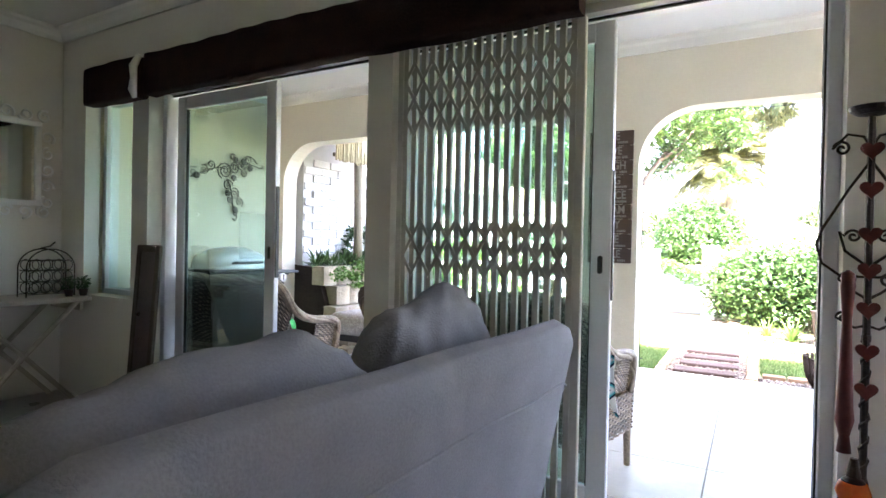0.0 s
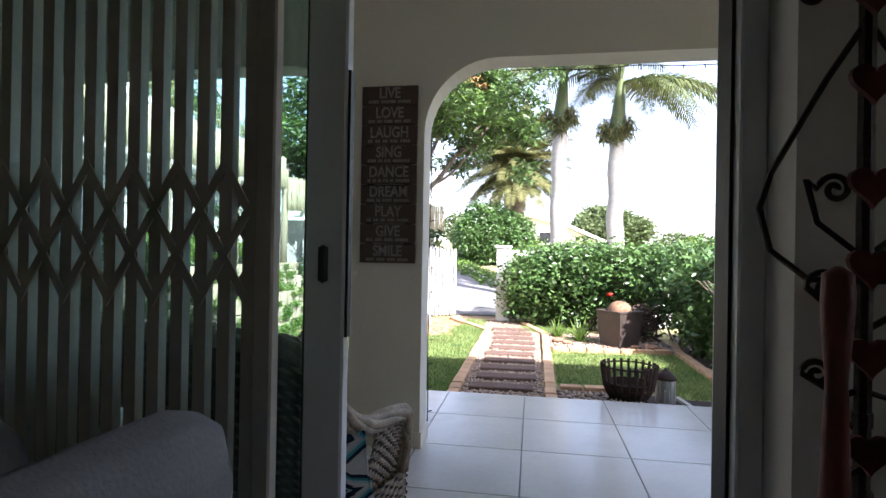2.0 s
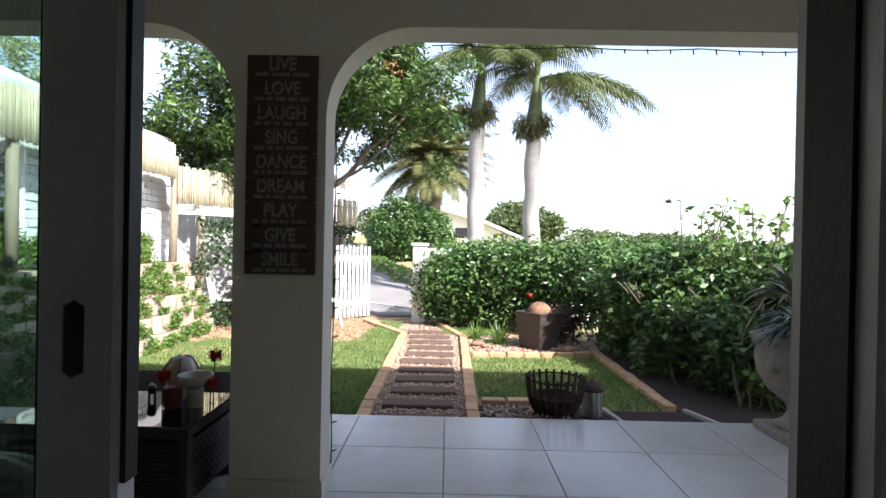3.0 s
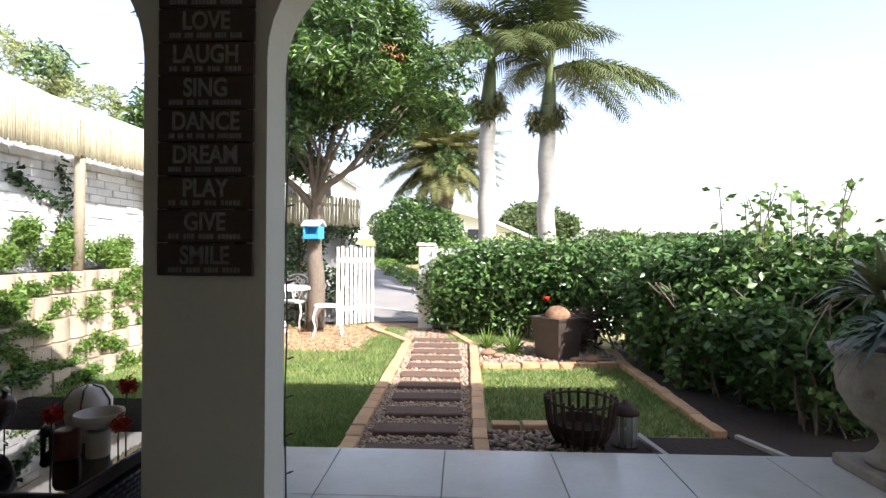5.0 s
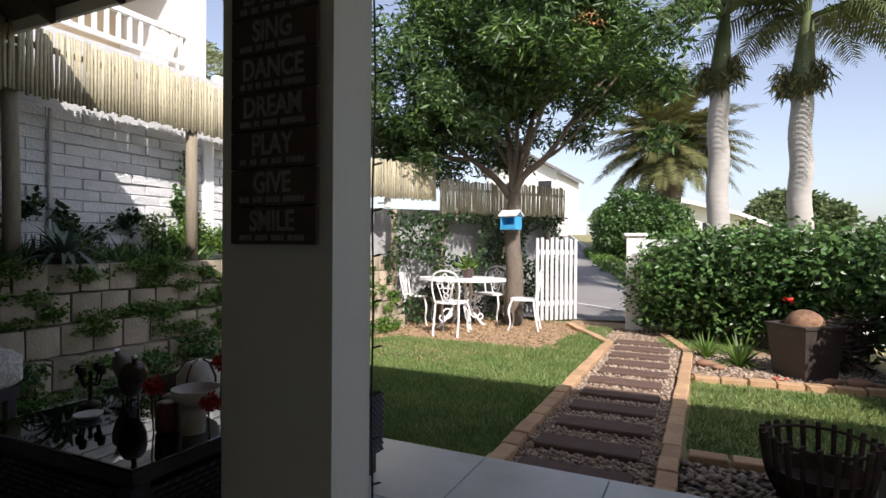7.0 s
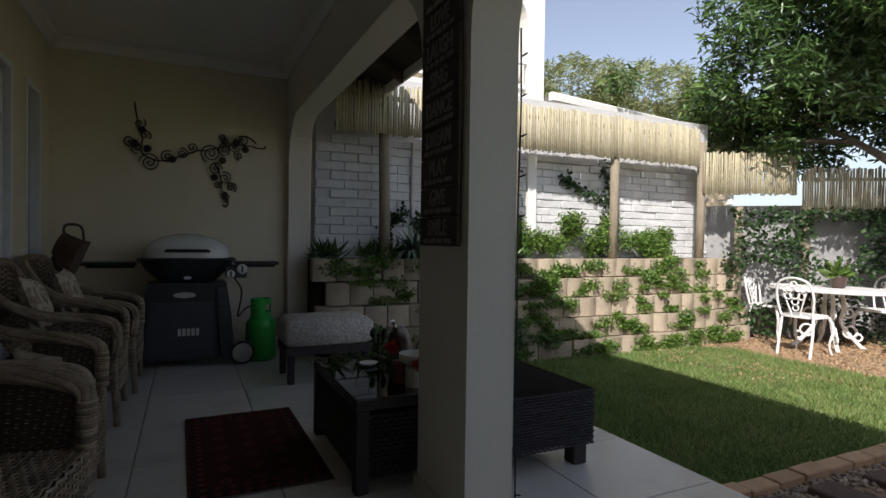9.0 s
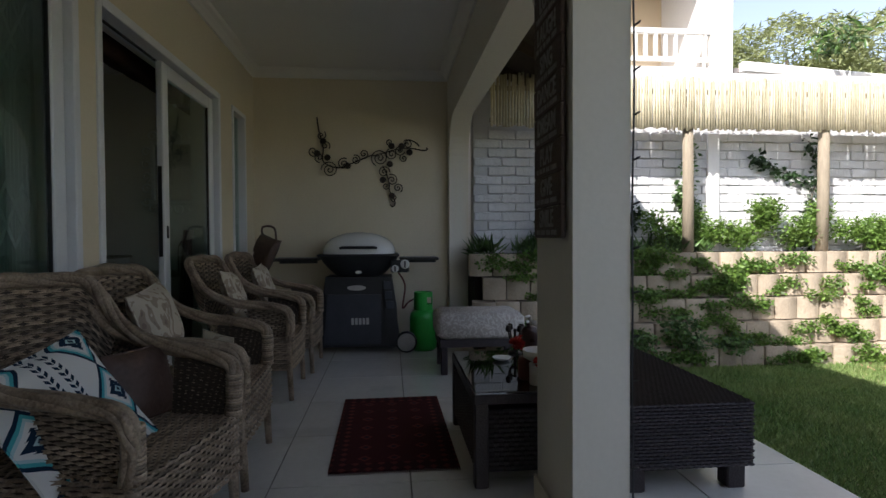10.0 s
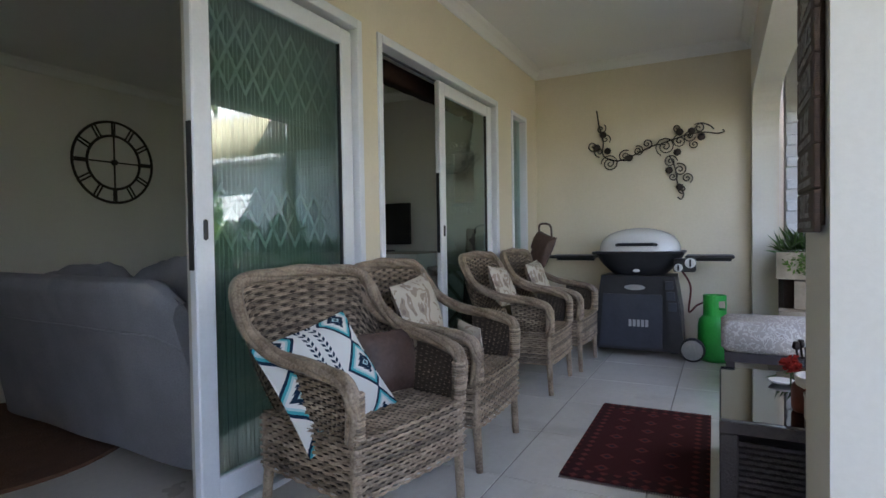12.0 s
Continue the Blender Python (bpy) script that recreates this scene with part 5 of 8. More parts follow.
def gas_cylinder():
    g = thing("gas_cylinder", "bright green gas cylinder on the patio floor", "gas cylinder")
    x, y = -3.98, 4.425
    part("body", Shape().lathe([(0.105, 0.0), (0.125, 0.02), (0.13, 0.05), (0.13, 0.30), (0.12, 0.345), (0.085, 0.38), (0.04, 0.395), (0.0, 0.397)], 26, (x, y, 0)), M["green"], g, smooth=True)
    col = Shape()
    for a0, a1, z0, z1 in ((-200, 20, 0.37, 0.545), (20, 70, 0.37, 0.43), (20, 70, 0.50, 0.545), (70, 110, 0.37, 0.545), (110, 160, 0.37, 0.43), (110, 160, 0.50, 0.545)):
        n = max(3, int((a1 - a0) / 15))
        o = []
        for r in (0.088, 0.082):
            o.append([(x + r * math.cos(radians(a0 + (a1 - a0) * i / n)), y + r * math.sin(radians(a0 + (a1 - a0) * i / n))) for i in range(n + 1)])
        col.slab(o[0] + o[1][::-1], z0, z1, "xy")
    part("collar", col, M["green"], g)
    part("valve", Shape().lathe([(0.02, 0.39), (0.02, 0.45), (0.012, 0.455), (0.012, 0.50), (0, 0.50)], 12, (x, y, 0)), M["steel"], g)


gas_cylinder()


def wall_art():
    a = thing("wall_art", "dark wrought-metal scroll wall ornament on the end wall", "wall decoration")
    x = XW + 0.022

    def spiral(cy, cz, r, turns, ph, sg=1):
        return [(x, cy + r * t * math.cos(sg * turns * 2 * math.pi * t + ph), cz + r * t * math.sin(sg * turns * 2 * math.pi * t + ph)) for t in np.linspace(0.08, 1, 30)]
    spec = ((3.52, 1.74, 0.085, 2.5, 0, 1), (3.66, 1.80, 0.06, 2, 1, -1), (3.78, 1.84, 0.05, 2, 2, 1), (3.86, 1.90, 0.05, 1.8, 3, -1), (3.42, 1.86, 0.05, 1.6, 1, 1), (3.36, 1.92, 0.05, 1.5, 2, 1), (3.48, 1.98, 0.05, 1.6, 3, -1), (3.44, 2.08, 0.05, 1.5, 4, 1),
            (4.02, 1.86, 0.09, 2.6, 0.5, 1), (4.14, 1.90, 0.06, 2, 2, -1), (4.22, 1.94, 0.055, 1.8, 1, 1), (4.06, 1.72, 0.06, 2, 0, -1), (4.14, 1.64, 0.06, 2, 2, 1), (4.20, 1.56, 0.05, 1.8, 4, -1), (4.08, 1.58, 0.04, 1.6, 3, 1), (4.16, 1.46, 0.04, 1.6, 1, 1), (4.30, 2.0, 0.05, 1.6, 5, 1), (4.26, 1.86, 0.04, 1.6, 0, -1), (4.12, 2.02, 0.04, 1.6, 2, 1))
    for s in spec:
        part("scroll", Shape().tube(spiral(*s), 0.0055, 6), M["iron"], a)
    for pts in ([(3.40, 2.26), (3.42, 2.12), (3.46, 1.96), (3.46, 1.82), (3.6, 1.76), (3.78, 1.82), (3.92, 1.88), (4.02, 1.88)], [(4.02, 1.90), (4.2, 1.95), (4.34, 1.96), (4.45, 1.94), (4.50, 1.95), (4.49, 1.97)],
                [(4.05, 1.78), (4.10, 1.66), (4.12, 1.52), (4.17, 1.42), (4.15, 1.37), (4.12, 1.39)], [(4.22, 1.93), (4.30, 2.04), (4.38, 2.02), (4.42, 1.98)]):
        part("stem", Shape().tube(smooth_path([(x, p, q) for p, q in pts], 30), 0.0062, 6), M["iron"], a)
    for cy, cz in ((3.40, 1.90), (3.46, 2.02), (4.14, 1.98), (4.24, 1.98), (4.32, 1.92), (4.12, 1.80), (4.05, 1.64), (4.14, 1.48), (3.70, 1.78), (3.50, 1.86)):
        part("bloom", Shape().lathe([(0.004, -0.012), (0.034, 0.0), (0.028, 0.012), (0.0, 0.016)], 8, (x + 0.008, cy, cz), "x"), M["iron"], a)


wall_art()


def glass_table():
    t = thing("coffee_table", "dark rattan coffee table with a black glass top", "table")
    x0, x1, y0, y1, z = -1.93, -1.09, 4.465, 5.02, 0.405
    for x in (x0, x1 - 0.06):
        for y in (y0, y1 - 0.06):
            part("leg", B(x, x + 0.06, y, y + 0.06, 0, z - 0.045, bev=0.006), M["rattan"], t)
    part("top_frame", Shape().box(x0, x1, y0, y0 + 0.05, z - 0.045, z - 0.006).box(x0, x1, y1 - 0.05, y1, z - 0.045, z - 0.006).box(x0, x0 + 0.05, y0 + 0.05, y1 - 0.05, z - 0.045, z - 0.006).box(x1 - 0.05, x1, y0 + 0.05, y1 - 0.05, z - 0.045, z - 0.006), M["rattan"], t)
    part("glass_top", B(x0 + 0.004, x1 - 0.004, y0 + 0.004, y1 - 0.004, z - 0.006, z + 0.004, bev=0.002), M["tabletop"], t, "black glass top")
    part("deck", B(x0 + 0.05, x1 - 0.05, y0 + 0.05, y1 - 0.05, z - 0.04, z - 0.02), M["rattan"], t)

    def pane(fn):
        return weave(fn, 34, 12, 0.003)
    for yy, sg in ((y0 + 0.008, 1), (y1 - 0.008, -1)):
        tagged(part("side_panel", pane(lambda u, v, yy=yy, sg=sg: Vector((x0 + 0.06 + (x1 - x0 - 0.12) * (u if sg > 0 else 1 - u), yy, 0.07 + 0.26 * v))), M["rattan"], t), kind="stuff")
    for xx, sg in ((x0 + 0.008, -1), (x1 - 0.008, 1)):
        tagged(part("side_panel", weave(lambda u, v, xx=xx, sg=sg: Vector((xx, y0 + 0.06 + (y1 - y0 - 0.12) * (u if sg > 0 else 1 - u), 0.07 + 0.26 * v)), 20, 12, 0.003), M["rattan"], t), kind="stuff")
    part("shelf", B(x0 + 0.02, x1 - 0.02, y0 + 0.02, y1 - 0.02, 0.065, 0.33), M["rattan"], t)


glass_table()


def rattan_bench():
    t = thing("rattan_bench", "dark woven rattan bench at the patio edge", "bench")
    x0, x1, y0, y1, z = -2.15, -0.97, 5.06, 5.62, 0.37
    tagged(part("seat", weave(lambda u, v: Vector((x0 + (x1 - x0) * u, y0 + (y1 - y0) * v, z)), 46, 44, 0.002), M["rattan"], t), kind="stuff")
    part("core", B(x0 + 0.01, x1 - 0.01, y0 + 0.01, y1 - 0.01, 0.11, z - 0.008), M["rattan"], t)
    for f in (lambda u, v: Vector((x0 + (x1 - x0) * u, y0, 0.1 + (z - 0.1) * v)), lambda u, v: Vector((x1 - (x1 - x0) * u, y1, 0.1 + (z - 0.1) * v)),
              lambda u, v: Vector((x1, y0 + (y1 - y0) * u, 0.1 + (z - 0.1) * v)), lambda u, v: Vector((x0, y1 - (y1 - y0) * u, 0.1 + (z - 0.1) * v))):
        tagged(part("side_panel", weave(f, 36, 18, 0.003), M["rattan"], t), kind="stuff")
    for x in (x0 + 0.02, x1 - 0.10):
        for y in (y0 + 0.02, y1 - 0.10):
            part("leg", B(x, x + 0.08, y, y + 0.08, 0, 0.11, bev=0.006), M["rattan"], t)


rattan_bench()


def footstool():
    t = thing("footstool", "footstool with a cream brocade cover and dark legs", "footstool")
    x0, x1, y0, y1 = -3.43, -2.95, 4.47, 5.15
    part("seat_pad", B(x0, x1, y0, y1, 0.275, 0.475, bev=0.035), M["brocade"], t, smooth=True)
    part("frame", B(x0 + 0.02, x1 - 0.02, y0 + 0.02, y1 - 0.02, 0.215, 0.275), M["rattan"], t)
    for x in (x0 + 0.03, x1 - 0.08):
        for y in (y0 + 0.03, y1 - 0.08):
            part("leg", B(x, x + 0.05, y, y + 0.05, 0, 0.215, bev=0.006), M["rattan"], t)


footstool()


def pot(name, label, x, y, z0, prof, mat, n=20, cat="ornament"):
    o = thing(name, label, cat)
    part("body", Shape().lathe([(r, z0 + h) for r, h in prof], n, (x, y, 0)), M[mat], o, smooth=True)
    return o


TT = 0.4095


def guinea_fowl(x, y, turn, tone, label):
    """A standing fowl ornament: egg-shaped body, thin neck with a pale face, two wire legs."""
    b = thing("bird_ornament", label, "ornament", at=pose(x, y, TT, 0, 0, turn), group="guinea fowl ornaments")

    def body(u, v):
        th, ph = 2 * math.pi * u, math.pi * v
        r = 0.056 * math.sin(ph) ** 0.8 * (1.15 - 0.45 * v)
        c = 0.075 * math.cos(ph)
        return (r * math.cos(th), r * 0.85 * math.sin(th) - c * 0.35, 0.115 + c)
    part("body", Shape().grid(body, 18, 12), M[tone], b, smooth=True)
    part("neck", Shape().tube(smooth_path([(0, -0.025, 0.165), (0, -0.05, 0.19), (0, -0.06, 0.215)], 6), [0.018, 0.014, 0.011, 0.010, 0.010, 0.011, 0.012], 8), M[tone], b, smooth=True)
    part("face", Shape().lathe([(0.001, -0.022), (0.006, -0.010), (0.009, 0.0), (0.007, 0.008), (0, 0.010)], 10, (0, -0.065, 0.215), "y"), M["white"], b, "white painted face", smooth=True)
    for sx in (-0.018, 0.018):
        part("leg", Shape().tube([(sx, 0.0, 0.055), (sx, 0.0, 0.004), (sx, -0.03, 0.003)], 0.003, 5), M["iron"], b)


guinea_fowl(-1.64, 4.85, 60, "darkceramic", "dark glazed guinea fowl ornament on the coffee table")
guinea_fowl(-1.79, 4.93, 20, "stone", "speckled grey guinea fowl ornament on the coffee table")
pot("mug", "cream ceramic mug with dark rims under the bowl", -1.20, 4.765, TT, [(0.036, 0), (0.038, 0.004), (0.038, 0.075), (0.040, 0.08), (0.040, 0.09), (0.034, 0.09), (0.0, 0.086)], "ceramic")
pot("jar", "dark red ceramic jar beside the cream mug", -1.295, 4.74, TT, [(0.036, 0), (0.042, 0.01), (0.043, 0.085), (0.038, 0.10), (0.0, 0.098)], "redclay")
pot("bowl", "shallow brown ceramic bowl resting on the mug", -1.205, 4.78, TT + 0.091, [(0.02, 0), (0.05, 0.012), (0.078, 0.028), (0.082, 0.06), (0.076, 0.06), (0.068, 0.03), (0.0, 0.02)], "ceramic", cat="bowl")
hd = thing("striped_gourd", "cream gourd ornament with dark stripes", "ornament")
part("body", Shape().lathe([(0.02, 0), (0.06, 0.03), (0.08, 0.10), (0.08, 0.16), (0.05, 0.205), (0.015, 0.215), (0.0, 0.215)], 22, (-1.33, 4.90, TT)), M["ceramic"], hd, smooth=True)
for k in range(5):
    t = 2 * math.pi * k / 5
    part("stripe", Shape().tube([(-1.33 + r * math.cos(t), 4.90 + r * math.sin(t), TT + h) for r, h in ((0.082, 0.12), (0.082, 0.16), (0.052, 0.206), (0.016, 0.216))], 0.004, 5), M["darkceramic"], hd)
for x, y, z in ((-1.13, 4.82, 0.645), (-1.32, 4.70, 0.57), (-1.12, 4.76, 0.525)):
    q = thing("pompom_flower", "round red woollen flower on a short stem", "flower", group="red flowers")
    part("stem", Shape().tube([(x - 0.01, y + 0.01, TT), (x - 0.005, y, (TT + z) / 2), (x, y, z)], 0.003, 6), M["leafdark"], q)
    v, f = leaves(blob_points([(x, y, z, 0.026, 0.026, 0.026)], 220, 5, 0.2), 0.02, droop=0, aspect=0.5, seed=3)
    part("petals", fast_mesh("petals", v, f, M["red"]), None, q)
cs = thing("candelabra", "small dark metal candelabra on the coffee table", "candelabra")
part("stem", Shape().lathe([(0.04, 0), (0.035, 0.008), (0.008, 0.02), (0.007, 0.12), (0.012, 0.13), (0.0, 0.14)], 14, (-1.84, 4.81, TT)), M["iron"], cs)
for k in range(4):
    t = math.pi / 2 * k + 0.4
    dx, dy = 0.045 * math.cos(t), 0.045 * math.sin(t)
    part("arm", Shape().tube(smooth_path([(-1.84, 4.81, TT + 0.09), (-1.84 + dx * 0.7, 4.81 + dy * 0.7, TT + 0.08), (-1.84 + dx, 4.81 + dy, TT + 0.125)], 8), 0.005, 6).lathe([(0.012, 0.125), (0.017, 0.135), (0.012, 0.16), (0, 0.16)], 10, (-1.84 + dx, 4.81 + dy, TT)), M["iron"], cs)
pot("shell_dish", "small pale shell dish on the coffee table", -1.675, 4.70, TT, [(0.02, 0), (0.04, 0.008), (0.05, 0.018), (0.045, 0.018), (0.0, 0.008)], "white", cat="dish")
goat = thing("animal_ornament", "small dark carved animal ornament", "ornament", at=pose(-1.46, 4.86, TT, 0, 0, 30))
part("body", Shape().lathe([(0.006, -0.045), (0.02, -0.035), (0.022, 0.02), (0.016, 0.04), (0.012, 0.055), (0.014, 0.07), (0.006, 0.085), (0, 0.086)], 12, (0, 0, 0.055), "y"), M["iron"], goat, smooth=True)
for sx in (-0.013, 0.013):
    for sy in (-0.03, 0.025):
        part("leg", Shape().tube([(sx, sy, 0), (sx, sy, 0.045)], 0.005, 6), M["iron"], goat)

rug = thing("patio_rug", "dark red patterned woven rug on the tiles", "rug", at=pose(-1.87, 4.125, 0, 0, 0, 0.6))
part("rug_field", Shape().box(-0.555, 0.555, -0.30, 0.30, 0.0, 0.009, bev=0.003), M["persian"], rug)
for sx in (-1, 1):
    fr = Shape()
    for k in range(60):
        yy = -0.295 + k * 0.01
        fr.box(sx * 0.567 - 0.012, sx * 0.567 + 0.012, yy, yy + 0.004, 0.001, 0.004)
    part("fringe", fr, M["persian"], rug)


def sign():
    s = thing("word_sign", "dark wooden plank sign with worn white words on the pillar", "sign")
    x0, x1, z0, z1 = -0.945, -0.615, 1.055, 2.075
    words = ("LIVE", "LOVE", "LAUGH", "SING", "DANCE", "DREAM", "PLAY", "GIVE", "SMILE")
    n = len(words)
    h = (z1 - z0) / n
    part("backing", Shape().box(x0 + 0.03, x0 + 0.07, 4.697, 4.709, z0 + 0.02, z1 - 0.02).box(x1 - 0.07, x1 - 0.03, 4.697, 4.709, z0 + 0.02, z1 - 0.02), M["signwood"], s)
    pad = mesh_of("plank", Shape().box(0, x1 - x0, 0, 0.016, 0.0015, h - 0.0015, bev=0.003), M["signwood"])
    bars = ((5, 7, 6), (4, 3, 5, 4, 4), (2, 2, 2, 3, 4), (4, 2, 3, 8), (2, 2, 2, 3, 2, 8), (4, 2, 5, 8), (2, 2, 2, 3, 5), (3, 3, 4, 6), (4, 4, 4, 5))
    for i, w in enumerate(words):
        zt = z1 - (i + 1) * h
        p = part("plank", pad, None, s, at=pose(x0, 4.681, zt))
        cu = bpy.data.curves.new("word", "FONT")
        cu.body, cu.size, cu.extrude, cu.align_x = w, 0.082, 0.0012, "CENTER"
        cu.offset = 0.0018
        tmp = bpy.data.objects.new("word", cu)
        me = bpy.data.meshes.new_from_object(tmp)
        bpy.data.objects.remove(tmp)
        me.materials.append(M["signtext"])
        me.transform(Matrix.Rotation(radians(90), 4, "X") @ Matrix.Diagonal((0.84, 1.04, 1, 1)))
        wd = part("lettering", me, None, p, at=pose((x1 - x0) / 2, -0.0014, 0.043))
        tot = sum(bars[i]) + len(bars[i]) - 1
        step = 0.25 / tot
        bs, cx = Shape(), (x1 - x0) / 2 - 0.125
        for b in bars[i]:
            for k in range(b):
                bs.box(cx + k * step, cx + (k + 0.72) * step, -0.0022, 0.0004, 0.013, 0.030)
            cx += (b + 1) * step
        part("small_text", bs, M["signtext"], p)


sign()

# fairy-light cable down the pillar edge
cab = thing("fairy_light_cable", "black fairy-light cable with tiny bulbs along the pillar", "fairy lights")
pts = [(PX1 + 0.006 + 0.003 * math.sin(9 * z), 4.911 + 0.002 * math.sin(5 * z), z) for z in np.linspace(0.05, 1.85, 60)]
part("cable", Shape().tube(pts, 0.0035, 5), M["black"], cab)
for k in range(12):
    z = 0.15 + 0.145 * k
    part("bulb", Shape().tube([(PX1 + 0.006, 4.911, z), (PX1 + 0.024, 4.92, z + 0.006), (PX1 + 0.034, 4.922, z + 0.008)], [0.003, 0.004, 0.002], 5), M["black"], cab)
pts = [(x, 4.915, ZA - 0.006 - 0.012 * abs(math.sin(5 * x))) for x in np.linspace(-0.1, 2.7, 80)]
part("arch_cable", Shape().tube(pts, 0.003, 5), M["black"], cab)
for k in range(24):
    x = -0.05 + 0.115 * k
    part("bulb", Shape().tube([(x, 4.915, ZA - 0.012), (x + 0.004, 4.915, ZA - 0.036)], [0.004, 0.003], 5), M["black"], cab)

# stone urn with aloes
urn = thing("stone_urn", "weathered cast-stone urn planter at the patio edge", "urn")
ux, uy = 2.33, 5.72
part("plinth", B(ux - 0.21, ux + 0.21, uy - 0.21, uy + 0.21, 0, 0.06, bev=0.01), M["stone"], urn)
part("bowl", Shape().lathe([(0.15, 0.06), (0.16, 0.08), (0.11, 0.12), (0.085, 0.17), (0.10, 0.22), (0.20, 0.30), (0.27, 0.42), (0.285, 0.52), (0.27, 0.58), (0.30, 0.62), (0.315, 0.66), (0.29, 0.67), (0.25, 0.63), (0.0, 0.62)], 32, (ux, uy, 0)), M["stone"], urn, smooth=True)
for k in range(2):
    t = radians(200 + 140 * k)
    part("mask_relief", Shape().lathe([(0.0, -0.05), (0.05, -0.03), (0.06, 0.0), (0.045, 0.03), (0, 0.05)], 12, (ux + 0.25 * math.cos(t), uy + 0.25 * math.sin(t), 0.47)), M["stone"], urn, smooth=True)


def rosette(name, label, x, y, z, n, length, width, lift, mat, seed, droop=0.6, cat="plant", group=""):
    """Arching blade leaves round a centre."""
    r = np.random.default_rng(seed)
    o = thing(name, label, cat, group=group)
    s = Shape()
    for i in range(n):
        a = i * 2.399 + r.uniform(-0.2, 0.2)
        e = lift * (0.35 + 0.65 * (i / n)) + r.uniform(-0.1, 0.1)
        L = length * r.uniform(0.75, 1.1)
        dx, dy = math.cos(a), math.sin(a)
        c = []
        m = 7
        for k in range(m + 1):
            t = k / m
            h = L * (math.sin(e) * t - droop * t * t * math.cos(e) * 0.8)
            d = L * math.cos(e) * t * (1 - 0.12 * t)
            w = width * (1 - t ** 2.2) * (0.75 + 0.5 * t * (1 - t))
            px, py, pz = x + dx * d, y + dy * d, z + h
            c += [(px - dy * w, py + dx * w, pz + w * 0.35), (px, py, pz), (px + dy * w, py - dx * w, pz + w * 0.35)]
        fs = []
        for k in range(m):
            fs += [(3 * k, 3 * k + 1, 3 * k + 4, 3 * k + 3), (3 * k + 1, 3 * k + 2, 3 * k + 5, 3 * k + 4)]
        s.add(c, fs)
    part("foliage", s, M[mat], o, smooth=True)
    return o


rosette("aloe_plant", "grey-green aloe spilling over the stone urn", ux - 0.05, uy - 0.08, 0.70, 90, 0.46, 0.024, 1.0, "succulent", 3, 1.05, group="aloes")
rosette("aloe_plant", "tall pale aloe rising behind the urn", ux + 0.18, uy + 0.35, 0.86, 60, 0.55, 0.03, 1.2, "paleagave", 5, 0.85, group="aloes")
part("soil", Shape().lathe([(0.25, 0.60), (0.24, 0.635), (0, 0.645)], 24, (ux, uy, 0)), M["soil"], urn)

# ---- garden ----
ZG = -0.13
gs = Shape().add([(-400, -300, ZG), (400, -300, ZG), (400, 500, ZG), (-400, 500, ZG)], [(0, 1, 2, 3)])
structure("ground", gs, M["lawn"], "garden lawn and ground")


def sheet(name, outline, z, mat):
    return structure(name, Shape().slab(outline, ZG - 0.02, z, "xy"), M[mat])


def oval(cx, cy, rx, ry, n=40, wob=0.05, ph=0.0):
    return [(cx + rx * math.cos(t) * (1 + wob * math.sin(3 * t + ph) + wob * 0.5 * math.sin(7 * t)), cy + ry * math.sin(t) * (1 + wob * math.sin(4 * t + ph))) for t in np.linspace(0, 2 * math.pi, n, endpoint=False)]


sheet("ground_dry_soil", oval(-2.55, 10.45, 1.7, 1.5, 60, 0.07), ZG + 0.006, "drysoil")
sheet("ground_path_bed", [(-0.58, 6.013), (0.18, 6.013), (0.20, 10.0), (-0.10, 11.3), (-0.55, 12.2), (-1.5, 12.2), (-1.38, 11.5), (-0.58, 10.2)], ZG + 0.012, "drysoil")
sheet("ground_pebble_bed", [(0.30, 8.80), (1.78, 8.95), (2.2, 9.6), (0.9, 10.6), (0.26, 10.5)], ZG + 0.010, "drysoil")
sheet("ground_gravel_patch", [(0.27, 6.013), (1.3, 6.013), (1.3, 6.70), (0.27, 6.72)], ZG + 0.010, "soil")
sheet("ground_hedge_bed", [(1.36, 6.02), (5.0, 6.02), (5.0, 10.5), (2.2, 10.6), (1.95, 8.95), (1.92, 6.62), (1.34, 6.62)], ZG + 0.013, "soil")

# kerb and paver bricks
kerb = thing("path_edging", "tan clay paver edging along path and beds", "edging", kind="structure")
brick_me = mesh_of("brick", Shape().box(-0.098, 0.098, -0.05, 0.05, 0, 0.06, bev=0.006), M["paver"])


def brick_row(a, b, z=ZG + 0.012):
    a, b = Vector(a), Vector(b)
    n = max(1, round((b - a).length / 0.203))
    ang = math.degrees(math.atan2(b.y - a.y, b.x - a.x))
    for i in range(n):
        p = a.lerp(b, (i + 0.5) / n)
        part("brick", brick_me, None, kerb, at=pose(p.x + rng.uniform(-0.004, 0.004), p.y, z + rng.uniform(-0.022, -0.012), rng.uniform(-1.5, 1.5), rng.uniform(-1, 1), ang + rng.uniform(-1.2, 1.2)))


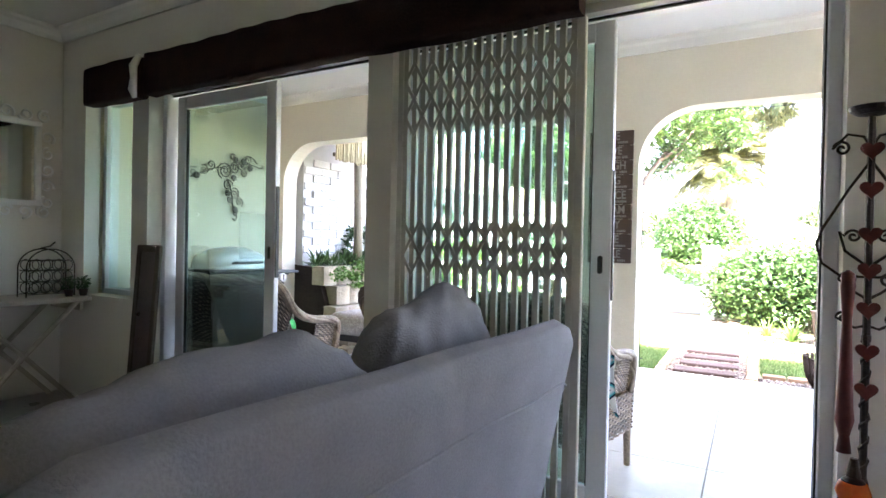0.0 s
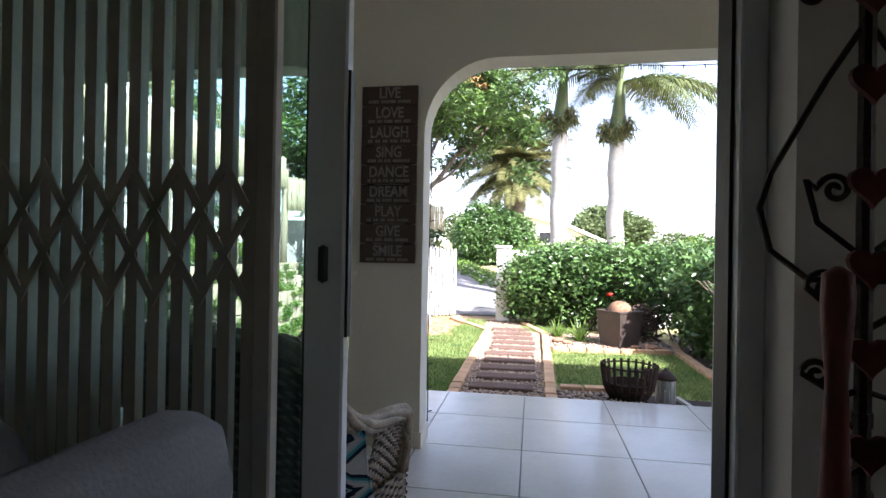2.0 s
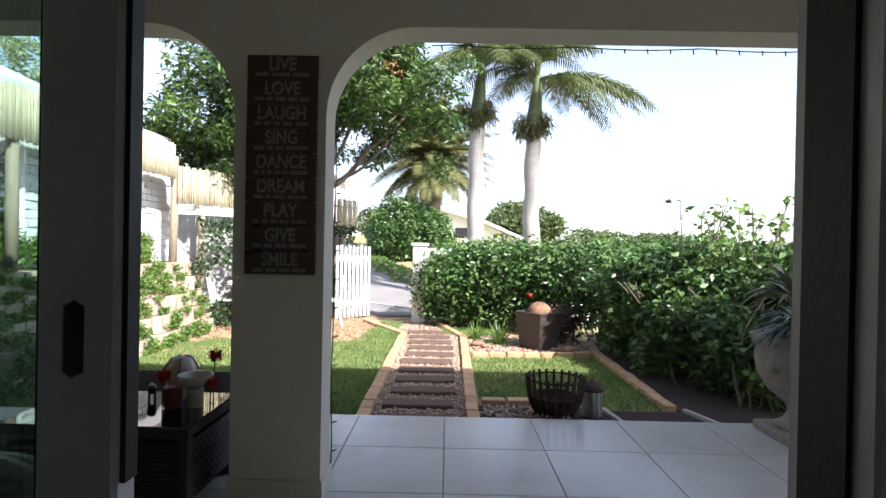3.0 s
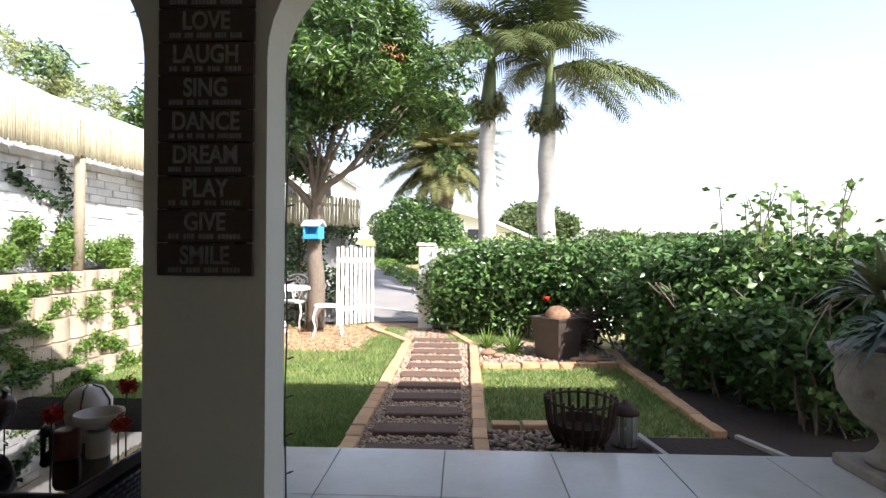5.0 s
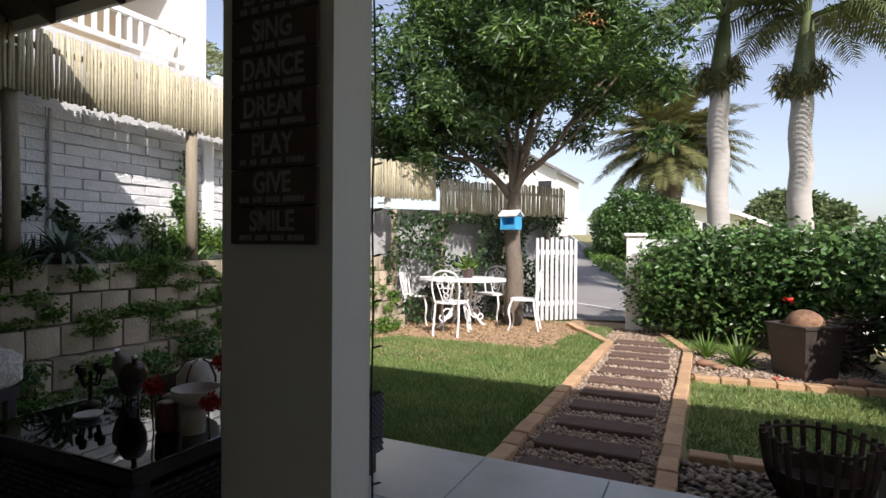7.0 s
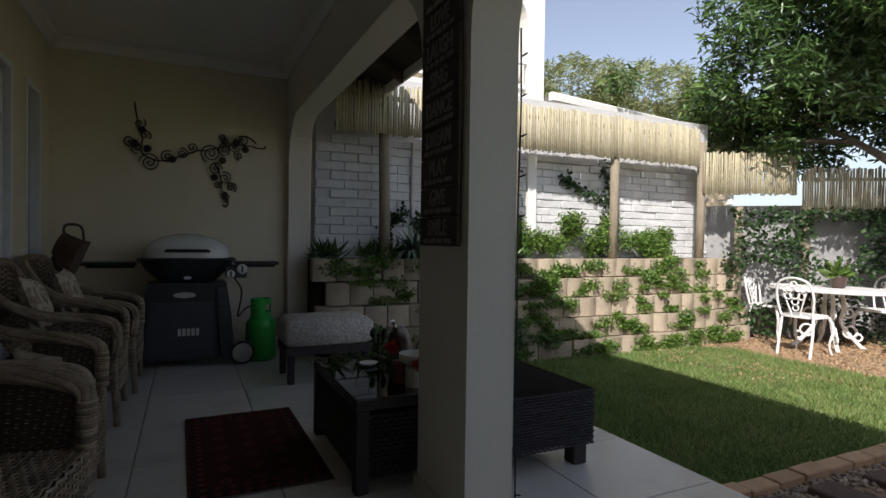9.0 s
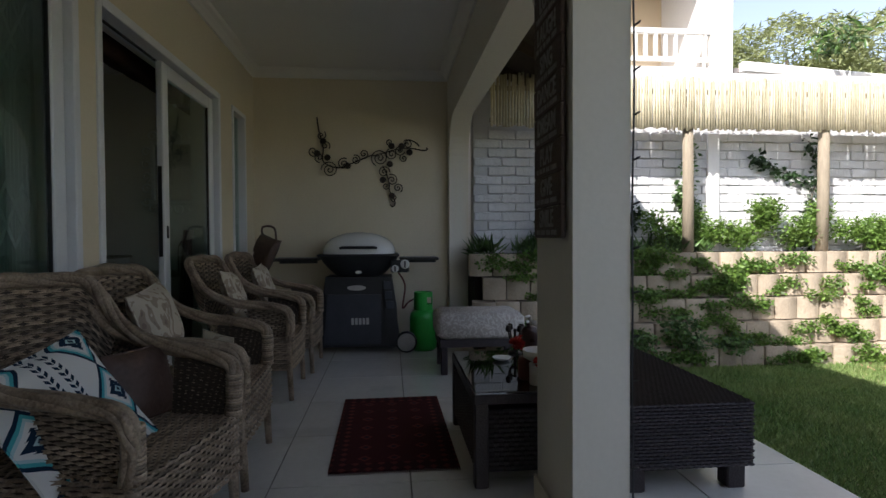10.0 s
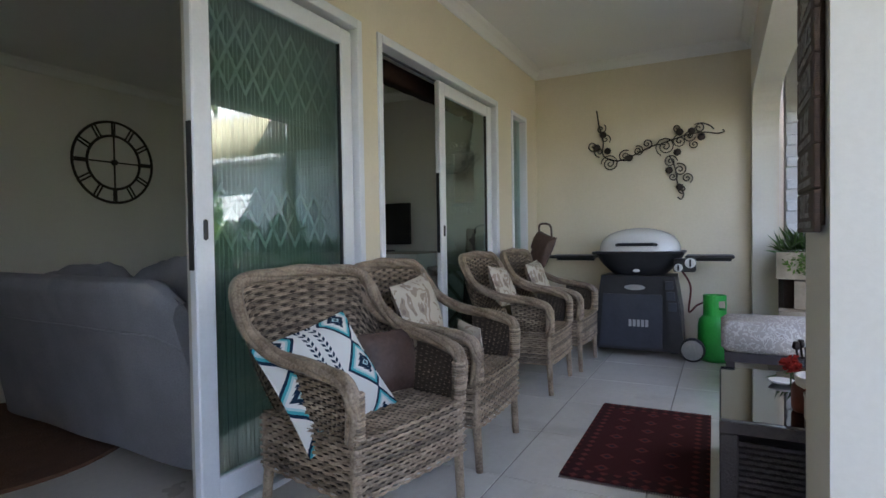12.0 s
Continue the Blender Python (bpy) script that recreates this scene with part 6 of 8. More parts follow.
brick_row((-0.625, 6.03), (-0.63, 10.15))
brick_row((-0.63, 10.17), (-1.40, 11.55))
brick_row((0.215, 6.03), (0.245, 10.0))
brick_row((0.245, 10.02), (-0.10, 11.2))
brick_row((0.30, 6.76), (0.95, 6.80))
brick_row((0.31, 8.76), (1.78, 8.90))
brick_row((1.86, 6.66), (1.88, 9.05))
strip = thing("bed_edging", "thin pale concrete edging strip in the soil", "edging", kind="structure")
part("strip", B(-0.02, 0.02, -0.27, 0.27, 0, 0.03, bev=0.004), M["concrete"], strip, at=pose(1.335, 6.37, ZG + 0.006, 0, 0, 8))
part("strip", B(-0.02, 0.02, -0.20, 0.20, 0, 0.03, bev=0.004), M["concrete"], strip, at=pose(2.02, 6.44, ZG + 0.010, 0, 0, 18))

slp = mesh_of("plank", Shape().box(-0.29, 0.29, -0.095, 0.095, 0, 0.05, bev=0.008), M["sleeper"])
for i in range(11):
    s = thing("path_sleeper", "weathered brown sleeper set across the gravel path", "sleeper", group="path sleepers", at=pose(-0.205 + rng.uniform(-0.015, 0.015) - 0.04 * max(0, i - 8), 6.22 + 0.41 * i, ZG, rng.uniform(-0.5, 0.5), 0, rng.uniform(-1.5, 1.5)))
    part("plank", slp, None, s)


def pebbles(name, regions, n, r0, r1, z, mat, seed, label):
    r = np.random.default_rng(seed)
    base = np.array([(1, 0, 0), (0, 1, 0), (-1, 0, 0), (0, -1, 0), (0, 0, 1), (0.5, 0.5, -0.7)], float)
    fc = np.array([(0, 1, 4), (1, 2, 4), (2, 3, 4), (3, 0, 4), (1, 0, 5), (2, 1, 5), (3, 2, 5), (0, 3, 5)])
    vs, fs = [], []
    area = [(b - a) * (d - c) for a, b, c, d in regions]
    pick = r.choice(len(regions), n, p=np.array(area) / sum(area))
    for k in range(n):
        a, b, c, d = regions[pick[k]]
        t = r.uniform(0, 6.3)
        s = r.uniform(r0, r1) * np.array([1, r.uniform(0.6, 0.9), r.uniform(0.4, 0.7)])
        v = base * s * (1 + 0.25 * r.normal(size=(6, 1)))
        ct, st = math.cos(t), math.sin(t)
        v = v @ np.array([[ct, st, 0], [-st, ct, 0], [0, 0, 1]])
        vs.append(v + [r.uniform(a, b), r.uniform(c, d), z + s[2] * 0.5])
        fs.append(fc + 6 * k)
    ob = new(name, fast_mesh(name, np.concatenate(vs), np.concatenate(fs), M[mat]))
    for p in ob.data.polygons:
        p.use_smooth = True
    return tagged(ob, label, "gravel", kind="stuff")


pebbles("path_gravel", [(-0.57, 0.16, 6.02, 10.3)], 5200, 0.012, 0.026, ZG + 0.012, "pebble", 2, "mixed brown and cream gravel between the sleepers")
pebbles("path_gravel_far", [(-0.95, 0.05, 10.3, 11.6)], 1200, 0.012, 0.026, ZG + 0.012, "pebble", 21, "mixed pale gravel at the end of the path")
pebbles("bed_gravel", [(0.30, 1.9, 8.95, 10.2), (0.28, 1.0, 6.03, 6.70)], 2600, 0.015, 0.034, ZG + 0.010, "pebble", 3, "mixed pebbles in the planted bed")
pebbles("leaf_litter", [(-3.5, -1.1, 9.0, 11.9), (-3.4, -1.9, 8.3, 9.0)], 3600, 0.012, 0.03, ZG + 0.002, "litter", 5, "dry fallen leaves and chips on the soil")

# grass blades
def grass(name, regions, n, h0, h1, seed, label):
    r = np.random.default_rng(seed)
    area = np.array([(b - a) * (d - c) for a, b, c, d in regions])
    pick = r.choice(len(regions), n, p=area / area.sum())
    R = np.array(regions)[pick]
    p = np.stack([r.uniform(R[:, 0], R[:, 1]), r.uniform(R[:, 2], R[:, 3]), np.full(n, ZG)], 1)
    a = r.uniform(0, 6.3, n)
    w = r.uniform(0.003, 0.007, n)
    h = r.uniform(h0, h1, n)
    side = np.stack([np.cos(a), np.sin(a), 0 * a], 1) * w[:, None]
    tip = p + np.stack([r.normal(0, 0.02, n), r.normal(0, 0.02, n), h], 1)
    v = np.stack([p - side, p + side, tip], 1).reshape(-1, 3)
    f = np.arange(3 * n).reshape(-1, 3)
    return tagged(new(name, fast_mesh(name, v, f, M["grass"])), label, "grass", kind="stuff")


grass("lawn_grass", [(-3.45, -0.68, 6.02, 7.9), (-3.45, -0.68, 6.02, 7.9), (-3.45, -0.68, 7.9, 9.0), (-1.3, -0.68, 9.0, 9.8), (-3.45, -3.0, 9.0, 9.3), (0.30, 1.30, 6.85, 8.68), (1.30, 1.80, 6.66, 8.75)], 90000, 0.02, 0.05, 4, "short mown green lawn grass")
grass("lawn_grass_far", [(-1.2, -0.7, 9.8, 10.6), (-3.2, -1.0, 9.0, 9.5), (-1.1, -0.75, 10.4, 11.5), (-0.1, 0.9, 10.2, 10.9)], 14000, 0.03, 0.07, 6, "thinner grass near the gate")

# ---- retaining wall, white wall, reed screens ----
ret = thing("retaining_wall", "tan concrete block retaining wall overgrown with creepers", "retaining wall", kind="structure")
bl = []
for i in range(9):
    t = -0.105 + 0.21 * i / 8
    bl.append((0.035 * math.cos(math.pi * t / 0.23), t))
outline = [(-0.16, -0.09)] + [(0.02 + a, b) for a, b in bl] + [(-0.16, 0.09)]
block_me = mesh_of("block", Shape().slab(outline, 0, 0.20, "xy"), M["block"])
for row in range(5):
    for i in range(25):
        y = 4.95 + i * 0.222 + (0.11 if row % 2 else 0)
        bend = -0.06 * max(0, y - 9.3) ** 1.5
        part("block", block_me, None, ret, at=pose(-3.50 - 0.085 * row + bend + rng.uniform(-0.012, 0.012), y, ZG - 0.02 + 0.212 * row, rng.uniform(-1, 1), rng.uniform(-1, 1), rng.uniform(-3, 3)))
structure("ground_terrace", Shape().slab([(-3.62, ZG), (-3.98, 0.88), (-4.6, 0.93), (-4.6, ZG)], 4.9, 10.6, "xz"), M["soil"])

wall = thing("wall_garden_west", "white painted split-block boundary wall", "wall", kind="structure")
XB = -4.24
part("core", B(XB - 0.2, XB, 4.95, 10.4, 0.7, 2.75), M["mortar"], wall)
bricks = [mesh_of("brick", Shape().box(0, 0.015 + 0.008 * k, -0.138, 0.138, 0.002, 0.088, bev=0.008), M["brick"]) for k in range(3)]
for row in range(14):
    for i in range(19):
        part("brick", bricks[int(rng.integers(3))], None, wall, at=pose(XB, 5.09 + 0.28 * i + (0.14 if row % 2 else 0), 0.86 + row * 0.09, rng.uniform(-0.5, 0.5), rng.uniform(-2.5, 2.5), rng.uniform(-1.0, 1.0)))
for y in (5.56, 7.02, 8.43, 9.9):
    p = thing("wall_post", "round weathered timber post holding the reed screen", "post", group="screen posts", at=pose(-3.93, y, 0.86, rng.uniform(-1, 1), rng.uniform(-1, 1), 0))
    part("pole", Shape().tube([(0, 0, 0), (0.004, 0.003, 0.6), (-0.003, 0, 1.55)], [0.056, 0.053, 0.05], 12), M["wood"], p, smooth=True)
pipe = thing("wall_conduit", "thin grey pipe fixed down the white wall", "pipe", group="wall pipes")
part("tube", Shape().tube([(XB + 0.04, 5.95, 0.9), (XB + 0.04, 5.95, 2.1)], 0.016, 8), M["steel"], pipe)
pipe2 = thing("wall_pier", "narrow white painted pier on the wall", "pier")
part("shaft", B(XB + 0.03, XB + 0.06, 7.38, 7.50, 0.9, 2.1), M["white"], pipe2)

reeds = [mesh_of("reed", Shape().tube([(0, 0, 0), (0.002 * (k - 1), 0.002, 0.22), (0, -0.001 * k, 0.415 + 0.012 * k)], [0.0135, 0.0125, 0.0125], 7), M["reed"], True) for k in range(3)]


def reed_screen(a, b, z0, scale, label):
    s = thing("reed_screen", label, "reed screen", group="reed screens")
    a, b = Vector(a), Vector(b)
    n = int((b - a).length / 0.0275)
    for i in range(n):
        p = a.lerp(b, (i + 0.5) / n)
        part("reed", reeds[int(rng.integers(3))], None, s, at=pose(p.x + rng.uniform(-0.004, 0.004), p.y, z0 + rng.uniform(-0.02, 0.012), rng.uniform(-1.2, 1.2), rng.uniform(-1.2, 1.2), rng.uniform(0, 360)) @ Matrix.Diagonal((1, 1, scale, 1)))
    d = (b - a)
    nrm = Vector((-d.y, d.x)).normalized() * 0.03
    ang = math.degrees(math.atan2(d.y, d.x))
    for z in (z0 + 0.06, z0 + 0.32 * scale):
        part("rail", Shape().box(0, d.length, -0.014, 0.014, -0.02, 0.02), M["wood"], s, at=pose(a.x + nrm.x, a.y + nrm.y, z, 0, 0, ang))


reed_screen((-3.86, 5.05), (-3.86, 9.80), 2.09, 1.12, "sunlit band of dry reeds above the white wall")
reed_screen((-3.86, 9.86), (-3.30, 10.9), 1.74, 1.25, "shaded reed band stepping down at the corner")
reed_screen((-3.26, 10.95), (-1.82, 13.0), 1.50, 1.35, "shaded reed band above the ivy wall")
wn = thing("wall_garden_north", "grey plastered boundary wall behind the tree", "wall", kind="structure")
part("core", Shape().slab([(-4.35, 10.3), (-3.45, 11.25), (-2.05, 13.15), (-2.2, 13.3), (-3.6, 11.45), (-4.45, 10.5)], ZG - 0.05, 1.62, "xy"), M["greyplaster"], wn)
for x, y in ((-3.72, 10.35), (-3.22, 11.0), (-2.62, 11.95), (-2.05, 12.8)):
    p = thing("wall_post", "round weathered timber post holding the reed screen", "post", group="screen posts", at=pose(x - 0.05, y + 0.06, ZG, rng.uniform(-1, 1), rng.uniform(-1, 1), 0))
    part("pole", Shape().tube([(0, 0, 0), (0.004, 0.003, 0.9), (-0.003, 0, 1.72)], [0.056, 0.053, 0.05], 12), M["wood"], p, smooth=True)
wl = thing("wall_lamp", "small white square lamp on the corner wall", "lamp")
part("shade", B(-3.80, -3.72, 10.2, 10.28, 1.60, 1.74, bev=0.008), M["white"], wl)
part("bracket", B(-3.92, -3.80, 10.23, 10.25, 1.66, 1.68), M["steel"], wl)


def plant_mass(name, label, pts_fn, size, mat, cat, seed, aspect=0.45, droop=0.2, kind=""):
    v, f = leaves(pts_fn, size, droop=droop, aspect=aspect, seed=seed)
    return tagged(new(name, fast_mesh(name, v, f, M[mat])), label, cat, kind=kind)


# creepers on the blocks, shrubs on the terrace, ivy on the walls
r8 = np.random.default_rng(8)
bl = []
for k in range(130):
    y = r8.uniform(5.0, 10.2)
    row = r8.integers(0, 5)
    bl.append((-3.43 - 0.085 * row - 0.06 * max(0, y - 9.3) ** 1.5, y, ZG + 0.212 * row + r8.uniform(0.0, 0.22), 0.06, r8.uniform(0.08, 0.24), r8.uniform(0.04, 0.09)))
plant_mass("wall_creeper", "small-leaved green creeper growing over the blocks", blob_points(bl, 26000, 9, 0.1), 0.034, "leafbright", "creeper", 9, 0.6, kind="stuff")
bl = [(-3.42, r8.uniform(5.0, 7.6), ZG + r8.uniform(0.02, 0.4), 0.10, 0.2, 0.10) for k in range(12)]
plant_mass("wall_creeper_dark", "dark green creeper at the foot of the blocks", blob_points(bl, 3200, 19, 0.1), 0.04, "leafhedge", "creeper", 19, 0.6, kind="stuff")
bl = []
for k in range(34):
    y = r8.uniform(6.7, 9.7)
    bl.append((-4.02 + r8.uniform(-0.1, 0.05), y, 0.98 + r8.uniform(0, 0.42) * (0.4 + 0.6 * abs(math.sin(1.7 * y))), 0.10, 0.16, 0.14))
plant_mass("terrace_shrubs", "bright green shrubs along the foot of the white wall", blob_points(bl, 13000, 12, 0.05), 0.042, "leafbright", "shrub", 12, 0.45, -0.2, kind="stuff")
v0, f0 = [], []
for k in range(42):
    y = r8.uniform(4.9, 7.4)
    x = -3.98 + r8.uniform(-0.1, 0.08)
    n = 16
    c = np.repeat(np.array([[x, y, 0.90]]), n, 0) + r8.normal(0, 0.02, (n, 3)) * [1, 1, 0]
    v, f = leaves(c, 0.18, droop=-1.5, aspect=0.07, seed=100 + k)
    f0.append(f + sum(len(a) for a in v0))
    v0.append(v)
tagged(new("strap_grass", fast_mesh("strap_grass", np.concatenate(v0), np.concatenate(f0), M["leafhedge"])), "tufts of dark strap-leaved grass on the terrace", "grass", kind="stuff")


def climber(name, label, paths, mat, seed, x_of):
    """Creeping stems with leaves close on a wall."""
    o = thing(name, label, "climber", group="wall climbers")
    r = np.random.default_rng(seed)
    pts, s = [], Shape()
    for path in paths:
        q = smooth_path([(x_of(y, z), y, z) for y, z in path], 24)
        s.tube(q, 0.005, 5)
        for p in q:
            for _ in range(9):
                pts.append((p.x + r.uniform(0.0, 0.05), p.y + r.normal(0, 0.035), p.z + r.normal(0, 0.035)))
    part("stems", s, M["bark"], o)
    v, f = leaves(np.array(pts), 0.055, droop=0.1, aspect=0.6, seed=seed)
    part("leaves", fast_mesh("leaves", v, f, M[mat]), None, o)


onwall = lambda y, z: XB + 0.045
climber("wall_climber", "dark climber on the white wall", [[(7.15, 0.9), (7.2, 1.3), (7.12, 1.6), (7.2, 1.95)], [(7.2, 1.35), (7.05, 1.45)]], "leafhedge", 31, onwall)
climber("wall_climber", "dark climber reaching up to the reeds", [[(8.55, 0.9), (8.5, 1.3), (8.6, 1.7), (8.5, 2.05)], [(8.55, 1.6), (8.1, 1.75), (7.9, 1.85)], [(8.5, 1.2), (8.3, 1.0)]], "leafdark", 32, onwall)
climber("wall_climber", "leafy climber low on the white wall", [[(6.15, 0.95), (6.3, 1.15), (6.6, 1.3), (6.55, 1.2)], [(6.2, 1.05), (6.0, 1.3)], [(5.6, 0.95), (5.7, 1.25), (5.85, 1.35)]], "leafdark", 33, onwall)
o = thing("wall_climber", "dark ivy spread over the corner wall behind the table", "climber", group="wall climbers")
pt = []
for k in range(6500):
    t = r8.random() ** 0.9
    x, y = -4.0 + 1.95 * t, 10.35 + 2.6 * t
    z = ZG + r8.random() ** 0.75 * 1.68
    if math.sin(5 * t * 3 + 4 * z) + math.sin(13 * t - 6 * z) > -0.5:
        pt.append((x + r8.uniform(0.16, 0.28), y + r8.uniform(-0.3, -0.18), z))
v, f = leaves(np.array(pt), 0.07, droop=0.3, aspect=0.6, seed=34)
part("leaves", fast_mesh("leaves", v, f, M["leafdark"]), None, o)
al = rosette("aloe_plant", "large drooping aloe on the terrace wall", -3.70, 5.78, 0.93, 54, 0.46, 0.026, 1.15, "succulent", 7, 1.0, group="aloes")


# ---- hedge and bed plants ----
hb = []
for k in range(46):
    t = k / 45
    x = -0.15 + 3.4 * t
    y = 11.35 - 1.5 * t - 3.1 * max(0, t - 0.45) ** 1.4
    hb.append((x + r8.uniform(-0.1, 0.1), y + r8.uniform(-0.1, 0.25), 0.42 + r8.uniform(-0.05, 0.25) + 0.15 * t, 0.42, 0.42, 0.55 + 0.12 * r8.random()))
    hb.append((x + 0.35 * t + r8.uniform(-0.1, 0.2), y + 0.35, 0.75 + r8.uniform(-0.05, 0.2) + 0.15 * t, 0.35, 0.35, 0.38))
hedge = thing("hedge", "dense green hibiscus hedge with red flowers", "hedge")
hp = blob_points(hb, 42000, 14, 0.5)
hp = hp[hp[:, 2] > ZG]
v, f = leaves(hp, 0.085, droop=0.25, aspect=0.55, seed=15, facing=np.array([-0.15, -0.5, 0.1]))
part("leaves", fast_mesh("leaves", v, f, M["leafhedge"]), None, hedge)
st = Shape()
for k in range(46):
    t = r8.random()
    x, y = 0.0 + 3.3 * t, 11.3 - 1.5 * t - 3.1 * max(0, t - 0.45) ** 1.4
    st.tube(smooth_path([(x, y, ZG), (x + r8.uniform(-0.1, 0.1), y + r8.uniform(-0.15, 0.05), 0.3), (x + r8.uniform(-0.25, 0.25), y + r8.uniform(-0.25, 0.25), 0.85)], 8), [0.014] * 5 + [0.009] * 4, 6)
tagged(part("stem_thicket", st, M["bark"], hedge), kind="stuff")
near = thing("bush", "leggy green bush with bare stems by the urn", "bush")
nb = []
for k in range(11):
    nb.append((2.22 + 0.03 * k, 8.55 - 0.17 * k, 0.45 + 0.06 * (k % 3), 0.27, 0.27, 0.26))
for k in range(12):
    t = k / 11
    x, y = 1.95 + 1.3 * t, 8.75 - 2.1 * t
    nb.append((x + 0.25, y + 0.1, 0.80 + 0.10 * math.sin(4 * k), 0.48, 0.48, 0.34))
    nb.append((x + 0.5, y + 0.2, 1.02 + 0.08 * math.sin(2.7 * k), 0.45, 0.45, 0.28))
    nb.append((x + 0.75 + 0.1 * t, y + 0.6, 0.40, 0.40, 0.4, 0.42))
for k in range(22):
    w = (k + 0.5) / 22
    nb.append((2.18 + 0.85 * w + 0.2 * math.sin(5 * k), 8.75 - 2.05 * w + 0.25 * math.sin(3 * k), 0.12 + 0.16 * (k % 3), 0.30, 0.30, 0.26))
v, f = leaves(blob_points(nb, 48000, 16, 0.3), 0.085, droop=0.3, aspect=0.55, seed=17)
part("leaves", fast_mesh("leaves", v, f, M["leafhedge"]), None, near)
st = Shape()
for k in range(20):
    w = r8.random()
    x, y = 2.05 + 0.5 * w + 0.2 * r8.random(), 8.3 - 1.75 * w + 0.2 * r8.random()
    st.tube(smooth_path([(x, y, ZG), (x + r8.uniform(-0.08, 0.08), y + 0.03, 0.2), (x + r8.uniform(-0.2, 0.25), y + r8.uniform(-0.1, 0.1), 0.5), (x + r8.uniform(-0.3, 0.4), y + r8.uniform(-0.1, 0.2), 0.85)], 12), [0.009] * 6 + [0.006] * 7, 6)
tagged(part("stem_thicket", st, M["bark"], near), kind="stuff")
tall = Shape()
tips = []
for k in range(18):
    x, y = 2.45 + 1.2 * r8.random(), 7.2 + 0.9 * r8.random()
    q = smooth_path([(x, y, 0.9), (x + r8.uniform(-0.06, 0.06), y, 1.3), (x + r8.uniform(-0.12, 0.16), y, 1.45 + 0.36 * r8.random())], 8)
    tall.tube(q, 0.005, 5)
    tips += [(p.x + r8.normal(0, 0.03), p.y + r8.normal(0, 0.03), p.z) for p in q[2:] for _ in range(2)]
tagged(part("shoot_tips", tall, M["bark"], near), kind="stuff")
v, f = leaves(np.array(tips), 0.085, droop=0.0, aspect=0.6, seed=18)
part("shoot_leaves", fast_mesh("shoot_leaves", v, f, M["leafbright"]), None, near)
for x, y, z in ((1.12, 9.70, 0.55),):
    fl = thing("hibiscus_flower", "red hibiscus flower on the hedge", "flower", group="hedge flowers")
    v, f = leaves(np.repeat([[x, y - 0.1, z]], 10, 0), 0.06, droop=0, aspect=0.8, seed=int(z * 100))
    part("petals", fast_mesh("petals", v, f, M["flower"]), None, fl)
rosette("strap_plant", "green strap-leaved plant in the pebble bed", 0.72, 9.55, ZG, 42, 0.5, 0.016, 1.25, "leafbright", 22, 0.6, group="bed plants")
rosette("strap_plant", "green strap-leaved plant in the pebble bed", 0.42, 9.9, ZG, 36, 0.38, 0.014, 1.3, "leafbright", 23, 0.5, group="bed plants")
rosette("strap_plant", "grey succulent rosette among the pebbles", 1.75, 9.2, ZG, 26, 0.14, 0.016, 0.9, "succulent", 24, 0.2, group="bed plants")
rosette("strap_plant", "red bromeliad by the planter", 1.0, 9.02, ZG, 18, 0.11, 0.014, 0.8, "flower", 25, 0.1, group="bed plants")
for x, y, rx in ((1.55, 8.98, 0.10), (1.38, 9.02, 0.07), (0.40, 9.35, 0.08), (0.52, 9.25, 0.06), (1.70, 9.05, 0.06)):
    rk = thing("garden_rock", "rounded brown garden rock", "rock", group="bed rocks")
    s = Shape()

    def rockf(u, v, x=x, y=y, rx=rx):
        th, ph = 2 * math.pi * u, math.pi * v
        w = 1 + 0.14 * math.sin(3 * th + 5 * x) * math.sin(ph)
        return (x + rx * w * math.sin(ph) * math.cos(th), y + rx * 0.75 * w * math.sin(ph) * math.sin(th), ZG + 0.02 + rx * 0.6 * (1 + math.cos(ph)) * 0.75)
    part("stone", s.grid(rockf, 14, 9), M["terracotta"], rk, smooth=True)

pln = thing("square_planter", "dark square planter with a terracotta ball on top", "planter", at=pose(1.22, 9.33, ZG, 0, 0, 38) @ Matrix.Diagonal((0.86, 0.86, 0.97, 1)))
part("body", Shape().add([(-0.20, -0.20, 0), (0.20, -0.20, 0), (0.20, 0.20, 0), (-0.20, 0.20, 0), (-0.25, -0.25, 0.50), (0.25, -0.25, 0.50), (0.25, 0.25, 0.50), (-0.25, 0.25, 0.50)], [(3, 2, 1, 0), (0, 1, 5, 4), (1, 2, 6, 5), (2, 3, 7, 6), (3, 0, 4, 7), (4, 5, 6, 7)]), M["planter"], pln)
part("rim", Shape().box(-0.262, 0.262, -0.262, -0.222, 0.485, 0.515, bev=0.004).box(-0.262, 0.262, 0.222, 0.262, 0.485, 0.515, bev=0.004).box(-0.262, -0.222, -0.222, 0.222, 0.485, 0.515, bev=0.004).box(0.222, 0.262, -0.222, 0.222, 0.485, 0.515, bev=0.004), M["planter"], pln)
ball = thing("stone_ball", "terracotta ball resting in the planter", "ball", at=pose(1.22, 9.33, ZG + 0.42))
part("sphere", Shape().grid(lambda u, v: (0.16 * math.sin(math.pi * v) * math.cos(2 * math.pi * u), 0.16 * math.sin(math.pi * v) * math.sin(2 * math.pi * u), 0.16 * math.cos(math.pi * v) * 0.92 + 0.06), 28, 16), M["mottled"], ball, smooth=True)
dry = plant_mass("dead_foliage", "brown withered foliage behind the planter", blob_points([(1.6, 9.75, 0.15, 0.25, 0.2, 0.28)], 900, 26, 0.1), 0.09, "leather", "shrub", 26, 0.25)


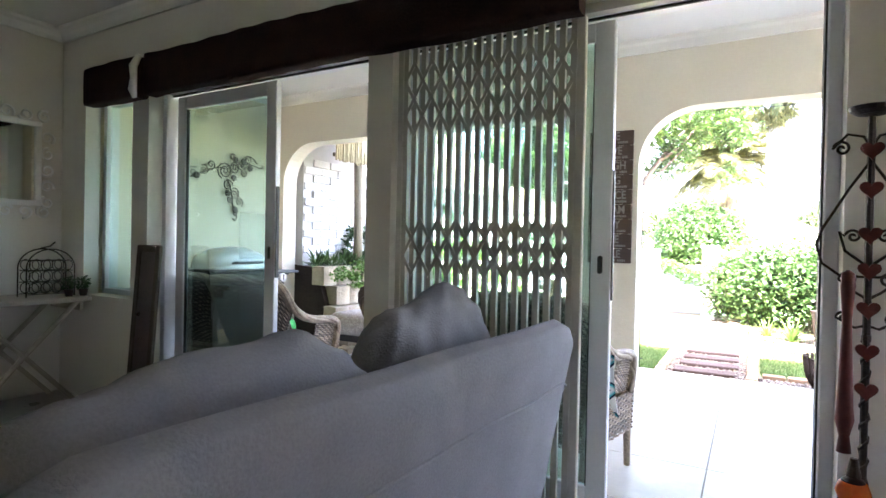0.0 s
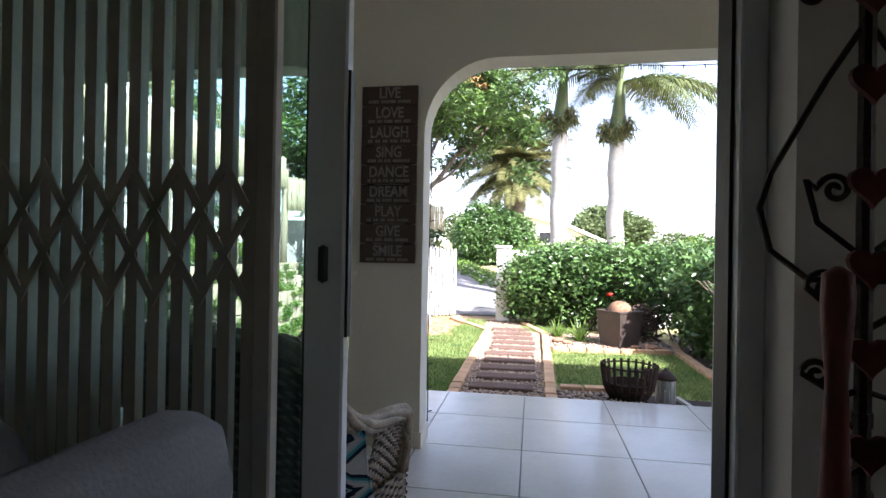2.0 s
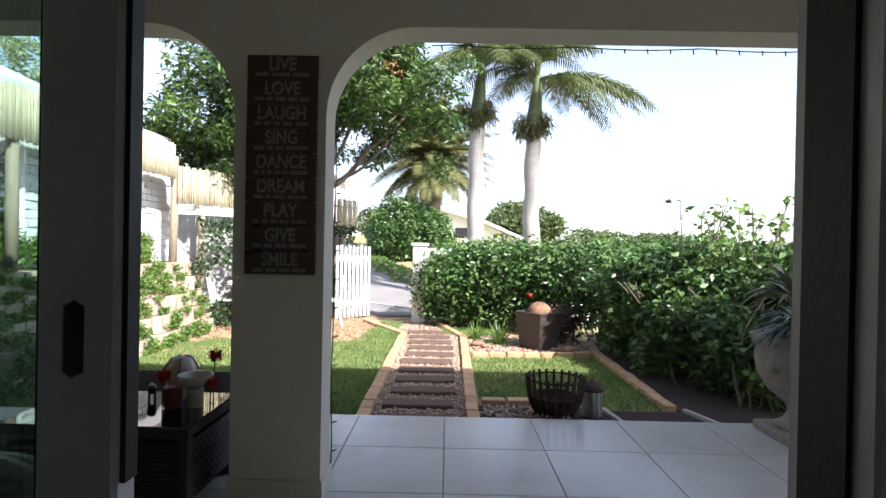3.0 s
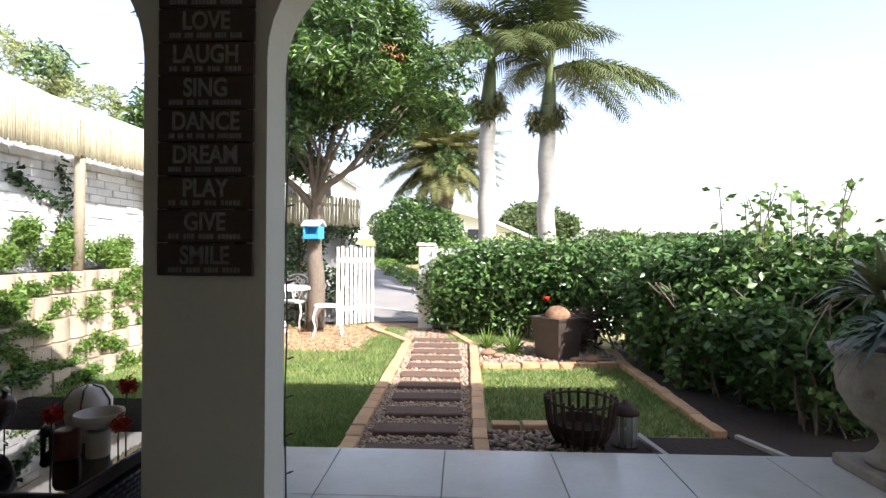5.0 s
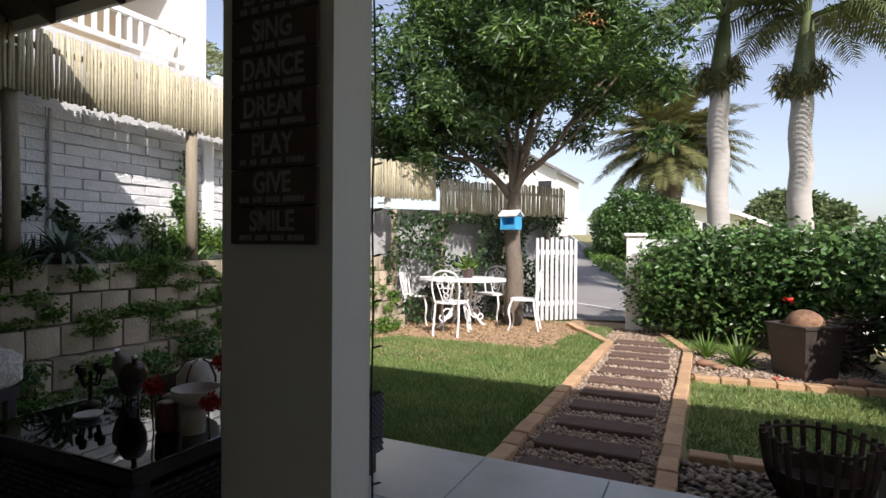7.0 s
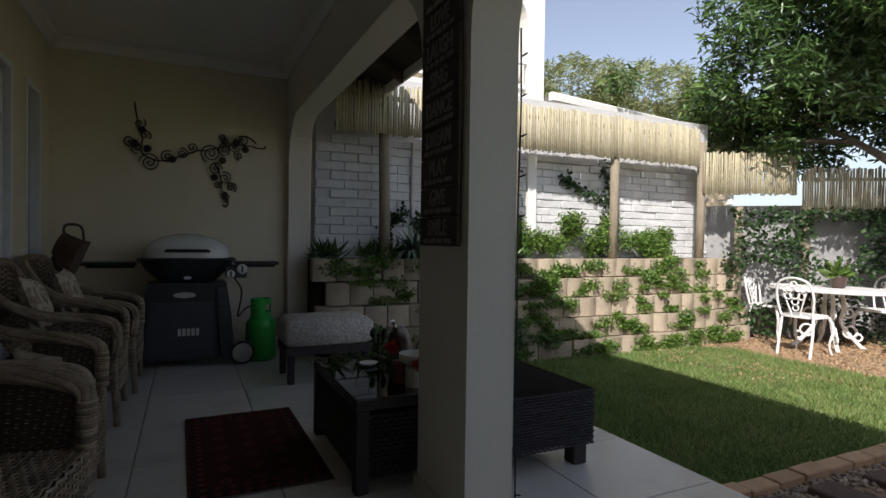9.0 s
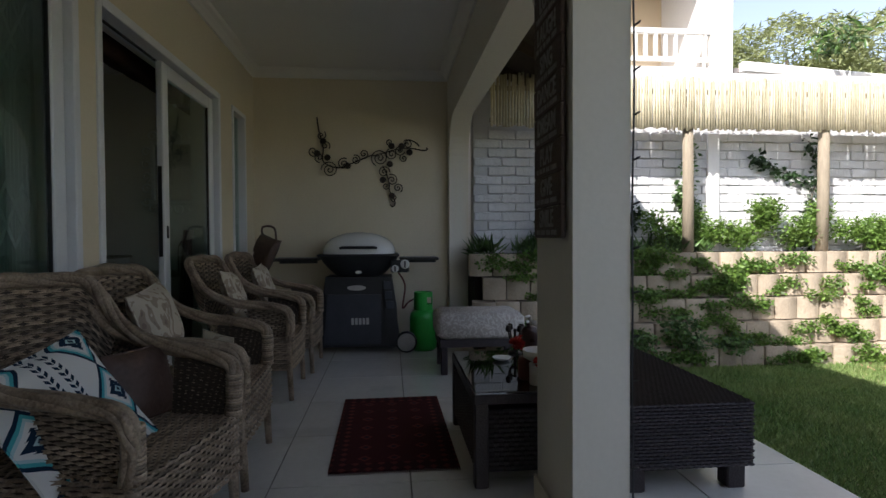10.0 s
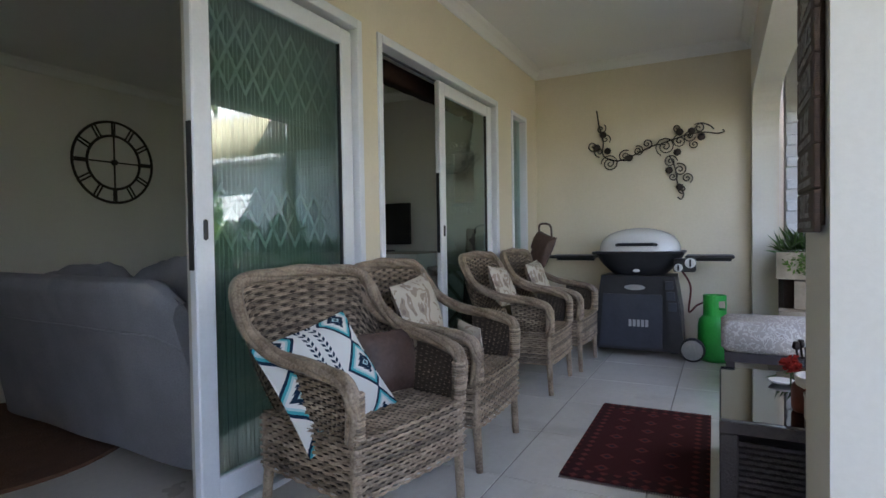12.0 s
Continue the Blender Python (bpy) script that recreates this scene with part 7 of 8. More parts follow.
def brazier():
    b = thing("fire_basket", "rusted steel slatted fire basket beside the patio", "brazier", at=pose(0.84, 6.31, ZG) @ Matrix.Diagonal((0.97, 0.97, 0.98, 1)))
    r0, r1 = 0.145, 0.225
    for k in range(22):
        t = 2 * math.pi * k / 22
        ct, sn = math.cos(t), math.sin(t)
        q = [(r * ct, r * sn, z) for r, z in ((r0, 0.09), (r0 + 0.05, 0.18), (r1 - 0.01, 0.29), (r1, 0.375))]
        part("slat", Shape().tube(smooth_path(q, 6), 0.021, 6, flat=0.3), M["rust"], b)
    for r, z in ((r1 - 0.012, 0.35), (r0 + 0.045, 0.17)):
        part("hoop", Shape().tube([(r * math.cos(t), r * math.sin(t), z) for t in np.linspace(0, 2 * math.pi, 30, endpoint=False)], 0.008, 6, closed=True), M["rust"], b)
    part("fire_bowl", Shape().lathe([(0.0, 0.085), (0.12, 0.09), (0.185, 0.15), (0.20, 0.22), (0.19, 0.22), (0.17, 0.16), (0.11, 0.10), (0.0, 0.095)], 24), M["rust"], b)
    for k in range(3):
        t = 2 * math.pi * k / 3 + 0.5
        part("leg", Shape().tube([(0.12 * math.cos(t), 0.12 * math.sin(t), 0.10), (0.19 * math.cos(t), 0.19 * math.sin(t), 0.03), (0.20 * math.cos(t), 0.20 * math.sin(t), 0.0)], 0.011, 6), M["rust"], b)


brazier()
ln = thing("metal_lantern", "dark slatted metal lantern on the gravel", "lantern", at=pose(1.16, 6.46, ZG))
for k in range(12):
    t = 2 * math.pi * k / 12
    part("slat", Shape().box(-0.014, 0.014, -0.003, 0.003, 0.02, 0.22), M["steel"], ln, at=pose(0.075 * math.cos(t), 0.075 * math.sin(t), 0, 0, 0, math.degrees(t) + 90))
part("base", Shape().lathe([(0.085, 0), (0.085, 0.022), (0, 0.024)], 20), M["rust"], ln)
part("cap", Shape().lathe([(0.09, 0.22), (0.088, 0.235), (0.05, 0.28), (0.02, 0.295), (0.015, 0.31), (0, 0.312)], 20), M["rust"], ln, smooth=True)
part("candle", Shape().lathe([(0.035, 0.024), (0.035, 0.12), (0, 0.12)], 14), M["white"], ln)


# ---- white garden furniture ----
def garden_chair():
    c = thing("garden_chair", "white cast-iron garden chair with pierced back", "garden chair", group="white garden chairs")
    part("seat", Shape().slab([(0.20 * math.copysign(abs(math.cos(t)) ** 0.6, math.cos(t)), 0.19 * math.copysign(abs(math.sin(t)) ** 0.6, math.sin(t))) for t in np.linspace(0, 2 * math.pi, 28, endpoint=False)], 0.425, 0.45, "xy"), M["whiteiron"], c)
    for sx in (-1, 1):
        part("leg", Shape().tube(smooth_path([(sx * 0.17, 0.15, 0.43), (sx * 0.20, 0.19, 0.28), (sx * 0.17, 0.17, 0.12), (sx * 0.19, 0.20, 0.0)], 12), [0.016] * 7 + [0.011] * 6, 7), M["whiteiron"], c)
        part("leg", Shape().tube(smooth_path([(sx * 0.16, -0.15, 0.43), (sx * 0.17, -0.17, 0.25), (sx * 0.17, -0.22, 0.0)], 10), 0.014, 7), M["whiteiron"], c)
    part("back_frame", Shape().tube(smooth_path([(-0.16, -0.17, 0.44), (-0.19, -0.20, 0.62), (-0.17, -0.23, 0.78), (-0.10, -0.245, 0.84), (0, -0.25, 0.86), (0.10, -0.245, 0.84), (0.17, -0.23, 0.78), (0.19, -0.20, 0.62), (0.16, -0.17, 0.44)], 36), 0.013, 7), M["whiteiron"], c)
    for cx, cz, r in ((0, 0.68, 0.05), (-0.07, 0.66, 0.035), (0.07, 0.66, 0.035), (0, 0.60, 0.035), (-0.045, 0.75, 0.035), (0.045, 0.75, 0.035), (0, 0.79, 0.03), (-0.09, 0.74, 0.03), (0.09, 0.74, 0.03), (0, 0.53, 0.03)):
        y = -0.17 - (cz - 0.44) * 0.19
        part("scroll", Shape().tube([(cx + r * math.cos(t), y + 0.0, cz + r * math.sin(t)) for t in np.linspace(0, 2 * math.pi, 14, endpoint=False)], 0.009, 6, closed=True), M["whiteiron"], c)
    for cx in (-0.04, 0.04):
        part("scroll", Shape().tube(smooth_path([(cx, -0.18, 0.45), (cx * 2, -0.20, 0.58), (cx * 3, -0.215, 0.70)], 10), 0.009, 6), M["whiteiron"], c)
    return c


TX, TY = -2.66, 10.75
gt = thing("garden_table", "white oval cast-iron garden table on scrolled legs", "garden table", at=pose(TX - 0.14, TY, ZG))
part("tabletop", Shape().slab([(0.66 * math.cos(t), 0.48 * math.sin(t)) for t in np.linspace(0, 2 * math.pi, 48, endpoint=False)], 0.695, 0.72, "xy"), M["whiteiron"], gt)
part("rim", Shape().tube([(0.655 * math.cos(t), 0.475 * math.sin(t), 0.69) for t in np.linspace(0, 2 * math.pi, 48, endpoint=False)], 0.014, 6, closed=True), M["whiteiron"], gt)
for k in range(4):
    t = math.pi / 4 + math.pi / 2 * k
    ct, sn = math.cos(t), math.sin(t)
    part("leg", Shape().tube(smooth_path([(0.12 * ct, 0.12 * sn, 0.69), (0.16 * ct, 0.16 * sn, 0.5), (0.13 * ct, 0.13 * sn, 0.3), (0.3 * ct, 0.3 * sn, 0.06), (0.38 * ct, 0.38 * sn, 0.0)], 16), 0.022, 7), M["whiteiron"], gt)
    for rr, z, q in ((0.22, 0.2, 0.07), (0.2, 0.42, 0.05), (0.30, 0.14, 0.04)):
        part("scroll", Shape().tube([((rr + q * math.cos(w)) * ct, (rr + q * math.cos(w)) * sn, z + q * math.sin(w)) for w in np.linspace(0, 2 * math.pi, 14, endpoint=False)], 0.012, 6, closed=True), M["whiteiron"], gt)
gc = garden_chair()
gc.matrix_basis = pose(TX + 0.02, TY - 0.72, ZG, 0, 0, 4)
copy_thing(gc, pose(TX + 0.76, TY + 0.15, ZG, 0, 0, 100))
copy_thing(gc, pose(TX - 0.84, TY - 0.05, ZG, 0, 0, -78))
copy_thing(gc, pose(TX + 0.05, TY + 0.72, ZG, 0, 0, 178))
tp = thing("table_plant", "dark potted plant on the garden table", "potted plant", at=pose(TX - 0.04, TY, ZG + 0.72))
part("pot", Shape().lathe([(0.05, 0), (0.075, 0.02), (0.09, 0.13), (0.095, 0.14), (0.08, 0.14), (0, 0.13)], 18), M["darkceramic"], tp, smooth=True)
v, f = leaves(np.repeat([[0, 0, 0.14]], 40, 0) + np.random.default_rng(1).normal(0, 0.03, (40, 3)) * [1, 1, 0.2], 0.20, droop=-1.0, aspect=0.22, seed=41)
part("leaves", fast_mesh("leaves", v, f, M["leafbright"]), None, tp)

# gate, gate post and front wall
gate = thing("picket_gate", "open white wooden picket gate", "gate", at=pose(-1.96, 11.69, ZG, 0, 0, 44))
for k in range(9):
    z1 = 1.29 + 0.02 * math.sin(2.3 * k)
    part("picket", Shape().slab([(-0.026, 0.03), (0.026, 0.03), (0.026, z1), (0.018, z1 + 0.02), (-0.018, z1 + 0.02), (-0.026, z1)], -0.01, 0.01, "xz"), M["gatepaint"], gate, at=pose(0.03 + k * 0.085, 0, 0))
for z in (0.25, 1.05):
    part("rail", B(0, 0.74, 0.012, 0.04, z, z + 0.08, bev=0.004), M["gatepaint"], gate)
gp = thing("gate_post", "white plastered square gate post with a cap", "gate post")
part("shaft", B(-0.60, -0.36, 11.50, 11.74, ZG - 0.05, 1.20, bev=0.01), M["white"], gp)
part("cap", Shape().box(-0.63, -0.33, 11.47, 11.77, 1.20, 1.25, bev=0.012), M["white"], gp)
structure("wall_garden_front", B(-0.355, 7.0, 11.56, 11.70, ZG - 0.05, 1.16), M["white"])
bh = thing("bird_house", "small blue and white wooden bird house fixed to the tree trunk", "bird house", at=pose(-2.20, 11.19, 1.30, 0, 0, -14))
part("box", Shape().box(-0.13, 0.13, -0.09, 0.09, 0, 0.025).box(-0.13, -0.11, -0.09, 0.09, 0.025, 0.19).box(0.11, 0.13, -0.09, 0.09, 0.025, 0.19).box(-0.11, 0.11, 0.07, 0.09, 0.025, 0.19).box(-0.11, 0.11, -0.09, -0.07, 0.025, 0.07), M["blue"], bh)
part("bracket", Shape().box(-0.04, 0.04, 0.0, 0.2, -0.03, 0.0), M["bark"], bh)
part("roof", Shape().slab([(-0.11, 0.19), (0, 0.27), (0.11, 0.19), (0.115, 0.205), (0, 0.29), (-0.115, 0.205)], -0.16, 0.16, "yz"), M["white"], bh)

# ---- the garden tree ----
tree = thing("garden_tree", "spreading garden tree with glossy dark green leaves", "tree")
tx, ty = -2.24, 11.45
tr = Shape()
tr.tube(smooth_path([(tx, ty, ZG - 0.1), (tx + 0.02, ty, 0.6), (tx - 0.02, ty, 1.2), (tx + 0.01, ty, 1.85)], 16), [0.15 - 0.003 * k for k in range(17)], 12)
part("trunk", tr, M["bark"], tree, smooth=True)
limbs = [[(0, 0, 1.8), (0.15, -0.05, 2.1), (0.55, -0.1, 2.4), (1.0, -0.1, 3.0), (1.45, 0, 3.6)], [(0, 0, 1.8), (-0.05, 0, 2.3), (-0.15, 0.1, 2.9), (-0.3, 0.1, 3.7)], [(0, 0, 1.8), (0.1, 0.05, 2.4), (0.25, 0.1, 3.0), (0.35, 0.2, 3.9)],
         [(-0.02, 0, 1.75), (-0.3, 0, 2.1), (-0.8, -0.1, 2.5), (-1.5, -0.2, 3.0)], [(0.5, -0.1, 2.35), (0.8, -0.2, 2.5), (1.3, -0.25, 3.0)], [(-0.1, 0, 2.6), (-0.6, -0.3, 3.1), (-1.1, -0.5, 3.7)], [(0.25, 0.1, 3.0), (0.6, -0.1, 3.4), (0.9, -0.2, 4.0)], [(-0.7, -0.1, 2.4), (-1.3, -0.3, 2.5), (-2.0, -0.4, 2.75)],
         [(0.15, 0, 2.5), (-0.1, -0.3, 3.0), (-0.3, -0.6, 3.5)], [(0.03, 0, 1.95), (0.3, -0.25, 2.5), (0.7, -0.7, 3.1), (1.0, -1.0, 3.7)], [(0.9, -0.1, 2.85), (1.25, -0.15, 3.1), (1.75, -0.1, 3.7)], [(0.0, 0, 2.1), (0.1, -0.15, 2.8), (0.1, -0.3, 3.6)],
         [(-0.1, 0, 2.3), (-0.4, 0.1, 2.8), (-0.7, 0.1, 3.5)], [(0.3, 0.1, 3.1), (0.15, 0.0, 3.7), (0.2, -0.1, 4.4)]]
for i, l in enumerate(limbs):
    q = smooth_path([(tx + a, ty + b, c) for a, b, c in l], 16)
    r0 = 0.07 if i < 4 else 0.038
    part("limb", Shape().tube(q, [r0 * (1 - 0.045 * k) for k in range(17)], 8), M["bark"], tree, smooth=True)
cb2 = []
r9 = np.random.default_rng(9)
for l in limbs:
    e = np.array(l[-1]) + [tx, ty, 0]
    for _ in range(8):
        cb2.append((e[0] + r9.normal(0, 0.42), e[1] + r9.normal(0, 0.42), e[2] + r9.normal(0.15, 0.35), 0.34, 0.34, 0.26))
for _ in range(64):
    a, rr = r9.uniform(0, 6.28), 2.35 * math.sqrt(r9.random())
    x, y = tx - 0.25 + rr * math.cos(a), ty + 0.8 * rr * math.sin(a)
    top = 5.4 - 0.25 * rr ** 2
    zlo = 2.9 - 0.15 * rr + 0.55 * max(0, x - tx)
    cb2.append((x, y, r9.uniform(zlo, max(top, zlo + 0.3)), 0.42, 0.42, 0.32))
for _ in range(22):
    cb2.append((tx - 1.2 + r9.uniform(-1.3, 0.5), ty + r9.uniform(-0.8, 0.6), r9.uniform(2.1, 3.0), 0.34, 0.34, 0.24))
for _ in range(26):
    cb2.append((tx + r9.uniform(-0.2, 1.6), ty - r9.uniform(0.3, 1.7), r9.uniform(3.2, 4.8), 0.36, 0.36, 0.26))
cp = blob_points(cb2, 50000, 10, 0.2)
v, f = leaves(cp, 0.13, droop=0.45, aspect=0.27, seed=11)
part("crown", fast_mesh("crown", v, f, M["leaf"]), None, tree)
cp = blob_points([c for c in cb2 if r9.random() < 0.3], 8000, 12, 0.5)
v, f = leaves(cp, 0.13, droop=0.3, aspect=0.26, seed=13)
part("young_leaves", fast_mesh("young_leaves", v, f, M["leafbright"]), None, tree, "bright young leaf tufts")
for q in ((-1.95, 10.0, 3.75), (-0.95, 10.1, 3.8)):
    v, f = leaves(blob_points([(*q, 0.20, 0.14, 0.10), (q[0] + 0.16, q[1], q[2] - 0.1, 0.12, 0.1, 0.06)], 90, 14, 0.1), 0.06, droop=-0.3, aspect=0.25, seed=int(q[2] * 100))
    part("blossom", fast_mesh("blossom", v, f, M["blossom"]), None, tree, "rust-orange flower cluster")


# ---- palms ----
def frond(s, base, az, elev, length, droop, leaf_len, seed, n=34, hang=0.6, wide=0.018):
    """One feather frond: rachis points returned, leaflets added to s."""
    r = np.random.default_rng(seed)
    p = Vector(base)
    d = Vector((math.cos(az) * math.cos(elev), math.sin(az) * math.cos(elev), math.sin(elev)))
    pts = [p.copy()]
    for k in range(n):
        d = (d + Vector((0, 0, -droop / n))).normalized()
        p = p + d * (length / n)
        pts.append(p.copy())
        t = (k + 1) / n
        if t < 0.12:
            continue
        L = leaf_len * math.sin(math.pi * min(1, 0.15 + 0.85 * t)) ** 0.6 * r.uniform(0.85, 1.1) * (1.0 if t < 0.9 else 0.6)
        side = d.cross(Vector((0, 0, 1)))
        side = side.normalized() if side.length > 1e-4 else Vector((1, 0, 0))
        up = side.cross(d)
        for sg in (-1, 1):
            for lift in (0.25, -0.15):
                e = (side * sg + d * 0.7 + up * (lift + r.uniform(-0.15, 0.15)) + Vector((0, 0, -hang * 0.5))).normalized()
                m = p + e * L * 0.5
                q = m + (e + Vector((0, 0, -hang))).normalized() * L * 0.5
                w = d * wide * (L / 0.6)
                a, b = p - w, p + w
                s.add([tuple(a), tuple(b), tuple(m + w), tuple(m - w), tuple(q)], [(0, 1, 2, 3), (3, 2, 4)])
    return pts


def royal_palm(x, y, z0, zt, r, label, seed, n=15, length=2.85):
    o = thing("royal_palm", label, "palm tree", group="royal palms")
    zs = np.linspace(z0, zt, 22)
    part("trunk", Shape().tube([(x + 0.02 * math.sin(k), y, z) for k, z in enumerate(zs)], [r * (1.08 - 0.16 * k / 21 + 0.004 * (k % 2)) for k in range(22)], 16), M["palmtrunk"], o, smooth=True)
    part("crownshaft", Shape().tube([(x, y, zt), (x + 0.02, y, zt + 0.35), (x + 0.05, y, zt + 0.9), (x + 0.1, y, zt + 1.5)], [r * 0.95, r * 1.0, r * 0.75, r * 0.4], 14), M["crownshaft"], o, smooth=True)
    ra = np.random.default_rng(seed)
    for k in range(n):
        s = Shape()
        e = 1.25 - 1.2 * ((k * 0.618) % 1.0)
        pts = frond(s, (x + 0.09, y, zt + 1.4), k * 2.399 + seed, e, length * ra.uniform(0.95, 1.15), ra.uniform(1.1, 1.7), 0.62, seed * 50 + k, 44, 0.55, 0.022)
        tagged(part("frond", s, M["frond"], o), kind="stuff")
        part("rachis", Shape().tube(pts, [0.03 * (1 - 0.021 * i) for i in range(len(pts))], 5), M["crownshaft"], o)
    v, f = leaves(blob_points([(x - 0.26, y, zt + 0.35, 0.22, 0.22, 0.34), (x + 0.24, y - 0.1, zt + 0.4, 0.2, 0.2, 0.32), (x, y - 0.22, zt + 0.2, 0.14, 0.14, 0.22)], 800, seed, 0.1), 0.22, droop=1.6, aspect=0.06, seed=seed)
    part("inflorescence", fast_mesh("inflorescence", v, f, M["dryfrond"]), None, o, "drooping tan flower stalks")


royal_palm(0.63, 15.0, 0, 4.0, 0.19, "royal palm with smooth grey trunk and dark fronds", 3)
royal_palm(1.95, 15.0, 0, 3.75, 0.195, "royal palm with mottled grey trunk and arching fronds", 5, 19)


def date_palm(x, y, z0, zt, length, label):
    o = thing("date_palm", label, "palm tree")
    part("trunk", Shape().tube([(x, y, z) for z in np.linspace(z0, zt, 14)], [0.42 + 0.05 * (k % 2) for k in range(14)], 12), M["bark"], o)
    ra = np.random.default_rng(77)
    for k in range(92):
        s = Shape()
        e = 1.40 - 1.95 * (k / 92) + ra.uniform(-0.1, 0.1)
        pts = frond(s, (x, y, zt), k * 2.399, e, length * ra.uniform(0.85, 1.08), ra.uniform(0.5, 1.1), 0.55, 900 + k, 34, 0.2, 0.042)
        tagged(part("frond", s, M["dryfrond"], o), kind="stuff")
    part("heart", Shape().lathe([(0.35, zt - 0.7), (0.55, zt - 0.2), (0.4, zt + 0.35), (0, zt + 0.5)], 12, (x, y, 0)), M["dryfrond"], o)


date_palm(-0.78, 25.0, 0.4, 4.85, 3.15, "date palm with a dense golden-green crown")


def bush_mass(name, label, blobs, n, size, mat, cat, seed, aspect=0.5):
    o = thing(name, label, cat)
    v, f = leaves(blob_points(blobs, n, seed, 0.75), size, droop=0.1, aspect=aspect, seed=seed)
    part("foliage", fast_mesh("foliage", v, f, M[mat]), None, o)
    s = Shape()
    for b in blobs[:3]:
        s.tube([(b[0], b[1], -0.2), (b[0] + 0.05, b[1], b[2])], [0.12, 0.06], 8)
    part("trunk", s, M["bark"], o)


bush_mass("clipped_bush", "large rounded dark green bush beside the drive", [(-1.75, 23.6, 1.75, 1.35, 1.2, 1.35), (-0.7, 23.4, 1.5, 0.9, 0.9, 1.1), (-2.5, 23.8, 1.45, 0.7, 0.9, 1.0)], 17000, 0.15, "leafhedge", "bush", 50)
r5 = np.random.default_rng(55)
fb = [(-1.2 - 0.33 * k + r5.uniform(-0.1, 0.1), 18.2 + 1.0 * k, 0.25 + 0.085 * k, 0.45, 0.5, 0.22) for k in range(8)]
bush_mass("verge_plants", "low yellow-green plants along the drive kerb", fb, 3200, 0.10, "leafbright", "plants", 56)
bush_mass("far_tree", "distant rounded acacia above the hedge", [(4.6, 38, 3.0, 1.9, 1.5, 1.15), (6.1, 38.4, 2.7, 1.5, 1.3, 0.9), (3.6, 38.2, 2.5, 1.2, 1.1, 0.9)], 9000, 0.30, "leaffar", "tree", 60)
bush_mass("far_tree", "distant dark tree line beyond the hedge", [(9.5 + 1.5 * k, 40 + (k % 3), 1.55 - 0.05 * k, 1.6, 1.2, 1.0) for k in range(7)] + [(0.4 + 1.6 * k, 41, 1.2, 1.4, 1.2, 1.0) for k in range(5)], 11000, 0.30, "leaffar", "tree", 61)
bush_mass("far_tree", "distant trees at the top of the drive", [(-6.2 + k * 0.9, 46 + k, 3.0, 1.1, 1.1, 1.3) for k in range(4)], 4000, 0.30, "leaffar", "tree", 62)
bush_mass("acacia_tree", "pale feathery acacia behind the low roof", [(-17.5, 18.5, 7.4, 2.6, 2.6, 1.3), (-15.5, 20.5, 7.0, 2.4, 2.4, 1.2), (-20, 16.5, 7.7, 2.4, 2.4, 1.2), (-14.2, 22.5, 6.0, 2.2, 2.2, 1.2), (-18, 21, 6.2, 2.6, 2.6, 1.4)], 26000, 0.26, "acacia", "tree", 63, 0.2)
bush_mass("shrub_border", "leafy shrubs behind the front wall", [(0.2 + 0.7 * k, 12.3 + 0.15 * (k % 2), 0.75 + 0.1 * math.sin(2 * k), 0.55, 0.4, 0.6) for k in range(9)], 9000, 0.09, "leafbright", "shrub", 64)


# ---- drive ----
def ribbon(name, mid, width, thick, mat, label=""):
    vs, fs = [], []
    for i, p in enumerate(mid):
        p = Vector(p)
        d = (Vector(mid[min(i + 1, len(mid) - 1)]) - Vector(mid[max(i - 1, 0)]))
        n = Vector((d.y, -d.x, 0)).normalized() * width / 2
        for q, dz in ((p - n, 0), (p + n, 0), (p + n, -thick), (p - n, -thick)):
            vs.append((q.x, q.y, q.z + dz))
    for i in range(len(mid) - 1):
        a, b = 4 * i, 4 * i + 4
        fs += [(a + k, a + (k + 1) % 4, b + (k + 1) % 4, b + k) for k in range(4)]
    return structure(name, Shape().add(vs, fs), M[mat], label)


mid = [tuple(p) for p in smooth_path([(-0.95, 12.25, -0.10), (-1.35, 14.2, -0.06), (-2.75, 17.7, 0.15), (-4.3, 22.5, 0.55), (-6.2, 28.5, 1.05), (-8.5, 36, 1.7)], 26)]
ribbon("road_drive", mid, 3.1, 1.2, "asphalt", "grey asphalt drive rising past the gate")
kerbline = [(p[0] + 1.62, p[1] + 0.45, p[2] + 0.10) for p in mid[7:]]
ribbon("road_kerb", kerbline, 0.15, 0.6, "concrete", "pale concrete kerb along the drive")
verge = [(p[0] + 3.4, p[1] + 1.0, p[2] + 0.06) for p in mid[7:]]
ribbon("ground_verge", verge, 3.4, 1.0, "lawn", "grass verge beside the drive")
ribbon("road_line", [(-2.15, 14.35, -0.035), (-1.45, 13.85, -0.045), (-0.6, 13.2, -0.06)], 0.06, 0.02, "white", "thin white painted line across the drive")

# ---- neighbouring houses ----
def railing(parent, y0, y1, x, z0, z1, n):
    part("rail", Shape().box(x - 0.03, x + 0.03, y0, y1, z1 - 0.06, z1).box(x - 0.02, x + 0.02, y0, y1, z0, z0 + 0.05), M["white"], parent)
    me = mesh_of("baluster", Shape().box(-0.018, 0.018, -0.018, 0.018, z0 + 0.05, z1 - 0.06), M["white"])
    for k in range(n):
        part("baluster", me, None, parent, at=pose(x, y0 + (k + 0.5) * (y1 - y0) / n, 0))


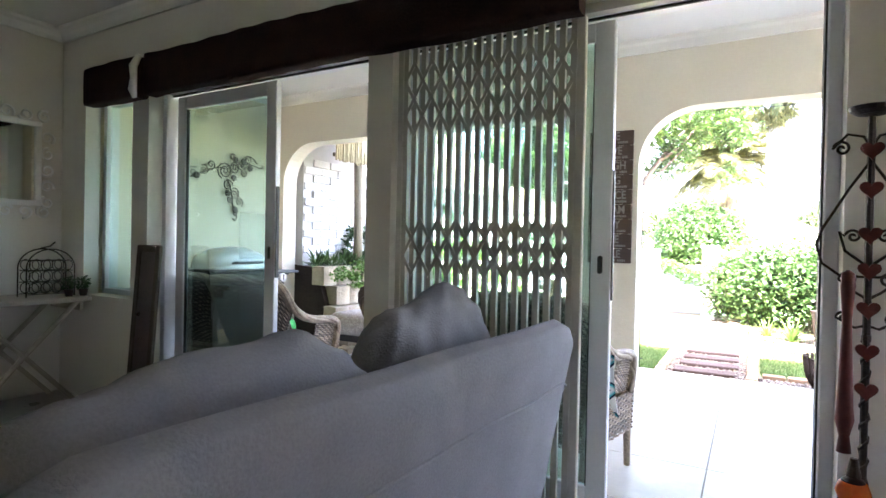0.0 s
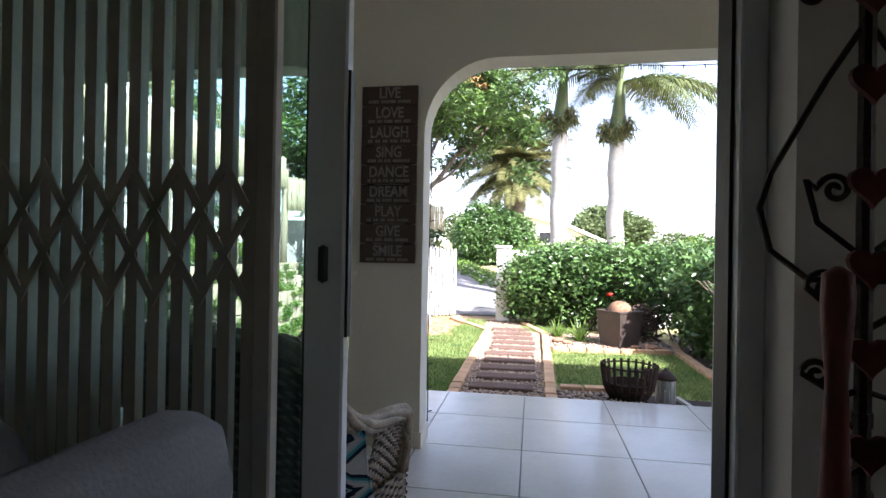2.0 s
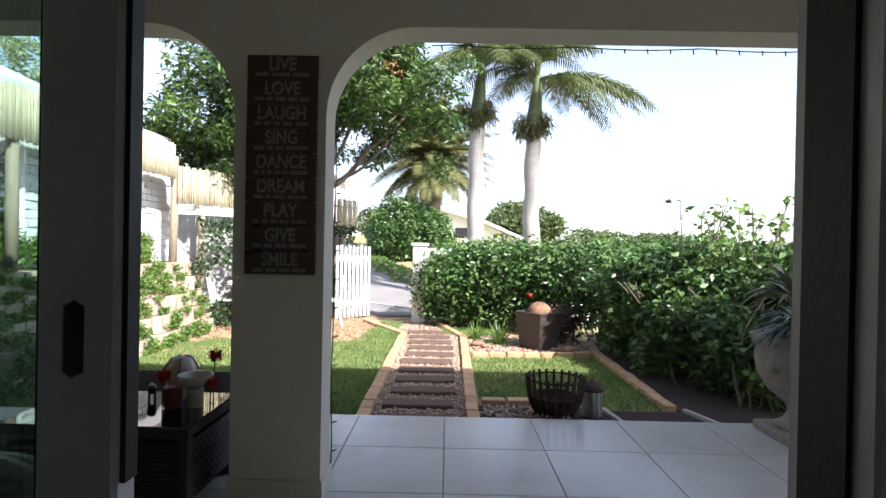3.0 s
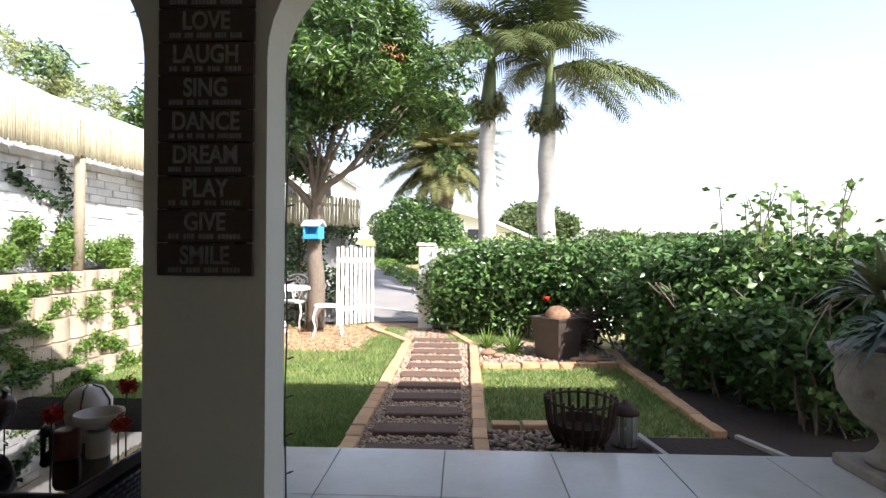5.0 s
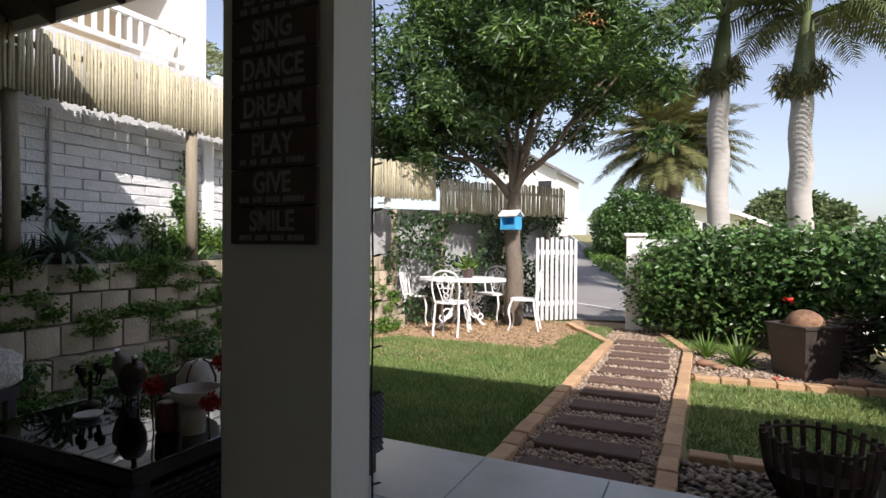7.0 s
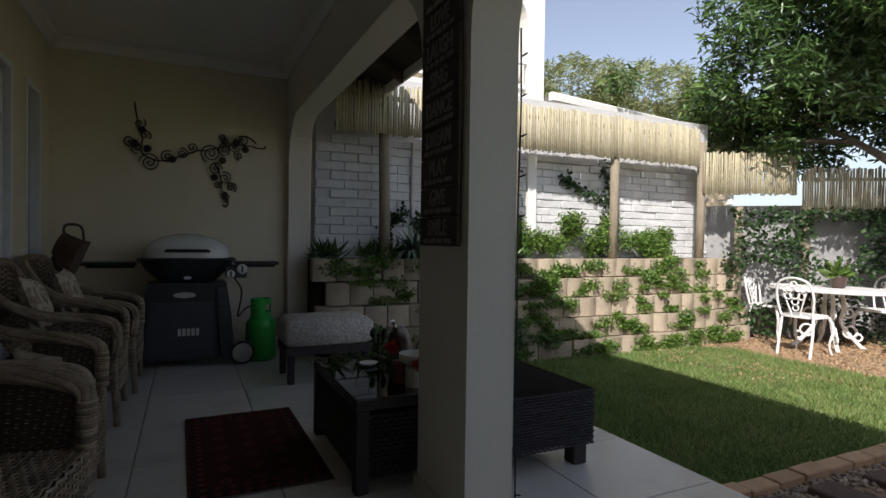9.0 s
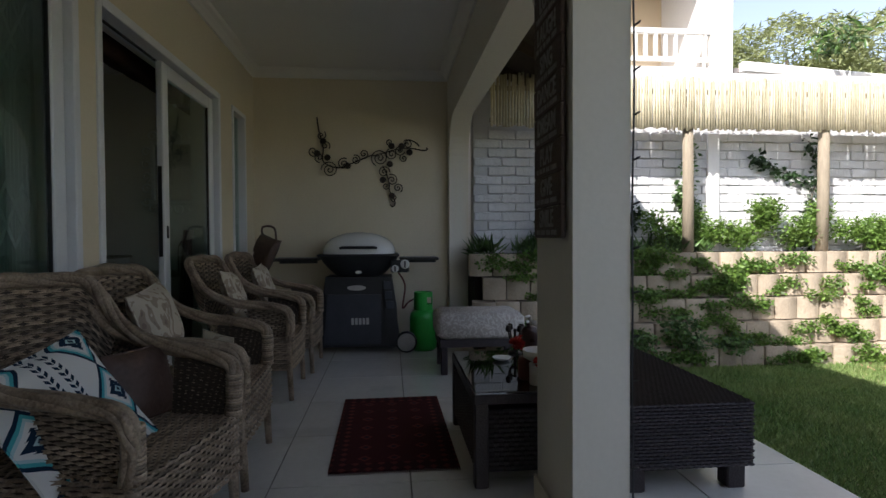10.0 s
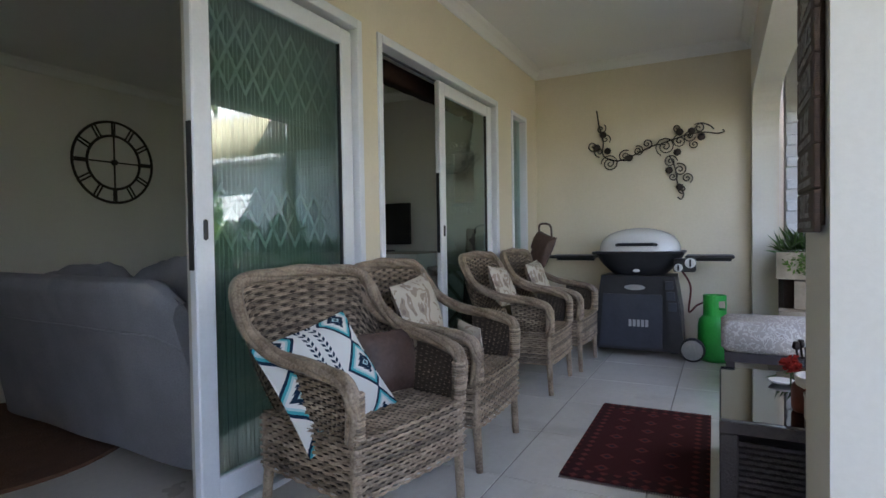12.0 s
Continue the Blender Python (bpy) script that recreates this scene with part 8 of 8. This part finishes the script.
nh = thing("neighbour_house", "white double-storey neighbouring house with balcony", "house")
hx, hy = -5.35, 8.42
BAYS = ((4.75, 8.14), (1.0, 4.4))
part("wall", Shape().box(hx - 5, hx, -2, hy, -0.2, 3.05), M["house"], nh, "white plastered lower storey")
part("wall", Shape().box(hx - 5, hx - 1.3, -2, hy, 3.05, 5.6), M["housecream"], nh, "cream upper wall behind the balcony")
for a, b in ((8.14, hy), (4.4, 4.75), (0.6, 1.0)):
    part("pier", B(hx - 1.3, hx, a, b, 3.05, 5.6, bev=0.01), M["house"], nh)
for a, b in BAYS:
    part("lintel", B(hx - 0.22, hx - 0.002, a, b, 4.55, 5.6), M["house"], nh)
    for yy, sg in ((a, 1), (b, -1)):
        o2 = [(yy, 4.55), (yy + sg * 0.4, 4.55)] + [(yy + sg * 0.4 * (1 - math.sin(t)), 4.55 - 0.4 * (1 - math.cos(t))) for t in np.linspace(0, math.pi / 2, 8)][1:]
        part("arch_corner", Shape().slab(o2, hx - 0.22, hx - 0.004, "yz"), M["house"], nh)
    bal = part("balcony", B(hx - 1.29, hx + 0.02, a - 0.02, b + 0.02, 3.051, 3.15), M["house"], nh)
    railing(bal, a, b, hx - 0.05, 3.24, 3.64, 26)
    dr = part("door", B(hx - 1.298, hx - 1.28, a + 0.9, a + 2.0, 3.15, 5.0), M["darkpane"], nh)
    part("frame", Shape().box(hx - 1.28, hx - 1.26, a + 0.85, a + 0.92, 3.15, 5.05).box(hx - 1.28, hx - 1.26, a + 1.98, a + 2.05, 3.15, 5.05).box(hx - 1.28, hx - 1.26, a + 0.92, a + 1.98, 4.98, 5.05), M["white"], dr)
part("roof", Shape().slab([(hx - 5.6, 5.55), (hx + 0.5, 5.6), (hx + 0.5, 5.7), (hx - 2.6, 6.9), (hx - 5.6, 5.9)], -2.4, hy + 0.5, "xz"), M["roof"], nh)
lr = thing("neighbour_wing", "low neighbouring wing with white gutter and grey roof", "house", at=pose(hx + 0.02, hy + 0.03, 0, 0, 0, 9.2))
part("wall", B(-4, -0.3, 0.05, 5.6, -0.2, 3.0), M["housecream"], lr)
part("roof", Shape().slab([(0, 3.10), (0, 3.16), (-2.2, 3.62), (-4.2, 3.2), (-4.2, 3.05)], 0.02, 5.9, "xz"), M["roof"], lr)
part("gutter", Shape().box(0, 0.10, 0.02, 5.9, 3.08, 3.22, bev=0.02), M["white"], lr)
fh = thing("far_house", "distant white gabled house beyond the drive", "house")
part("wall", Shape().slab([(-15.0, 0), (-15.0, 6.7), (-11.8, 8.0), (-9.5, 6.7), (-9.5, 0)], 44, 52, "xz"), M["house"], fh)
part("roof", Shape().slab([(-15.4, 6.55), (-11.8, 8.05), (-9.1, 6.55), (-9.1, 6.75), (-11.8, 8.25), (-15.4, 6.75)], 43.5, 52.4, "xz"), M["roof"], fh)
for xx in (-10.4, -12.9):
    part("window", B(xx - 0.5, xx + 0.5, 43.96, 43.999, 5.0, 6.0), M["darkpane"], fh)
part("garden_wall", Shape().box(-8.6, -7.0, 42, 42.3, 0, 3.5).box(-8.6, -7.6, 41.5, 42, 0, 4.3), M["house"], fh)
fh2 = thing("far_house", "distant low white house behind the palms", "house")
part("wall", Shape().slab([(-0.2, 0), (-0.2, 3.3), (2.0, 2.6), (4.2, 1.6), (4.2, 0)], 34, 40, "xz"), M["house"], fh2)
part("roof", Shape().slab([(-0.6, 3.35), (2.0, 2.62), (4.8, 1.45), (4.8, 1.6), (2.0, 2.8), (-0.6, 3.55)], 33.5, 40.4, "xz"), M["white"], fh2)
part("window", B(0.4, 1.2, 33.97, 33.999, 1.7, 2.3), M["darkpane"], fh2)

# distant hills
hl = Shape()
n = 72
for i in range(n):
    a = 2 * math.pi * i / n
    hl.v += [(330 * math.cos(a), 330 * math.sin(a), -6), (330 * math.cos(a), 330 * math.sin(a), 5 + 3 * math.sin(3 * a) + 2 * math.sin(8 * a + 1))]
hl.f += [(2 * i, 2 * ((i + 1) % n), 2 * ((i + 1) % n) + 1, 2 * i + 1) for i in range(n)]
structure("backdrop_hills", hl, M["hills"], "distant hills with haze in their colour")

# ---- patio tiles ----
floor = thing("floor_patio_tiles", "large pale glazed floor tiles with dark grout", "floor", kind="structure")
for i in range(13):
    x1 = 3.0 - 0.6 * i
    for j in range(6):
        y1 = 5.988 - 0.6 * j if j == 0 else 6.0 - 0.6 * j
        y0 = 5.4 - 0.6 * j
        a, b = max(XW, x1 - 0.6) + 0.003, x1 - 0.003
        c, d = max(YW, y0) + 0.003, y1 - 0.003
        if b - a > 0.02 and d - c > 0.02:
            part("tile", Shape().box(a, b, c, d, -0.006, 0.0, bev=0.0015), M["tile"], floor)
